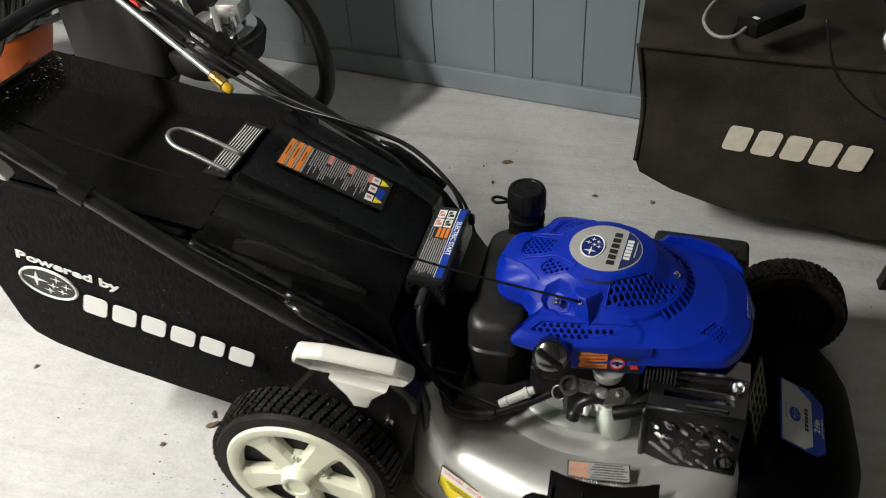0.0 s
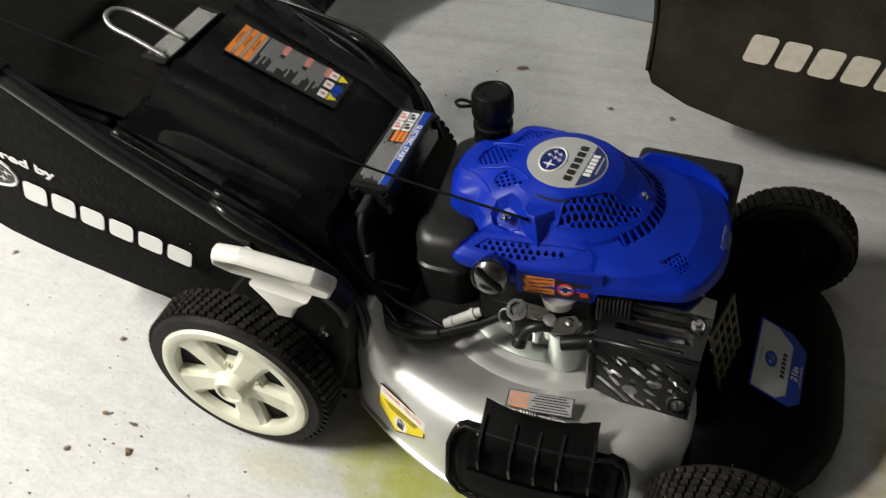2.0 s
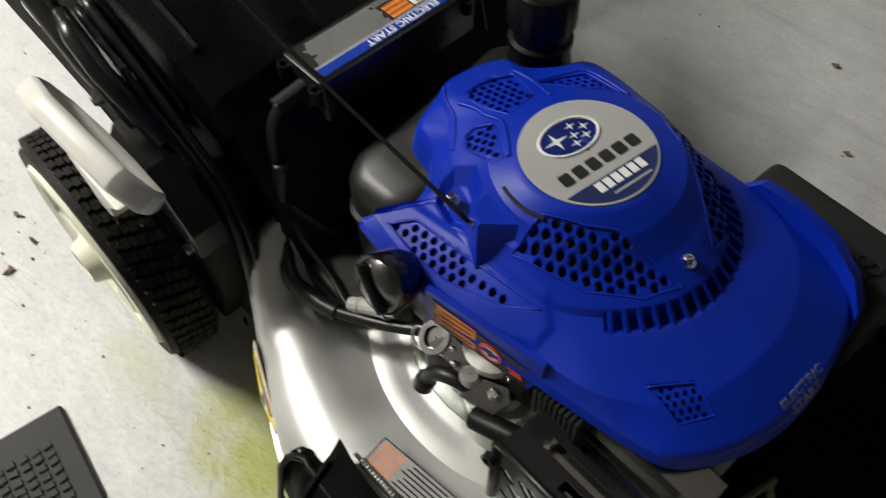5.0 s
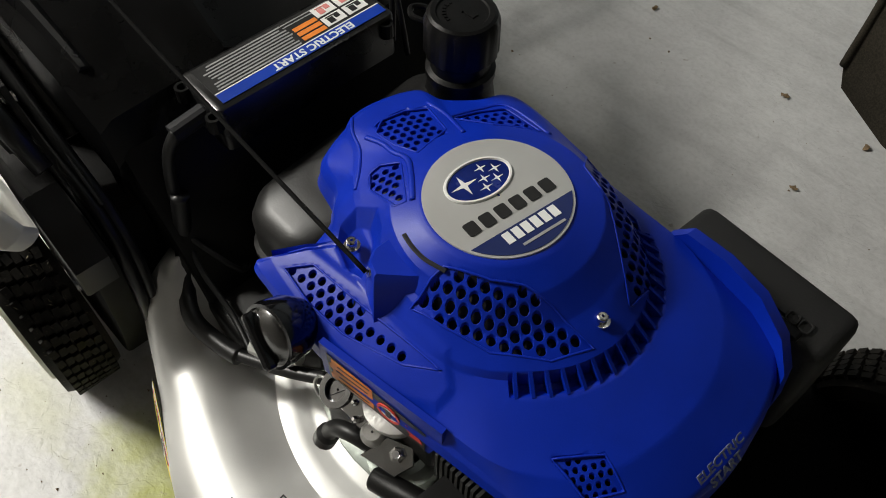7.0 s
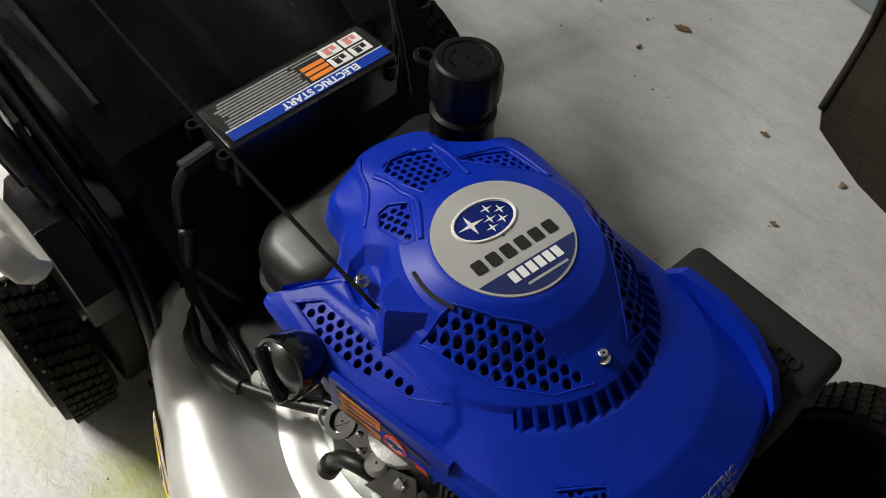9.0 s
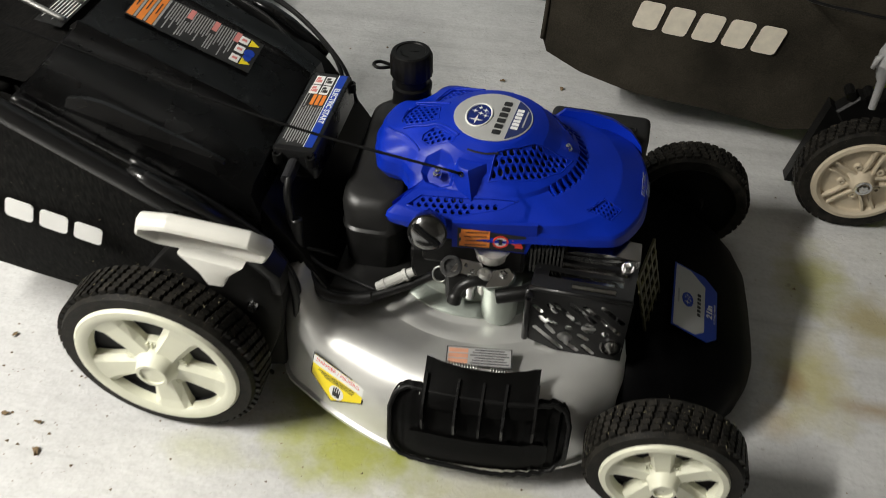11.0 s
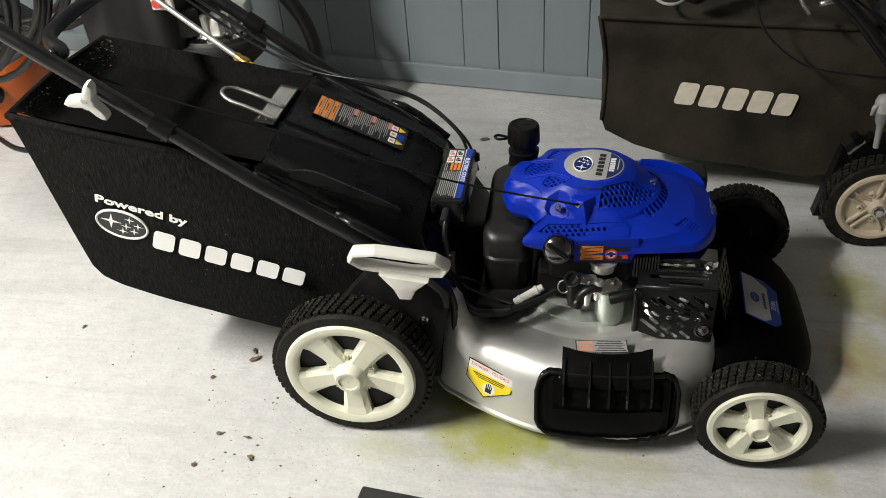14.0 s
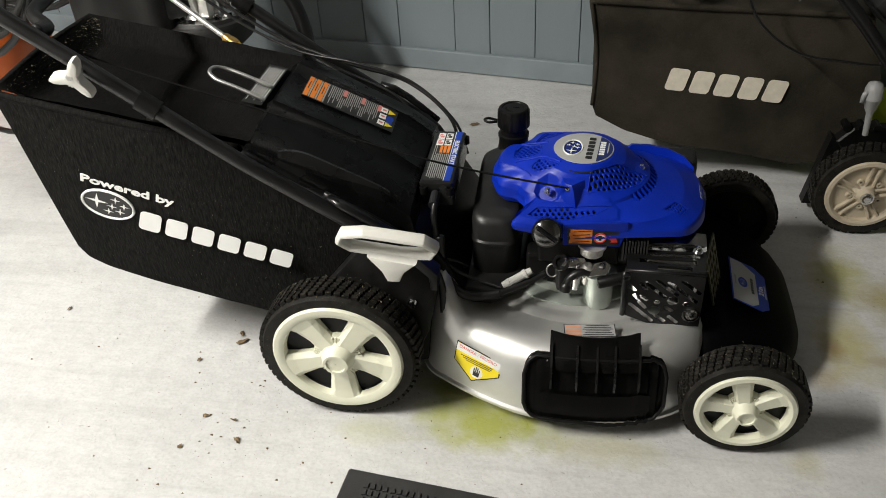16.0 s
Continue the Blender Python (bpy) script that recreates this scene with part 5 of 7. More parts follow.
# three-armed knobs
for y, s in ((YN, -1), (YF, 1)):
    bm = bm_new()
    c = Vector(hpt(-0.352, y)) + Vector((0, s * 0.026, 0))
    o = []
    for k in range(36):
        a = math.tau * k / 36
        rr = 0.0125 + 0.0255 * (0.5 + 0.5 * math.cos(3 * a)) ** 3
        o.append((rr * math.cos(a + 1.2), rr * math.sin(a + 1.2)))
    add_prism(bm, o, plane(c, (1, 0, -0.1), (0, 0.2 * s, 1) if s < 0 else (0, 0.2, 1)), 0.017 if s < 0 else -0.017, 0.004, 2)
    kn = part("knob", bm, WHITE, hd, "white plastic three-armed clamping knob", smooth=True, auto=40)
    bm = bm_new()
    add_cyl(bm, c + Vector((0, -s * 0.026, 0)), c + Vector((0, s * 0.0185, 0.003)), 0.0055, seg=6)
    part("bolt", bm, STEEL, kn)
# lower brackets
for y, s in ((YN + 0.018, 1), (YF - 0.018, -1)):
    bm = bm_new()
    add_prism(bm, [(0.01, 0.40), (0.05, 0.392), (0.115, 0.33), (0.155, 0.26), (0.15, 0.19), (0.10, 0.19), (0.075, 0.27), (0.03, 0.355)], plane((0, y + s * 0.008, 0), (1, 0, 0), (0, 0, 1)), 0.006, 0.001, 1)
    br = part("bracket", bm, BLACKPAINT, hd)
    bm = bm_new()
    add_cyl(bm, (0.045, y - 0.03 * s, 0.374), (0.045, y + 0.012 * s, 0.374), 0.007, seg=8)
    part("bolt", bm, CHROME, br)
    bm = bm_new()
    add_cyl(bm, (0.125, y - 0.012 * s, 0.215), (0.125, y + 0.012 * s, 0.215), 0.008, seg=8)
    part("bolt", bm, CHROME, br)
    bm = bm_new()
    add_tube(bm, [(-0.005, y - 0.010 * s, 0.43), (0.02, y - 0.014 * s, 0.418), (0.05, y - 0.014 * s, 0.398), (0.11, y - 0.006 * s, 0.352)], [0.007, 0.010, 0.010, 0.008], 10, flat=0.7)
    part("quick_release", bm, GLOSS, br, smooth=True)

# white height lever
settle(-0.004, 0.038, -0.022)
bm = bm_new()
loop = [(0.024, 0.006, 0.405), (0.034, -0.002, 0.424), (0.07, -0.005, 0.4295), (0.12, -0.002, 0.421), (0.163, 0.001, 0.413), (0.181, 0.010, 0.394), (0.170, 0.018, 0.374), (0.12, 0.020, 0.372), (0.08, 0.018, 0.379), (0.040, 0.014, 0.387)]
add_tube(bm, [Vector(p) for p in loop], 0.0122, 8, True, flat=0.52)
bmesh.ops.bevel(bm, geom=bm.edges[:], offset=0.0012, segments=2, affect="EDGES", profile=0.5)
lev = part("height_lever", bm, WHITE, mower, "white plastic loop-shaped height lever", smooth=True, auto=30)
bm = bm_new()
add_prism(bm, [(0.070, 0.381), (0.150, 0.369), (0.128, 0.350), (0.120, 0.332), (0.100, 0.332), (0.092, 0.352)], plane((0, 0.014, 0), (1, 0, 0), (0, 0, 1)), 0.022, 0.003, 2)
part("lever_neck", bm, WHITE, lev, smooth=True, auto=40)
bm = bm_new()
add_box(bm, (0.118, 0.082, 0.352), (0.060, 0.003, 0.010), Matrix.Rotation(radians(38), 4, "Y"), 0.001, 1)
part("lever_strap", bm, DARKALU, lev)

# starter rope and cables
settle(*UPPER)
bm = bm_new()
add_tube(bm, spline([(0.377, 0.183, 0.404), (0.15, 0.178, 0.452), (-0.12, 0.165, 0.545), (-0.42, 0.13, 0.668), (-0.62, 0.10, 0.79)], 10), 0.0018, 8)
part("starter_rope", bm, ROPE, mower, smooth=True)
def cable(pts, r, m=CABLE, parent=mower, name="cable"):
    bm = bm_new()
    add_tube(bm, spline(pts, 8), r, 8)
    return part(name, bm, m, parent, smooth=True)
cable([(-0.62, 0.49, 0.86), (-0.35, 0.485, 0.645), (-0.20, 0.475, 0.545), (-0.06, 0.455, 0.50), (0.06, 0.44, 0.47), (0.145, 0.405, 0.415), (0.165, 0.39, 0.35)], 0.0034)
cable([(-0.60, 0.475, 0.85), (-0.33, 0.47, 0.62), (-0.17, 0.455, 0.53), (-0.04, 0.435, 0.51), (0.07, 0.43, 0.475), (0.155, 0.40, 0.41), (0.18, 0.395, 0.34)], 0.0028)
cable([(-0.62, 0.50, 0.85), (-0.30, 0.49, 0.60), (-0.10, 0.478, 0.485), (0.03, 0.46, 0.43), (0.10, 0.43, 0.36)], 0.0028)
cable([(0.150, 0.172, 0.37), (0.149, 0.160, 0.352), (0.152, 0.152, 0.32), (0.158, 0.148, 0.27), (0.17, 0.14, 0.235)], 0.0056)
settle()
cable([(0.160, 0.176, 0.30), (0.163, 0.164, 0.252), (0.180, 0.146, 0.217), (0.208, 0.132, 0.204), (0.245, 0.135, 0.203), (0.269, 0.140, 0.206)], 0.0085)
cable([(0.262, 0.138, 0.205), (0.31, 0.158, 0.216), (0.347, 0.177, 0.227)], 0.0062)
cable([(0.168, 0.168, 0.255), (0.190, 0.176, 0.244), (0.206, 0.188, 0.225), (0.200, 0.199, 0.215), (0.186, 0.188, 0.217), (0.174, 0.170, 0.242)], 0.0027)
cable([(0.170, 0.165, 0.250), (0.195, 0.160, 0.232), (0.235, 0.158, 0.216), (0.272, 0.150, 0.210)], 0.0027)
settle(*UPPER)
# black plastic skirt between tank and deck
bm = bm_new()
add_prism(bm, [(0.165, 0.13), (0.25, 0.125), (0.31, 0.17), (0.31, 0.40), (0.165, 0.43)], Matrix.Translation((0, 0, 0.188)), 0.028, 0.01, 3)
part("tank_tray", bm, TANKP, mower, smooth=True, auto=40)

# ---- carburettor side ----
carb = new("carburettor")
carb.parent = mower
carb["label"] = "bright metal carburettor with black primer knob"
bm = bm_new()
add_lathe(bm, (0.345, 0.147, 0.345), (0.05, -0.9, 0.35), [(0, 0.017), (0.012, 0.0235), (0.028, 0.0255), (0.033, 0.0250), (0.0335, 0.0225), (0.0325, 0.0215), (0.0345, 0.016), (0.0365, 0.008), (0.037, 0.001)], 36, False)
pk = part("primer_knob", bm, SHINY, carb, smooth=True, auto=40)
bm = bm_new()
add_lathe(bm, (0.345, 0.147, 0.345), (0.05, -0.9, 0.35), [(0.0335, 0.0225), (0.0355, 0.0205), (0.0385, 0.014), (0.0400, 0.007), (0.0402, 0.001)], 36, False)
part("knob_face", bm, DARKCHROME, pk, "glossy dark face", smooth=True)
bm = bm_new()
add_box(bm, Vector((0.345, 0.147, 0.345)) + Vector((0.05, -0.9, 0.35)).normalized() * 0.0405, (0.043, 0.010, 0.008), Matrix.Rotation(radians(-20), 4, "X") @ Matrix.Rotation(radians(35), 4, "Y"), 0.003, 2)
part("grip_bar", bm, SHINY, pk)
settle()
AX = Vector((-0.10, -0.55, 0.83))
bm = bm_new()
add_lathe(bm, (0.374, 0.171, 0.256), AX, [(-0.03, 0.009), (0, 0.010), (0.001, 0.0150), (0.004, 0.0155), (0.005, 0.0150), (0.005, 0.0098), (0.001, 0.0092), (0.001, 0.001)], 28, False)
part("choke_cap", bm, DARKCHROME, carb, "round bright choke cap", smooth=True, auto=35)
bm = bm_new()
add_prism(bm, [(-0.008, -0.008), (0.030, -0.010), (0.040, -0.002), (0.034, 0.010), (0.004, 0.012)], plane((0.380, 0.171, 0.257), (1, 0.05, -0.05), AX.cross(Vector((1, 0.05, -0.05)))), 0.003, 0.0008, 1)
part("choke_plate", bm, CHROME, carb)
bm = bm_new()
add_tube(bm, [(0.359 + 0.010 * math.cos(a), 0.166 + 0.004 * math.sin(a), 0.243 + 0.011 * math.sin(a)) for a in np.linspace(0.6, 5.6, 16)], 0.0014, 6)
part("spring", bm, STEEL, carb, smooth=True)
bm = bm_new()
add_tube(bm, spline([(0.382, 0.145, 0.214), (0.384, 0.149, 0.224), (0.390, 0.153, 0.238), (0.404, 0.157, 0.247), (0.420, 0.162, 0.246), (0.430, 0.168, 0.232), (0.432, 0.172, 0.212)], 6), [0.0098] * 7 + [0.0072] * 30, 12)
part("breather_hose", bm, CABLE, carb, "thick bent black rubber hose", smooth=True)
bm = bm_new()
add_lathe(bm, (0.441, 0.180, 0.158), (0, 0, 1), [(0, 0.001), (0, 0.017), (0.004, 0.022), (0.012, 0.0255), (0.070, 0.027), (0.072, 0.0295), (0.080, 0.0295), (0.082, 0.020), (0.090, 0.016)], 32, False)
part("float_bowl", bm, BOWL, carb, "pale grey-green cast float bowl", smooth=True, auto=40)
bm = bm_new()
add_lathe(bm, (0.438, 0.150, 0.232), (0.92, 0.25, 0.12), [(0, 0.001), (0, 0.0085), (0.002, 0.0100), (0.050, 0.0105), (0.050, 0.001)], 20, False)
part("air_tube", bm, BLACK, carb, smooth=True, auto=40)
bm = bm_new()
add_prism(bm, [(-0.020, -0.012), (0.012, -0.014), (0.022, 0.0), (0.016, 0.012), (-0.006, 0.010)], plane((0.438, 0.168, 0.250), (1, 0.3, 0.05), (-0.3, 0.8, 0.5)), 0.0025, 0.0006, 1)
part("lever_plate", bm, CHROME, carb)
for p, d, r in (((0.445, 0.171, 0.252), (0, -0.4, 1), 0.0062), ((0.404, 0.166, 0.256), (-0.1, -0.5, 0.85), 0.0030), ((0.394, 0.174, 0.258), (-0.1, -0.5, 0.85), 0.0026), ((0.415, 0.168, 0.235), (0, -1, 0.3), 0.005)):
    bm = bm_new()
    add_lathe(bm, p, d, [(-0.006, r), (0.005, r), (0.006, r * 0.6), (0.008, r * 0.5), (0.008, 0.0003)], 6, False)
    part("bolt", bm, CHROME, carb)
bm = bm_new()
add_box(bm, (0.380, 0.178, 0.225), (0.030, 0.030, 0.050), Matrix.Rotation(radians(12), 4, "Z"), 0.004, 2)
part("valve_block", bm, DARKALU, carb)
settle(*UPPER)
bm = bm_new()
sa, sb_ = Vector((0.272, 0.130, 0.226)), Vector((0.322, 0.147, 0.252))
add_lathe(bm, sa, sb_ - sa, [(0, 0.006), (0.001, 0.0076), (0.010, 0.0076), (0.011, 0.0086), (0.014, 0.0086), (0.015, 0.0076), (0.042, 0.0078), (0.044, 0.0092), (0.048, 0.0092), (0.049, 0.007), (0.058, 0.0062)], 12)
part("plug_sleeve", bm, CLEARP, carb, "clear grey plastic connector sleeve")
bm = bm_new()
add_box(bm, (0.40, 0.182, 0.288), (0.14, 0.05, 0.05), None, 0.006)
add_box(bm, (0.345, 0.190, 0.24), (0.07, 0.04, 0.06), None, 0.006)
part("intake_block", bm, BLACK, carb)
settle()
for p, r, h, m_ in (((0.418, 0.172, 0.215), 0.0085, 0.045, ALU), ((0.400, 0.172, 0.200), 0.0075, 0.040, CHROME), ((0.425, 0.190, 0.270), 0.022, 0.026, ALU)):
    bm = bm_new()
    add_lathe(bm, p, (0.04, -0.12, 1), [(0, r * 0.8), (h * 0.12, r), (h * 0.7, r), (h * 0.72, r * 1.15), (h * 0.92, r * 1.15), (h, r * 0.8), (h, 0.001)], 20, False)
    part("casting", bm, m_, carb, smooth=True, auto=40)
settle(*UPPER)
FINS = mat("dark_fins", (0.05, 0.05, 0.048), 0.5, 0.6, 0.2, 40, 0.2, 300)
for k in range(9):
    bm = bm_new()
    add_box(bm, (0.477 + 0.0050 * k, 0.180, 0.296), (0.0026, 0.05, 0.040))
    part("cylinder_fin", bm, FINS, mower)

# ---- muffler and its slotted guard ----
guard = new("muffler_guard")
guard.parent = mower
guard["label"] = "black slotted heat guard over bright muffler"
settle()
bm = bm_new()
add_box(bm, (0.553, 0.186, 0.222), (0.118, 0.080, 0.082), None, 0.022, 4)
mf = part("muffler", bm, CHROME, guard, smooth=True, auto=40)
bm = bm_new()
add_lathe(bm, (0.597, 0.150, 0.1895), (0.05, -1, 0.15), [(0, 0.013), (0.026, 0.013), (0.026, 0.0100), (0.006, 0.0095), (0.005, 0.001)], 20, False)
part("outlet", bm, CHROME, mf, "bright round exhaust outlet", smooth=True, auto=40)
settle(*UPPER)
W, H_ = 0.131, 0.108


def gp(u, v):
    return Vector((0.483 + u, 0.129 - 0.03 * u + 0.06 * v, 0.167 + v))


# diagonal slots from end to end, and round holes: places on the plate
SLOTS = [(0.012, 0.038, 0.050, 0.006), (0.057, 0.016, 0.071, 0.007), (0.009, 0.076, 0.017, 0.069), (0.018, 0.058, 0.025, 0.051), (0.027, 0.044, 0.037, 0.033), (0.027, 0.083, 0.036, 0.072), (0.029, 0.056, 0.038, 0.050),
         (0.036, 0.085, 0.068, 0.058), (0.055, 0.090, 0.088, 0.064), (0.073, 0.089, 0.120, 0.052), (0.096, 0.092, 0.124, 0.070), (0.079, 0.017, 0.092, 0.006), (0.072, 0.036, 0.082, 0.030)]
HOLES = [(0.053, 0.0276, 0.0100), (0.082, 0.051, 0.0095), (0.0565, 0.046, 0.005), (0.1045, 0.046, 0.005), (0.1145, 0.0225, 0.0145)]


def in_plate(u, v):
    if v < 0.015 - u * 0.36:
        return False
    for a, b, c, d in SLOTS:
        eu, ev = c - a, d - b
        t = max(0.0, min(1.0, ((u - a) * eu + (v - b) * ev) / (eu * eu + ev * ev)))
        if math.hypot(u - a - t * eu, v - b - t * ev) < 0.0034:
            return False
    return all(math.hypot(u - a, v - b) > r for a, b, r in HOLES)


def sheet(inside, at, w, h, nu, nv, thick):
    """A metal sheet with the openings left out, its edges eased."""
    bm, made = bm_new(), {}
    for i in range(nu):
        for j in range(nv):
            if inside(w * (i + 0.5) / nu, h * (j + 0.5) / nv):
                quad = []
                for a, b in ((i, j), (i + 1, j), (i + 1, j + 1), (i, j + 1)):
                    if (a, b) not in made:
                        made[(a, b)] = bm.verts.new(at(w * a / nu, h * b / nv))
                    quad.append(made[(a, b)])
                bm.faces.new(quad)
    for _ in range(2):
        bmesh.ops.smooth_vert(bm, verts=[v for v in bm.verts if v.is_boundary], factor=0.5, use_axis_x=True, use_axis_y=True, use_axis_z=True)
    bmesh.ops.solidify(bm, geom=bm.faces[:], thickness=thick)
    return bm


settle()
part("guard_plate", sheet(in_plate, gp, W, H_, 120, 100, 0.0022), BLACKPAINT, guard, "black slotted steel plate")
# the plate's folded top, with long slots
def in_top(u, v):
    for c, u0, u1 in ((0.013, 0.052, 0.108), (0.029, 0.020, 0.116), (0.047, 0.030, 0.120)):
        if abs(v - c) < 0.0048 and u0 < u < u1:
            return False
    return True


def top_at(u, v):
    return Vector((0.482 + u + 0.10 * v, 0.1355 - 0.03 * u + v, 0.2755 + 0.10 * v - 0.003 * math.sin(math.pi * u / W) * (v / 0.06)))


part("guard_top", sheet(in_top, top_at, W, 0.058, 110, 46, 0.0022), BLACKPAINT, guard)
bm = bm_new()
add_tube(bm, [gp(0, 0.015), gp(-0.0005, H_ * 0.5), gp(-0.001, H_ - 0.002)], 0.0048, 10)
add_tube(bm, [gp(-0.002, H_ + 0.001), gp(W * 0.5, H_ + 0.0015), gp(W, H_ + 0.001)], 0.0034, 8)
part("guard_edge", bm, BLACKPAINT, guard, "rolled black edge", smooth=True)
bm = bm_new()
add_lathe(bm, (0.484, 0.127, 0.269), (0, -1, 0.1), [(0, 0.006), (0.006, 0.006), (0.006, 0.0035), (0.001, 0.003)], 14, False)
part("edge_eye", bm, BLACKPAINT, guard, smooth=True, auto=40)
bm = bm_new()
add_loft(bm, [[(x, y, z) for x, y, z in ((x0, 0.196, 0.262), (x0, 0.200, 0.288 + h), (x0, 0.226, 0.296 + h), (x0, 0.240, 0.270))] for x0, h in ((0.512, -0.006), (0.535, 0.0), (0.575, 0.002), (0.620, -0.004))])
part("muffler_shield", bm, CHROME, guard, "bright folded metal shield", smooth=True, auto=30)
bm = bm_new()
add_lathe(bm, (0.603, 0.182, 0.284), (0, -0.2, 1), [(0, 0.0085), (0.005, 0.0085), (0.005, 0.0055), (0.013, 0.0055), (0.014, 0.003), (0.014, 0.001)], 12, False)
part("shield_bolt", bm, CHROME, guard)
settle(*UPPER)
# heat plate with square holes
HP = plane((0.642, 0.205, 0.222), (0.25, 1, 0.05), (-0.25, 0.05, 1))
for i in range(5):
    bm = bm_new()
    add_prism(bm, rounded(0.006, 0.115, 0.001, 1, -0.037 + 0.0185 * i, 0), HP, 0.003)
    part("heat_plate_bar", bm, OLIVE, guard)
for j in range(6):
    bm = bm_new()
    add_prism(bm, rounded(0.085, 0.007, 0.001, 1, 0.0, -0.053 + 0.0215 * j), HP, 0.0028)
    part("heat_plate_bar", bm, OLIVE, guard)

# ---- front hood with its badge plate ----
settle()
bm = bm_new()
rings = []
HC = 0.325
for x, zt, hw, zl in ((0.598, 0.158, 0.235, 0.05), (0.612, 0.174, 0.240, 0.045), (0.66, 0.170, 0.240, 0.04), (0.72, 0.146, 0.222, 0.036), (0.765, 0.124, 0.190, 0.034), (0.795, 0.105, 0.155, 0.034), (0.815, 0.085, 0.115, 0.036), (0.826, 0.055, 0.075, 0.038)):
    ring = []
    for k in range(25):
        a = math.pi * k / 24
        cx_, sx_ = math.cos(a), math.sin(a)
        ring.append((x, HC - hw * math.copysign(abs(cx_) ** 0.7, cx_), zl + (zt - zl) * sx_ ** 0.6))
    rings.append(ring)
add_loft(bm, rings, False)
hood = part("front_hood", bm, HOODBLACK, mower, "black plastic front hood with silver and blue badge", smooth=True, auto=50)
PM = plane((0.718, 0.266, 0.1525), (0.06, 1, -0.02), (-1, 0.03, 0.46)) @ Matrix.Diagonal((0.80, 0.78, 1, 1))
bm = bm_new()
add_prism(bm, [(-0.080, 0.047), (-0.080, -0.03), (-0.062, -0.05), (0.055, -0.05), (0.078, -0.02), (0.078, 0.047)], PM, 0.0015)
pl = part("badge_plate", bm, BLUEDARK, hood, "silver and blue badge plate")
P1 = PM @ Matrix.Translation((0, 0, 0.0016))
bm = bm_new()
add_prism(bm, [(-0.078, 0.044), (-0.078, -0.004), (-0.062, -0.022), (0.05, -0.022), (0.074, 0.012), (0.074, 0.044)], P1, 0.0006)
part("silver_field", bm, SILVERINK, pl)
P2 = P1 @ Matrix.Translation((0, 0, 0.0008))
emblem(P2 @ Matrix.Translation((-0.004, 0.016, 0)), 0.0165, 0.0115, pl, BLUEDARK, SILVERINK, BLUEDARK)
block_word(P2 @ Matrix.Translation((-0.004, -0.009, 0)), 6, 0.056, 0.0075, 0.003, BLACKINK, pl, "dark_bar")
bm = bm_new()
add_bars(bm, P2, [(-0.004, 0.036, 0.034, 0.0035)], 0.0003)
part("small_print", bm, GREYINK, pl)
add_text("size_lettering", "21in", P2 @ Matrix.Translation((-0.006, -0.033, 0)), 0.0125, WHITEINK, pl, "white printed size", 0.0002, bold=0.0005, stretch=1.1)
add_text("width_lettering", "CUTTING WIDTH", P2 @ Matrix.Translation((-0.006, -0.0445, 0)), 0.0042, WHITEINK, pl, "small white print", 0.0001)

# ---- side discharge flap ----
def deck_y(x, z):
    """Outer face of the near deck wall."""
    th_best, best = 0, 9
    for k in range(60, 120):
        th = -math.pi + math.pi * (k - 60) / 59
        r = rim_r(th)
        d = abs(DC[0] + r * math.cos(th) - x)
        if math.sin(th) < 0 and d < best:
            best, th_best = d, th
    ins = float(np.interp(z, [0.034, 0.042, 0.075, 0.115, 0.148, 0.168], [-0.004, 0.002, 0.004, 0.010, 0.024, 0.046]))
    return DC[1] + (rim_r(th_best) - ins) * math.sin(th_best)
flap = new("mulch_flap")
flap.parent = mower
flap["label"] = "black plastic side discharge flap on spring hinge"
def flap_grid(x0, x1, z0, z1, out, n=14, m_=8, cut=0.0):
    bm = bm_new()
    rings = []
    for i in range(n + 1):
        x = x0 + (x1 - x0) * i / n
        e = abs(2 * i / n - 1)
        c = cut * (1 - math.sqrt(1 - min(1.0, max(0, (e - 0.76) / 0.24)) ** 2))
        ring = []
        for j in range(m_ + 1):
            z = z0 + c + (z1 - z0 - 2 * c) * j / m_
            ring.append((x, deck_y(min(max(x, 0.12), 0.6), z) - out, z))
        rings.append(ring)
    add_loft(bm, rings, False)
    bmesh.ops.solidify(bm, geom=bm.faces[:], thickness=0.007)
    return bm
part("flap_plate", flap_grid(0.318, 0.560, 0.044, 0.164, 0.008, 60, 10, cut=0.03), BLACK, flap, smooth=True, auto=40)
part("flap_panel", flap_grid(0.345, 0.534, 0.058, 0.104, 0.012, 20, 6, cut=0.006), BLACK, flap, smooth=True, auto=40)
bm = bm_new()
edge = []
for k in range(49):
    f = k / 48
    x = 0.320 + 0.238 * f
    e = abs(2 * f - 1)
    c = 0.03 * (1 - math.sqrt(1 - min(1.0, max(0, (e - 0.76) / 0.24)) ** 2))
    edge.append((x, deck_y(x, 0.05) - 0.013, 0.045 + c - 0.005 * math.exp(-((x - 0.47) / 0.04) ** 2)))
for k in range(49):
    f = 1 - k / 48
    x = 0.320 + 0.238 * f
    e = abs(2 * f - 1)
    c = 0.03 * (1 - math.sqrt(1 - min(1.0, max(0, (e - 0.76) / 0.24)) ** 2))
    edge.append((x, deck_y(x, 0.158 - c) - 0.012, 0.163 - c))
add_tube(bm, edge, 0.0034, 8, True)
part("flap_rim", bm, BLACK, flap, smooth=True)
bm = bm_new()
rings = []
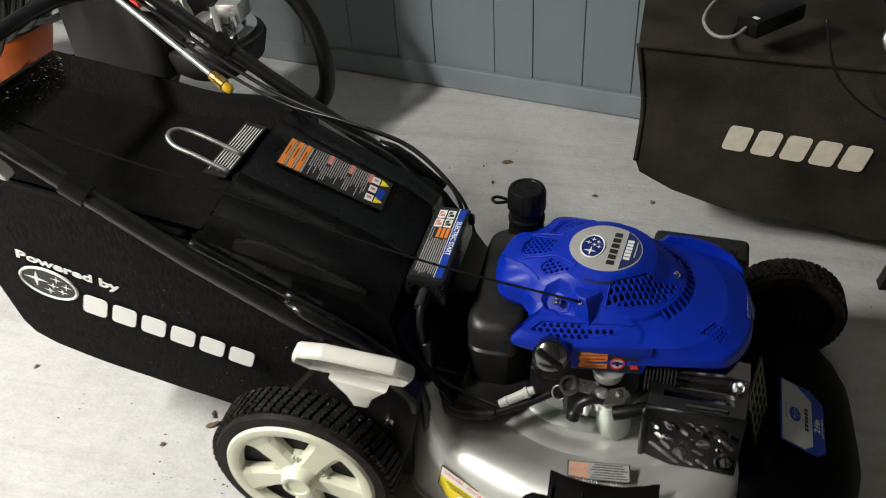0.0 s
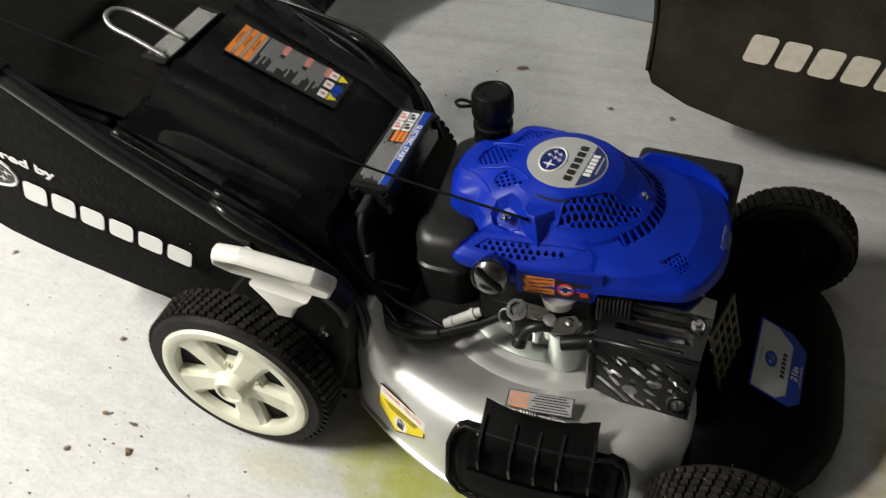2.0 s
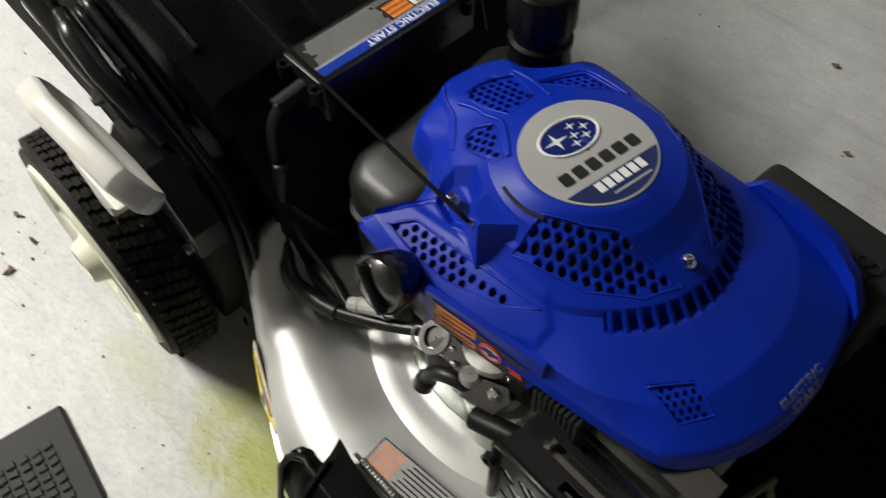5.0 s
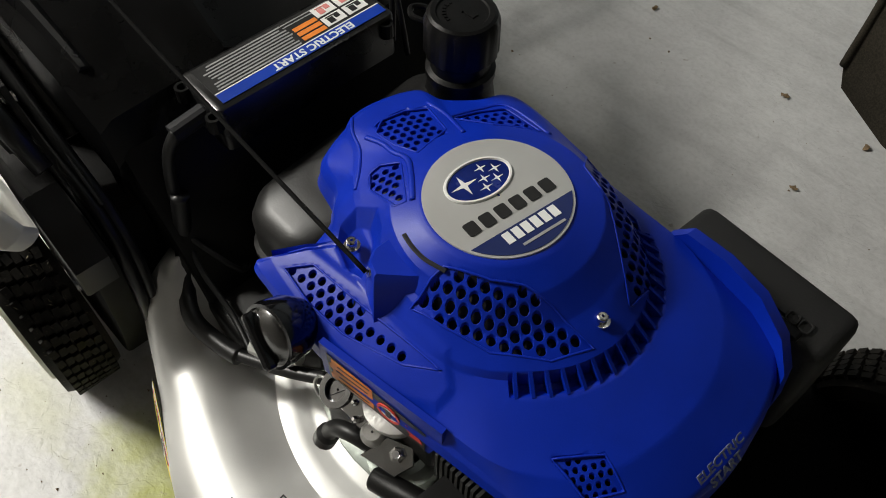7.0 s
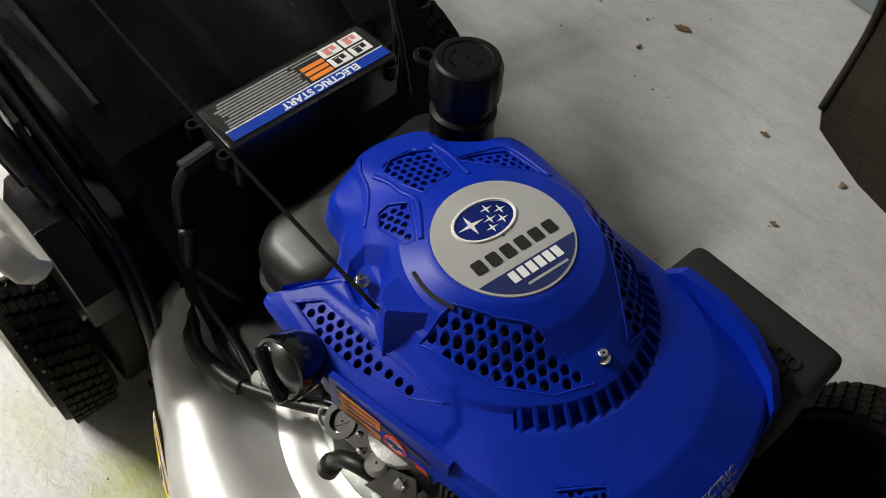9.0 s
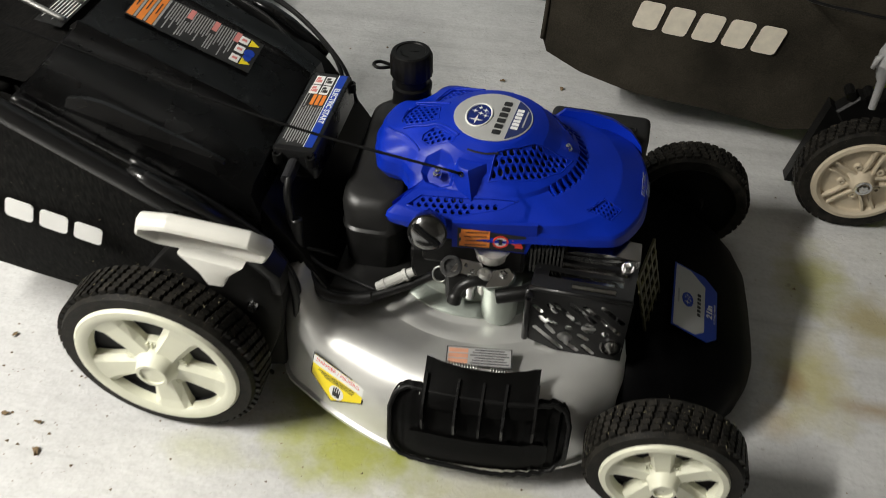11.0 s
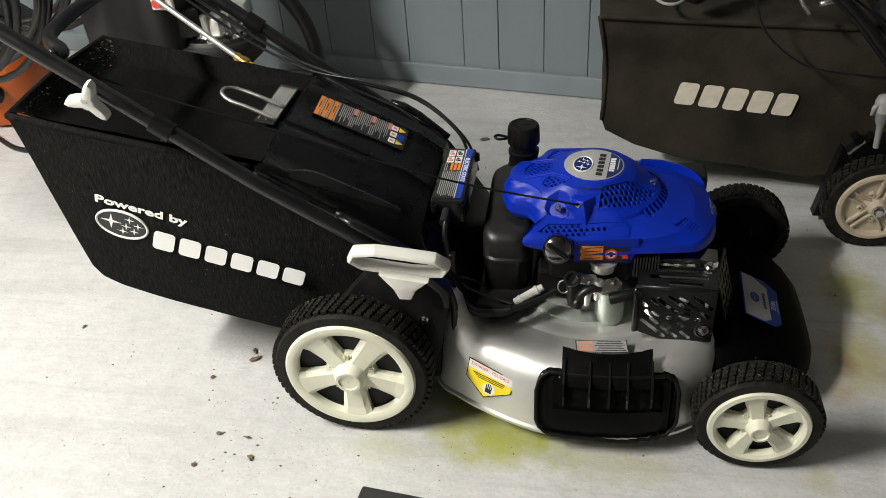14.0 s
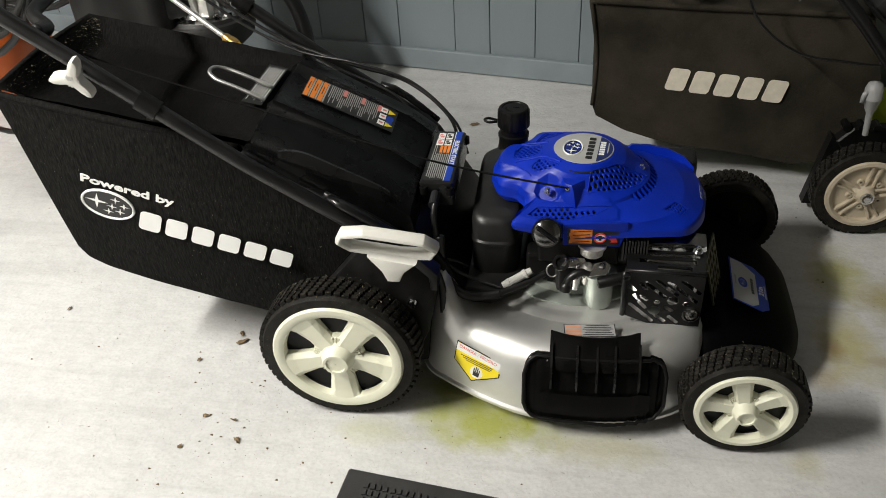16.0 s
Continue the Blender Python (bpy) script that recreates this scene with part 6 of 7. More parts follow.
for k in range(17):
    x = 0.362 + 0.150 * k / 16
    y0 = deck_y(x, 0.11)
    bow = 0.006 * (1 - (2 * k / 16 - 1) ** 2)
    rings.append([(x, y0 - 0.002, 0.148), (x, y0 + 0.004, 0.158), (x, y0 + 0.016, 0.169), (x, y0 + 0.036, 0.184 - bow * 0.3), (x, y0 + 0.047 - bow, 0.195 - bow)])
add_loft(bm, rings, False)
bmesh.ops.solidify(bm, geom=bm.faces[:], thickness=0.004)
part("flap_hinge", bm, BLACK, flap, smooth=True, auto=40)
for x, h in ((0.364, 0.004), (0.407, 0.0), (0.440, -0.003), (0.470, 0.0), (0.510, 0.004)):
    bm = bm_new()
    y = deck_y(x, 0.10)
    add_prism(bm, [(y - 0.004, 0.112), (y - 0.012, 0.114), (y - 0.013, 0.136), (y - 0.004, 0.157), (y + 0.030, 0.182 + h * 0.6), (y + 0.030, 0.172)], plane((x, 0, 0), (0, 1, 0), (0, 0, 1)), 0.0035)
    part("flap_rib", bm, BLACK if h else GLOSS, flap)
bm = bm_new()
hy = deck_y(0.44, 0.11) + 0.052
for x0, x1 in ((0.385, 0.430), (0.446, 0.490)):
    pts = [(x0 + (x1 - x0) * k / 96, hy + 0.004 * math.cos(k * 0.785), 0.176 + 0.004 * math.sin(k * 0.785)) for k in range(97)]
    add_tube(bm, pts, 0.0013, 5)
part("hinge_spring", bm, STEEL, flap, smooth=True)
bm = bm_new()
add_cyl(bm, (0.375, hy, 0.176), (0.50, hy, 0.176), 0.002, seg=8)
part("hinge_pin", bm, STEEL, flap)

# labels on the deck
DL = plane((0.232, deck_y(0.232, 0.115) - 0.002, 0.112), (0.085, deck_y(0.275, 0.115) - deck_y(0.19, 0.115), -0.012), (0.0, 0.24, 1))
bm = bm_new()
OUT = [(-0.041, 0.026), (-0.040, -0.011), (0.0, -0.039), (0.047, -0.008), (0.046, 0.021)]
add_prism(bm, [(x * 1.05, y * 1.08) for x, y in OUT], DL, 0.0006)
lab = part("danger_label", bm, BLACKINK, mower, "yellow and white danger label with a pictogram")
D1 = DL @ Matrix.Translation((0, 0, 0.0007))
bm = bm_new()
add_prism(bm, OUT, D1, 0.0004)
part("yellow_field", bm, YELLOWINK, lab)
D2 = D1 @ Matrix.Translation((0, 0, 0.0005))
bm = bm_new()
add_prism(bm, [(-0.041, 0.026), (-0.041, 0.010), (0.0465, 0.006), (0.046, 0.021)], D2, 0.0003)
part("white_field", bm, WHITEINK, lab)
add_text("danger_lettering", "DANGER / PELIGRO", D2 @ Matrix.Translation((0.002, 0.0175, 0.0005)) @ Matrix.Rotation(radians(-3), 4, "Z"), 0.0062, REDINK, lab, "red printed word", 0.0001)
bm = bm_new()
add_bars(bm, D2, [(0.002, 0.0035, 0.064, 0.0016), (0.004, 0.0, 0.058, 0.0016), (0.006, -0.0035, 0.05, 0.0014)], 0.0003)
part("small_print", bm, BLACKINK, lab)
bm = bm_new()
add_prism(bm, [(0.006 + 0.0125 * math.cos(a), -0.019 + 0.0125 * math.sin(a)) for a in np.linspace(0, 6.0, 18)], D2, 0.0003)
part("pictogram_disc", bm, WHITEINK, lab)
bm = bm_new()
add_bars(bm, D2 @ Matrix.Translation((0, 0, 0.0004)), [(0.006, -0.0225, 0.012, 0.009), (0.001, -0.0145, 0.002, 0.008), (0.0045, -0.0125, 0.002, 0.010), (0.008, -0.0130, 0.002, 0.009), (0.0115, -0.0155, 0.002, 0.007)], 0.0003)
part("pictogram_mark", bm, BLACKINK, lab)
bm = bm_new()
TL = plane((0.428, 0.087, 0.1785), (1, 0.10, 0), (-0.10, 1, 0.05))
add_bars(bm, TL, [(0, 0, 0.088, 0.03)], 0.0004)
lab = part("deck_label", bm, BLACKINK, mower, "faded grey and orange label on the deck")
bm = bm_new()
add_bars(bm, TL @ Matrix.Translation((0, 0, 0.0003)), [(0, 0, 0.085, 0.0275)], 0.0003)
part("grey_field", bm, GREYINK, lab)
bm = bm_new()
add_bars(bm, TL @ Matrix.Translation((0, 0, 0.0006)), [(-0.028, -0.0085 + 0.0085 * j, 0.026, 0.0065) for j in range(3)], 0.0003)
part("orange_panel", bm, mat("faded_orange_ink", (0.55, 0.27, 0.17), 0.5, 0, 0.15, 60, 0), lab)
bm = bm_new()
add_bars(bm, TL @ Matrix.Translation((0, 0, 0.0006)), [(0.014, -0.0105 + 0.0042 * j, 0.052 - 0.006 * (j % 3), 0.0016) for j in range(6)], 0.0003)
part("small_print", bm, BLACKINK, lab)
bm = bm_new()
add_lathe(bm, (0.114, 0.1015, 0.047), (-0.3, -1, 0), [(0, 0.005), (0.003, 0.005), (0.004, 0.001)], 12, False)
part("deck_rivet", bm, BLACK, mower)
settle(*COVER)
FAINTINK = mat("faint_blue_grey_ink", (0.16, 0.18, 0.25), 0.5, 0, 0.2, 60, 0)
add_text("cover_lettering", "ELECTRIC\nSTART", plane((0.609, 0.285, base_z(0.609, 0.285) + 0.0015), (0.02, 1, 0.0), (-0.75, 0.03, 0.66)), 0.0066, FAINTINK, cover, "faint printed words", 0.0003, bold=0.0002, stretch=1.2)

settle()
# ---- the second mower, with a brown-black bag ----
m2 = thing("electric_mower", "electric mower with faded black bag, tan wheels and lime body", "lawn mower")
bag2 = new("grass_bag")
bag2.parent = m2
bag2["label"] = "faded black cloth grass bag with cream printed blocks"
settle(0.020, 0.068, -0.042)
FY = 0.80
front2 = [(0.392, 0.512), (0.60, 0.500), (0.80, 0.490), (1.00, 0.478), (1.06, 0.30), (1.02, 0.12), (0.90, 0.100), (0.75, 0.128), (0.60, 0.150), (0.49, 0.184), (0.418, 0.222), (0.408, 0.25), (0.412, 0.38)]
bm = bm_new()
rings = []
for y, sc in ((FY + 0.010, 0.975), (FY, 0.992), (FY + 0.004, 1.0), (FY + 0.10, 1.0), (FY + 0.25, 0.995), (FY + 0.40, 0.985), (FY + 0.43, 0.95)):
    rings.append([(0.7 + (x - 0.7) * sc, y + 0.012 * noise.noise(Vector((x * 5, z * 5, y))), 0.3 + (z - 0.3) * sc + 0.05 * max(0, y - FY - 0.02)) for x, z in front2])
add_loft(bm, rings)
part("bag_body", bm, BROWN, bag2, smooth=True, auto=40)
dense = []
for (x1, z1), (x2, z2) in zip(front2, front2[1:] + front2[:1]):
    for k in range(5):
        dense.append((x1 + (x2 - x1) * k / 5, z1 + (z2 - z1) * k / 5))
def face2(x, z):
    u, v = (x - 0.72) / 0.33, (z - 0.31) / 0.2
    return FY - 0.002 - 0.014 * max(0, 1 - u * u) * max(0, 1 - v * v) + 0.004 * noise.noise(Vector((x * 6, z * 6, 4)))
bm = bm_new()
rings = []
for j in range(9):
    f = 1 - j / 8 * 0.98
    rings.append([(0.71 + (x - 0.71) * f, face2(0.71 + (x - 0.71) * f, 0.31 + (z - 0.31) * f), 0.31 + (z - 0.31) * f) for x, z in dense])
add_loft(bm, rings, True, False, True)
part("front_panel", bm, BROWN, bag2, smooth=True)
bm = bm_new()
add_tube(bm, spline([(0.392, FY - 0.002, 0.510), (0.60, FY - 0.006, 0.498), (0.80, FY - 0.006, 0.488), (1.0, FY - 0.002, 0.476)], 8), 0.0075, 8)
add_tube(bm, spline([(0.392, FY - 0.002, 0.510), (0.412, FY - 0.004, 0.38), (0.408, FY - 0.003, 0.25)], 8), 0.005, 8)
part("hem", bm, BROWN, bag2, smooth=True)
for k in range(5):
    x = 0.712 + 0.0556 * (k - 2)
    z = 0.3135 - 0.115 * (x - 0.712)
    block_word(plane((x, min(face2(x + a, z + b) for a in (-0.024, 0, 0.024) for b in (-0.028, 0, 0.028)) - 0.0008, z), (1, 0, -0.115), (0.13, 0, 1)), 1, 0.0456, 0.056, 0.0, CREAMINK, bag2, "cream_bar", 0.12, 0.0008)

settle()
wheel("rear_wheel", 1.028, 0.655, 0.110, 0.05, 0.083, -1, (40, 4), m2, True)
bm = bm_new()
add_prism(bm, [(1.10, 0.05), (1.55, 0.05), (1.55, 0.16), (1.35, 0.18), (1.21, 0.172), (1.14, 0.14)], plane((0, 1.10, 0), (1, 0, 0), (0, 0, 1)), 0.36, 0.02, 3)
part("lime_body", bm, LIME, m2, "lime green plastic mower body", smooth=True, auto=40)
bm = bm_new()
add_prism(bm, [(0.93, 0.02), (0.95, 0.02), (1.0, 0.17), (0.96, 0.20)], plane((0, 0.78, 0), (1, 0, 0), (0, 0, 1)), 0.03)
part("rear_flap", bm, BLACK, m2)
bm = bm_new()
add_prism(bm, [(0.97, 0.19), (1.0, 0.225), (1.13, 0.225), (1.16, 0.19), (1.14, 0.14), (1.0, 0.15)], plane((0, 0.775, 0), (1, 0, 0), (0, 0, 1)), 0.03, 0.004, 1)
for k in range(5):
    add_cyl(bm, (0.985 + 0.032 * k, 0.745, 0.225), (0.985 + 0.032 * k, 0.775, 0.225), 0.009, seg=10)
part("height_rack", bm, BLACK, m2)
bm = bm_new()
add_lathe(bm, (1.010, 0.705, 0.232), (-0.06, 0.02, 1), [(0, 0.006), (0.052, 0.007), (0.060, 0.011), (0.085, 0.0175), (0.086, 0.0185), (0.089, 0.0185), (0.090, 0.018), (0.108, 0.0185), (0.120, 0.014), (0.125, 0.001)], 24, False)
lv = part("height_lever", bm, GREYP, m2, "grey plastic lever with rounded grip", smooth=True, auto=50)
bm = bm_new()
add_tube(bm, [(0.992, 0.700, 0.338), (0.984, 0.699, 0.330), (0.981, 0.698, 0.312)], [0.004, 0.0055, 0.0035], 8)
part("trigger", bm, GREYP, lv, smooth=True)
# handle and cables of the second mower
bm = bm_new()
add_tube(bm, spline([(1.14, 0.77, 0.24), (1.05, 0.765, 0.36), (0.93, 0.765, 0.50), (0.82, 0.77, 0.60), (0.70, 0.78, 0.72)], 6), 0.014, 12)
part("handle_tube", bm, BLACKPAINT, m2, smooth=True)
bm = bm_new()
add_tube(bm, spline([(1.20, 1.15, 0.26), (1.10, 1.15, 0.40), (0.95, 1.15, 0.56), (0.80, 1.15, 0.72)], 6), 0.014, 12)
part("handle_tube", bm, BLACKPAINT, m2, smooth=True)
bm = bm_new()
add_tube(bm, spline([(0.86, 0.80, 0.515), (0.98, 0.83, 0.53), (1.10, 0.86, 0.52)], 5), 0.006, 8)
add_tube(bm, spline([(0.84, 0.785, 0.50), (0.82, 0.80, 0.54), (0.90, 0.86, 0.57), (1.04, 0.90, 0.56)], 5), 0.005, 8)
part("wire_frame", bm, STEEL, m2, smooth=True)
for pts in ([(0.72, 0.80, 0.56), (0.76, 0.785, 0.46), (0.85, 0.775, 0.39), (0.96, 0.77, 0.37), (1.05, 0.77, 0.36)], [(0.80, 0.85, 0.60), (0.92, 0.80, 0.53), (1.02, 0.78, 0.45), (1.10, 0.775, 0.33)], [(0.9, 0.9, 0.62), (1.0, 0.84, 0.56), (1.08, 0.8, 0.46)], [(0.95, 0.95, 0.60), (1.08, 0.9, 0.56), (1.2, 0.85, 0.42)]):
    cable(pts, 0.0028, CABLE, m2)
bm = bm_new()
add_box(bm, (1.05, 0.85, 0.47), (0.10, 0.10, 0.08), Matrix.Rotation(radians(35), 4, "Y"), 0.015, 2)
add_box(bm, (1.22, 0.92, 0.40), (0.22, 0.26, 0.10), Matrix.Rotation(radians(18), 4, "Y"), 0.02, 2)
part("switch_housing", bm, DARKGREY, m2, smooth=True, auto=40)
bm = bm_new()
add_tube(bm, spline([(1.16, 0.80, 0.44), (1.155, 0.79, 0.39), (1.165, 0.78, 0.34)], 5), 0.006, 8)
part("orange_cable", bm, ORANGEP, m2, smooth=True)

# charger lying on the second bag
ch = thing("power_adapter", "black charger brick with grey cable on the bag", "charger")
CM = Matrix.Translation((0.642, 0.885, 0.524)) @ Matrix.Rotation(radians(44), 4, "Z") @ Matrix.Rotation(radians(-3), 4, "Y")
bm = bm_new()
add_box(bm, CM.translation, (0.125, 0.05, 0.032), CM.to_3x3().to_4x4(), 0.005, 2)
b_ = part("brick", bm, BLACK, ch, smooth=True, auto=40)
bm = bm_new()
add_box(bm, CM @ Vector((-0.048, -0.008, 0.0165)), (0.008, 0.012, 0.001), CM.to_3x3().to_4x4())
part("indicator", bm, WHITEINK, b_)
cable([CM @ Vector((-0.06, 0, 0)), (0.578, 0.815, 0.516), (0.553, 0.812, 0.514), (0.533, 0.835, 0.515), (0.525, 0.885, 0.518), (0.545, 0.955, 0.522), (0.585, 1.02, 0.525)], 0.0035, CHARGERCABLE, ch)

# ---- pressure washer behind the bag ----
pw = thing("pressure_washer", "petrol pressure washer with grey cowl and bright engine", "pressure washer")
# the cowl's unseen upper part is added to throw shade on wall and floor
bm = bm_new()
add_box(bm, (-0.74, 0.97, 0.66), (0.27, 0.26, 0.70), Matrix.Rotation(radians(-8), 4, "Z"), 0.05, 4)
part("cowl", bm, DARKGREY, pw, "dark grey plastic engine cowl", smooth=True, auto=50)
bm = bm_new()
add_lathe(bm, (-0.57, 0.98, 0.305), (0, 0, 1), [(0, 0.08), (0.03, 0.115), (0.075, 0.128), (0.085, 0.124), (0.085, 0.001)], 40, False)
part("engine_pan", bm, DARKGREY, pw, smooth=True, auto=40)
bm = bm_new()
add_lathe(bm, (-0.57, 0.98, 0.390), (0, 0, 1), [(0, 0.108), (0.012, 0.110), (0.014, 0.085), (0.03, 0.075), (0.03, 0.001)], 40, False)
part("engine_rim", bm, CHROME, pw, "bright rim of the engine", smooth=True, auto=35)
for (x, y, z), s in (((-0.62, 0.90, 0.41), (0.08, 0.05, 0.07)), ((-0.54, 0.92, 0.40), (0.06, 0.05, 0.05)), ((-0.51, 1.0, 0.41), (0.08, 0.06, 0.05)), ((-0.59, 1.0, 0.44), (0.10, 0.08, 0.08))):
    bm = bm_new()
    add_box(bm, (x, y, z + 0.035), s, Matrix.Rotation(x * 9, 4, "Z"), 0.01, 2)
    part("engine_casting", bm, ALU if z < 0.42 and x > -0.6 else DARKALU, pw, smooth=True, auto=35)
for k in range(9):
    a = k * 0.7
    bm = bm_new()
    add_cyl(bm, (-0.57 + 0.075 * math.cos(a), 0.96 + 0.065 * math.sin(a), 0.41), (-0.57 + 0.08 * math.cos(a), 0.95 + 0.07 * math.sin(a), 0.45 + 0.02 * (k % 3)), 0.010, 0.008, 8)
    part("engine_stud", bm, ALU if k % 2 else CHROME, pw, smooth=True, auto=35)
bm = bm_new()
add_box(bm, (-0.618, 0.825, 0.532), (0.055, 0.012, 0.05), None, 0.003, 1)
sw = part("switch_plate", bm, WHITE, pw)
bm = bm_new()
add_cyl(bm, (-0.621, 0.818, 0.532), (-0.621, 0.797, 0.530), 0.014, 0.011, 14)
part("switch_knob", bm, REDINK, sw, "red plastic switch knob")
bm = bm_new()
add_tube(bm, spline([(-0.80, 0.72, 0.20), (-0.60, 0.74, 0.17), (-0.42, 0.78, 0.15), (-0.36, 0.86, 0.13), (-0.38, 0.98, 0.12)], 8), 0.042, 16)
part("pump_tube", bm, DARKGREY, pw, "thick grey plastic tube", smooth=True)
bm = bm_new()
add_box(bm, (-0.62, 0.92, 0.155), (0.50, 0.34, 0.05), None, 0.02, 2)
part("base_plate", bm, BLACK, pw)
for x, y in ((-0.84, 0.78), (-0.84, 1.06), (-0.40, 0.80), (-0.40, 1.06)):
    bm = bm_new()
    add_cyl(bm, (x, y, 0.0), (x, y, 0.14), 0.02, 0.025, 12)
    part("foot", bm, BLACK, pw)
bm = bm_new()
add_tube(bm, spline([(-0.86, 0.70, 0.42), (-0.76, 0.70, 0.33), (-0.72, 0.72, 0.24)], 6), 0.03, 10)
part("orange_frame", bm, ORANGEP, pw, "orange plastic frame tube", smooth=True)
bm = bm_new()
add_tube(bm, spline([(-0.56, 1.14, 0.52), (-0.47, 1.15, 0.46), (-0.40, 1.15, 0.37), (-0.372, 1.15, 0.27), (-0.376, 1.15, 0.176), (-0.41, 1.14, 0.12), (-0.48, 1.10, 0.06)], 8), 0.021, 12)
part("suction_hose", bm, CABLE, pw, "thick black rubber hose", smooth=True)
# spray wand
wand = thing("spray_wand", "steel spray wand with brass and yellow nozzle", "spray wand")
wa, wb = Vector((-0.66, 0.70, 0.66)), Vector((-0.362, 0.615, 0.478))
wdir = (wb - wa).normalized()
bm = bm_new()
add_cyl(bm, wa - wdir * 0.35, wb, 0.0062, seg=12)
part("lance", bm, STEEL, wand, smooth=True, auto=40)
bm = bm_new()
add_lathe(bm, wb - wdir * 0.006, wdir, [(0, 0.007), (0.004, 0.010), (0.016, 0.010), (0.018, 0.012), (0.034, 0.012), (0.036, 0.009)], 16, False)
part("collar", bm, BRASS, wand, smooth=True, auto=40)
bm = bm_new()
add_lathe(bm, wb + wdir * 0.029, wdir, [(0, 0.0095), (0.012, 0.0095), (0.018, 0.006), (0.018, 0.001)], 14, False)
part("nozzle", bm, YELLOWP, wand, smooth=True, auto=40)

# coiled hoses and the orange tub beside the bag
vac = thing("shop_vacuum", "orange wet and dry vacuum with black lid under hanging hoses", "vacuum cleaner", (-1.475, 1.25, 0))
bm = bm_new()
add_lathe(bm, (0, 0, 0.012), (0, 0, 1), [(0, 0.001), (0, 0.105), (0.012, 0.115), (0.05, 0.125), (0.18, 0.172), (0.225, 0.184), (0.24, 0.184), (0.24, 0.001)], 40, False)
part("drum", bm, ORANGEP, vac, smooth=True, auto=40)
bm = bm_new()
add_lathe(bm, (0, 0, 0.252), (0, 0, 1), [(0, 0.188), (0.02, 0.19), (0.035, 0.18), (0.08, 0.14), (0.12, 0.10), (0.125, 0.001)], 40, False)
part("lid", bm, DARKGREY, vac, "dark grey plastic lid", smooth=True, auto=40)
bm = bm_new()
add_lathe(bm, (0.06, -0.145, 0.145), (0.35, -1, -0.1), [(0, 0.034), (0.012, 0.034), (0.02, 0.028), (0.022, 0.001)], 24, False)
part("port", bm, BLACK, vac, "black plastic hose port", smooth=True, auto=40)
for k in range(4):
    a = math.tau * (k + 0.5) / 4
    bm = bm_new()
    add_cyl(bm, (0.09 * math.cos(a), 0.09 * math.sin(a), 0), (0.09 * math.cos(a), 0.09 * math.sin(a), 0.02), 0.016, 0.018, 10)
    part("foot", bm, BLACK, vac)
coil = thing("hose_coil", "coils of grey-black hose hanging together", "hose")
rnd = random.Random(21)
for k in range(15):
    cx, cy, cz = -1.06 + 0.02 * (k % 4) + rnd.uniform(-0.02, 0.02), 0.48 + 0.032 * k, 0.69
    rx, rz = 0.20 + rnd.uniform(-0.03, 0.03), 0.24 + rnd.uniform(-0.03, 0.05)
    bm = bm_new()
    pts = [(cx + rx * math.cos(a), cy + 0.04 * math.sin(a + k), cz + rz * math.sin(a)) for a in np.linspace(0, math.tau, 33)[:-1]]
    add_tube(bm, pts, 0.0085, 8, True)
    part("loop", bm, GREYCABLE if k % 3 else CABLE, coil, smooth=True)
# added loops that darken the far floor, in place of dark clutter
low = thing("floor_hose", "coils of black hose added to darken the floor", "hose")
for k in range(9):
    rr = 0.15 + 0.016 * (k % 4) + rnd.uniform(-0.01, 0.01)
    cx, cy = -1.02 + rnd.uniform(-0.02, 0.02), 1.12 + rnd.uniform(-0.02, 0.02)
    bm = bm_new()
    add_tube(bm, [(cx + rr * math.cos(a), cy + rr * 0.8 * math.sin(a), 0.013 + 0.022 * k + 0.006 * math.sin(2 * a + k)) for a in np.linspace(0, math.tau, 33)[:-1]], 0.0125, 8, True)
    part("loop", bm, CABLE if k % 2 else GREYCABLE, low, smooth=True)
fl = thing("floor_cable", "black cable lying on the floor", "cable")
cable([(-1.50, 1.12, 0.008), (-1.43, 1.07, 0.008), (-1.334, 1.011, 0.008), (-1.25, 1.0, 0.008), (-1.15, 1.03, 0.008), (-1.05, 1.10, 0.008)], 0.008, CABLE, fl)

# ---- rubber mat ----
mm = thing("rubber_mat", "black ribbed rubber mat on the floor", "mat", (0.029, -0.112, 0), -7.0)
bm = bm_new()
add_box(bm, (0.30, -0.23, 0.004), (0.60, 0.46, 0.008), None, 0.003, 1)
part("base", bm, RUBBERMAT, mm)
bm = bm_new()
rnd = random.Random(5)
for i in range(46):
    for j in range(30):
        x, y = 0.042 + 0.0115 * i, -0.030 - 0.0138 * j
        add_box(bm, (x + rnd.uniform(-0.001, 0.001), y, 0.0085), (0.0075, 0.0098, 0.005), Matrix.Rotation(rnd.uniform(-0.2, 0.2), 4, "Z"))
o = part("rib", bm, RUBBERMAT, mm)
o["kind"] = "stuff"

# ---- litter ----
rnd = random.Random(12)
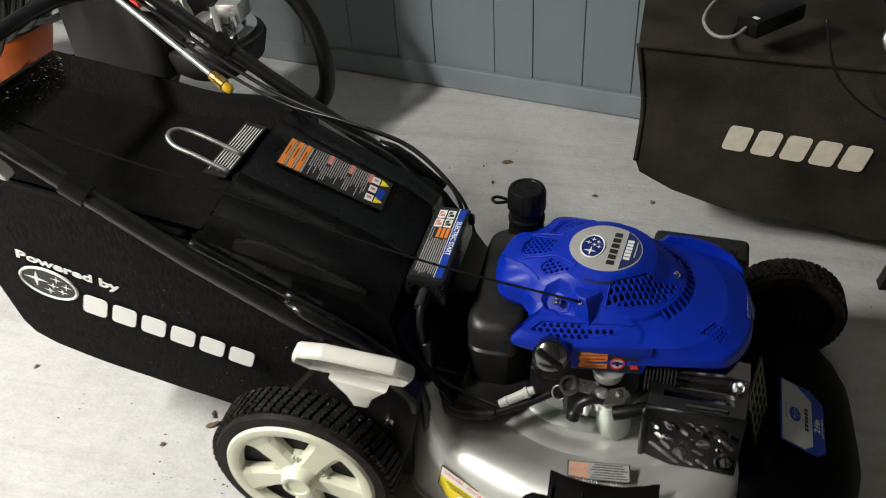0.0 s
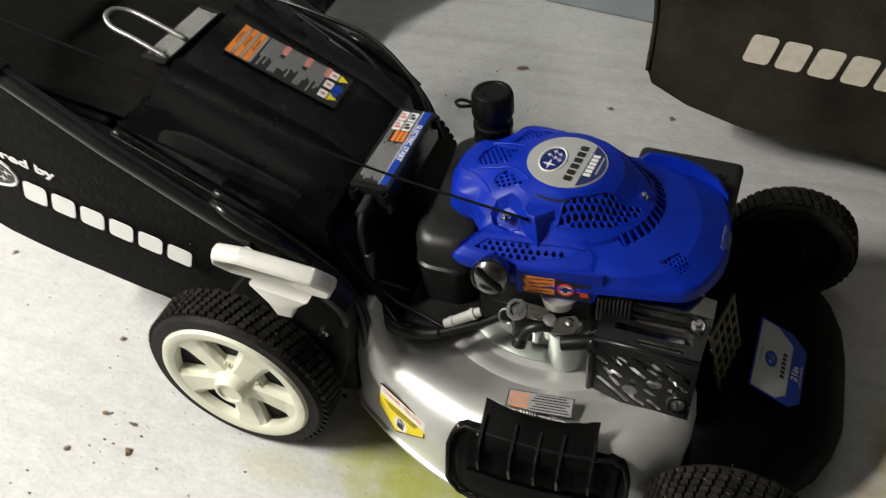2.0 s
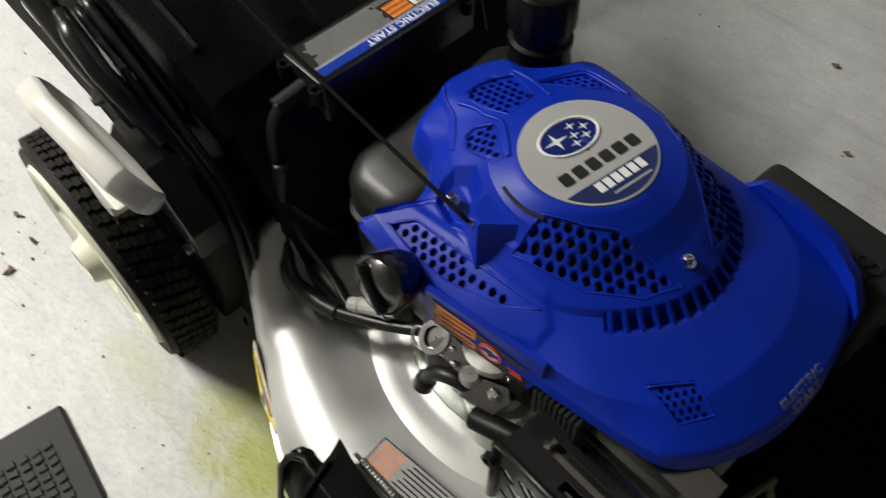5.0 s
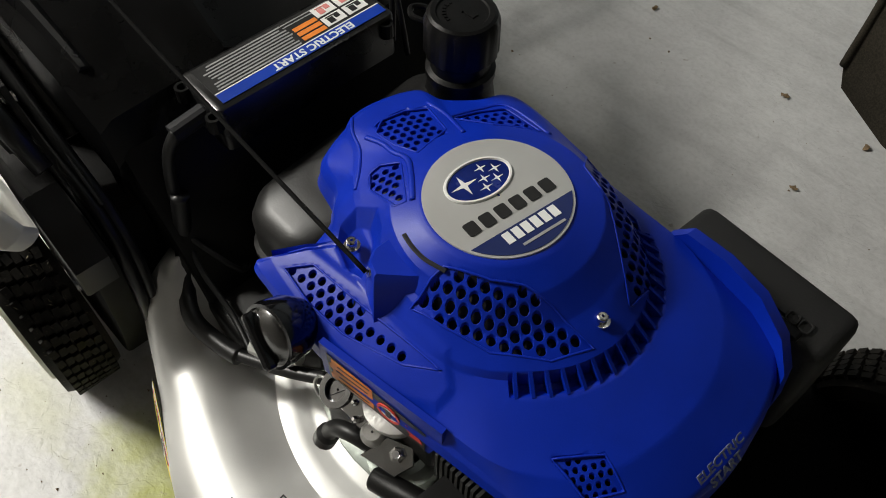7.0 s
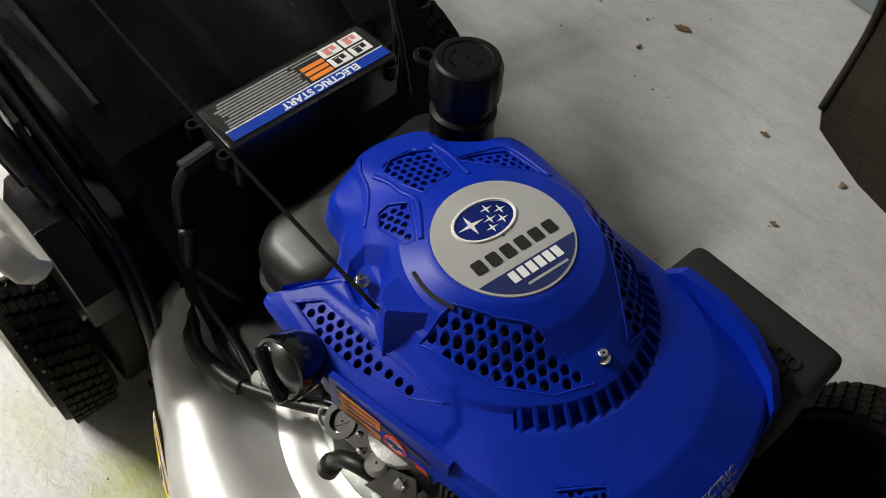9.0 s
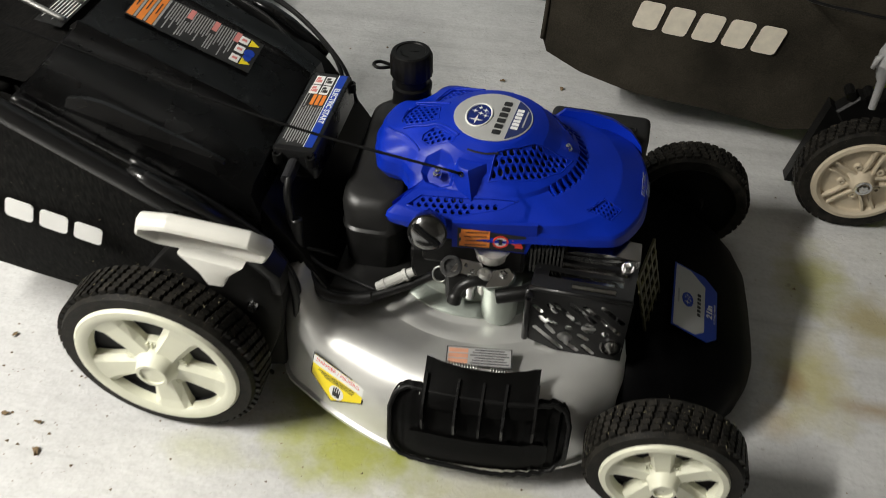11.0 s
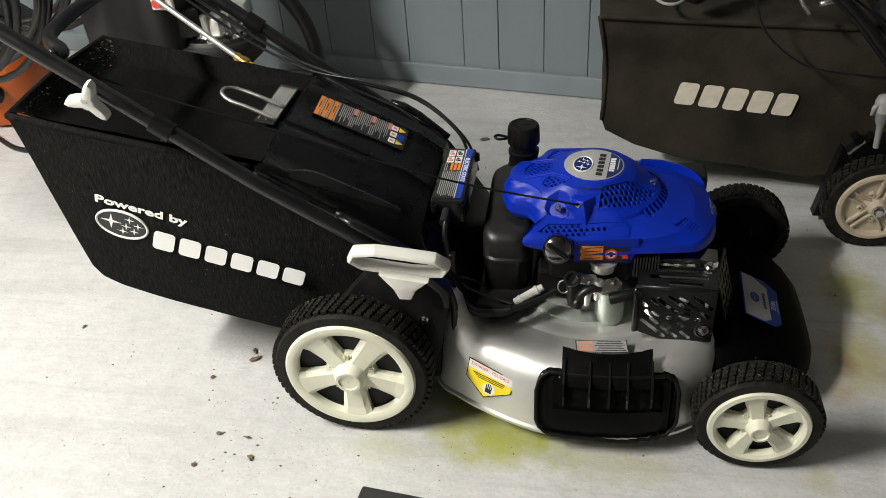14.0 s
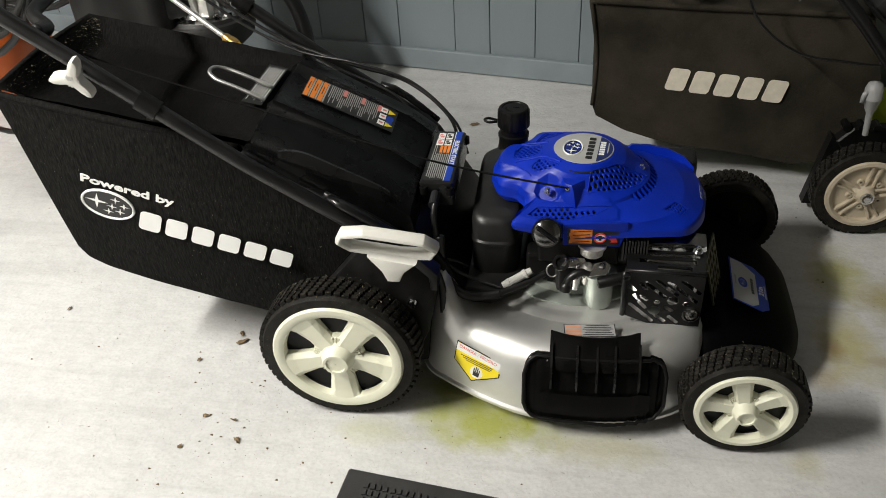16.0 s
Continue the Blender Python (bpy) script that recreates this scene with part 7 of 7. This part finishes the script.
for x, y, s, h in ((-0.268, 0.180, 0.012, 0.7), (-0.278, 0.204, 0.008, 2.0), (0.103, 1.127, 0.013, 0.3), (-0.339, 0.121, 0.006, 1.1), (-0.213, -0.025, 0.006, 0.1), (-0.192, -0.07, 0.008, 2.2), (0.084, 1.028, 0.006, 1.5), (0.341, 1.011, 0.006, 0.4), (-0.27, -0.021, 0.005, 0.5), (-0.291, -0.095, 0.006, 0.9), (0.475, 1.007, 0.007, 1.9), (0.446, 0.867, 0.005, 0.2), (-0.693, 0.248, 0.006, 1.3)):
    bm = bm_new()
    n = 9
    vs = []
    for k in range(n):
        a = math.tau * k / n
        rr = s * (0.55 + 0.6 * rnd.random())
        vs.append((x + rr * math.cos(a) * 1.3, y + rr * math.sin(a) * 0.7, 0.0015 + 0.005 * rnd.random()))
    v = [bm.verts.new(p) for p in vs]
    c = bm.verts.new((x, y, 0.005))
    for k in range(n):
        bm.faces.new((v[k], v[(k + 1) % n], c))
    bmesh.ops.rotate(bm, cent=(x, y, 0), matrix=Matrix.Rotation(h, 3, "Z"), verts=bm.verts[:])
    bmesh.ops.solidify(bm, geom=bm.faces[:], thickness=0.0006)
    tagged(part("dry_leaf", bm, LEAF), "crumpled brown leaf fragment on the floor", "leaf", "leaf litter")
verts, faces = [], []
for k in range(900):
    x, y = rnd.uniform(-0.75, 1.1), rnd.uniform(-0.25, 1.4)
    if rnd.random() < 0.5:
        x, y = rnd.gauss(-0.1, 0.25), rnd.gauss(-0.02, 0.12)
    s = 0.0007 + 0.0036 * rnd.random() ** 6
    a = rnd.random() * 6.28
    i = len(verts)
    for q in (0, 2.1, 4.2):
        verts.append((x + s * math.cos(a + q), y + 0.7 * s * math.sin(a + q), 0.0004))
    verts.append((x, y, 0.0006 + s * 0.8))
    faces += [(i, i + 1, i + 3), (i + 1, i + 2, i + 3), (i + 2, i, i + 3)]
me = bpy.data.meshes.new("crumbs")
me.from_pydata(verts, [], faces)
me.materials.append(LEAF)
tagged(new("crumbs", me), "scattered crumbs of dirt and dry grass on the floor", "litter", kind="stuff")
verts, faces = [], []


def flake(x, y, z, up, ln):
    """A tiny bent blade of dry grass; up: the way it faces."""
    a = rnd.random() * 6.28
    p, q = frame_of(up)
    d = (p * math.cos(a) + q * math.sin(a)) * ln
    s = (q * math.cos(a) - p * math.sin(a)) * ln * 0.25
    c, n_ = Vector((x, y, z)), Vector(up).normalized()
    i = len(verts)
    verts.extend([c - d, c + d, c + s + n_ * ln * 0.4])
    faces.append((i, i + 1, i + 2))


for k in range(1400):
    t, u = rnd.random() ** 2.2, 1 - rnd.random() ** 1.8
    if k % 4 == 0:
        t, u = min(0.98, abs(rnd.gauss(0.06, 0.07))), min(0.97, 1 - abs(rnd.gauss(0.08, 0.10)))
    flake(-0.552 + 0.40 * t, Y0 + UPPER[1] + 0.004 + (Y1 - Y0 - 0.008) * u, top_z(t, u) + 0.001 + UPPER[2], (0, 0, 1), 0.0007 + 0.0024 * rnd.random() ** 2)
for k in range(260):
    x, z = rnd.uniform(-0.52, 0.0), rnd.uniform(0.18, 0.55)
    if inside_side(x, z) and z < 0.47 - 0.2 * (x + 0.5):
        flake(x, side_y(x, z) + UPPER[1] - 0.003, z + UPPER[2], (0, -1, 0), 0.0006 + 0.0018 * rnd.random() ** 2)
for wx, wy, wr, wd, n_ in ((0.684, -0.006, 0.104, 0.058, 150), (-0.005, 0.012, 0.144, 0.060, 90)):
    for k in range(n_):
        a = rnd.gauss(0.2, 0.7)
        up = (math.sin(a), 0, math.cos(a))
        flake(wx + wr * up[0], wy + wd * rnd.random(), wr + wr * up[2], up, 0.0008 + 0.0022 * rnd.random() ** 2)
me = bpy.data.meshes.new("clippings")
me.from_pydata(verts, [], faces)
me.materials.append(GRASSY)
tagged(new("grass_clippings", me), "dry grass clippings scattered over bag and tyres", "clippings", kind="stuff")
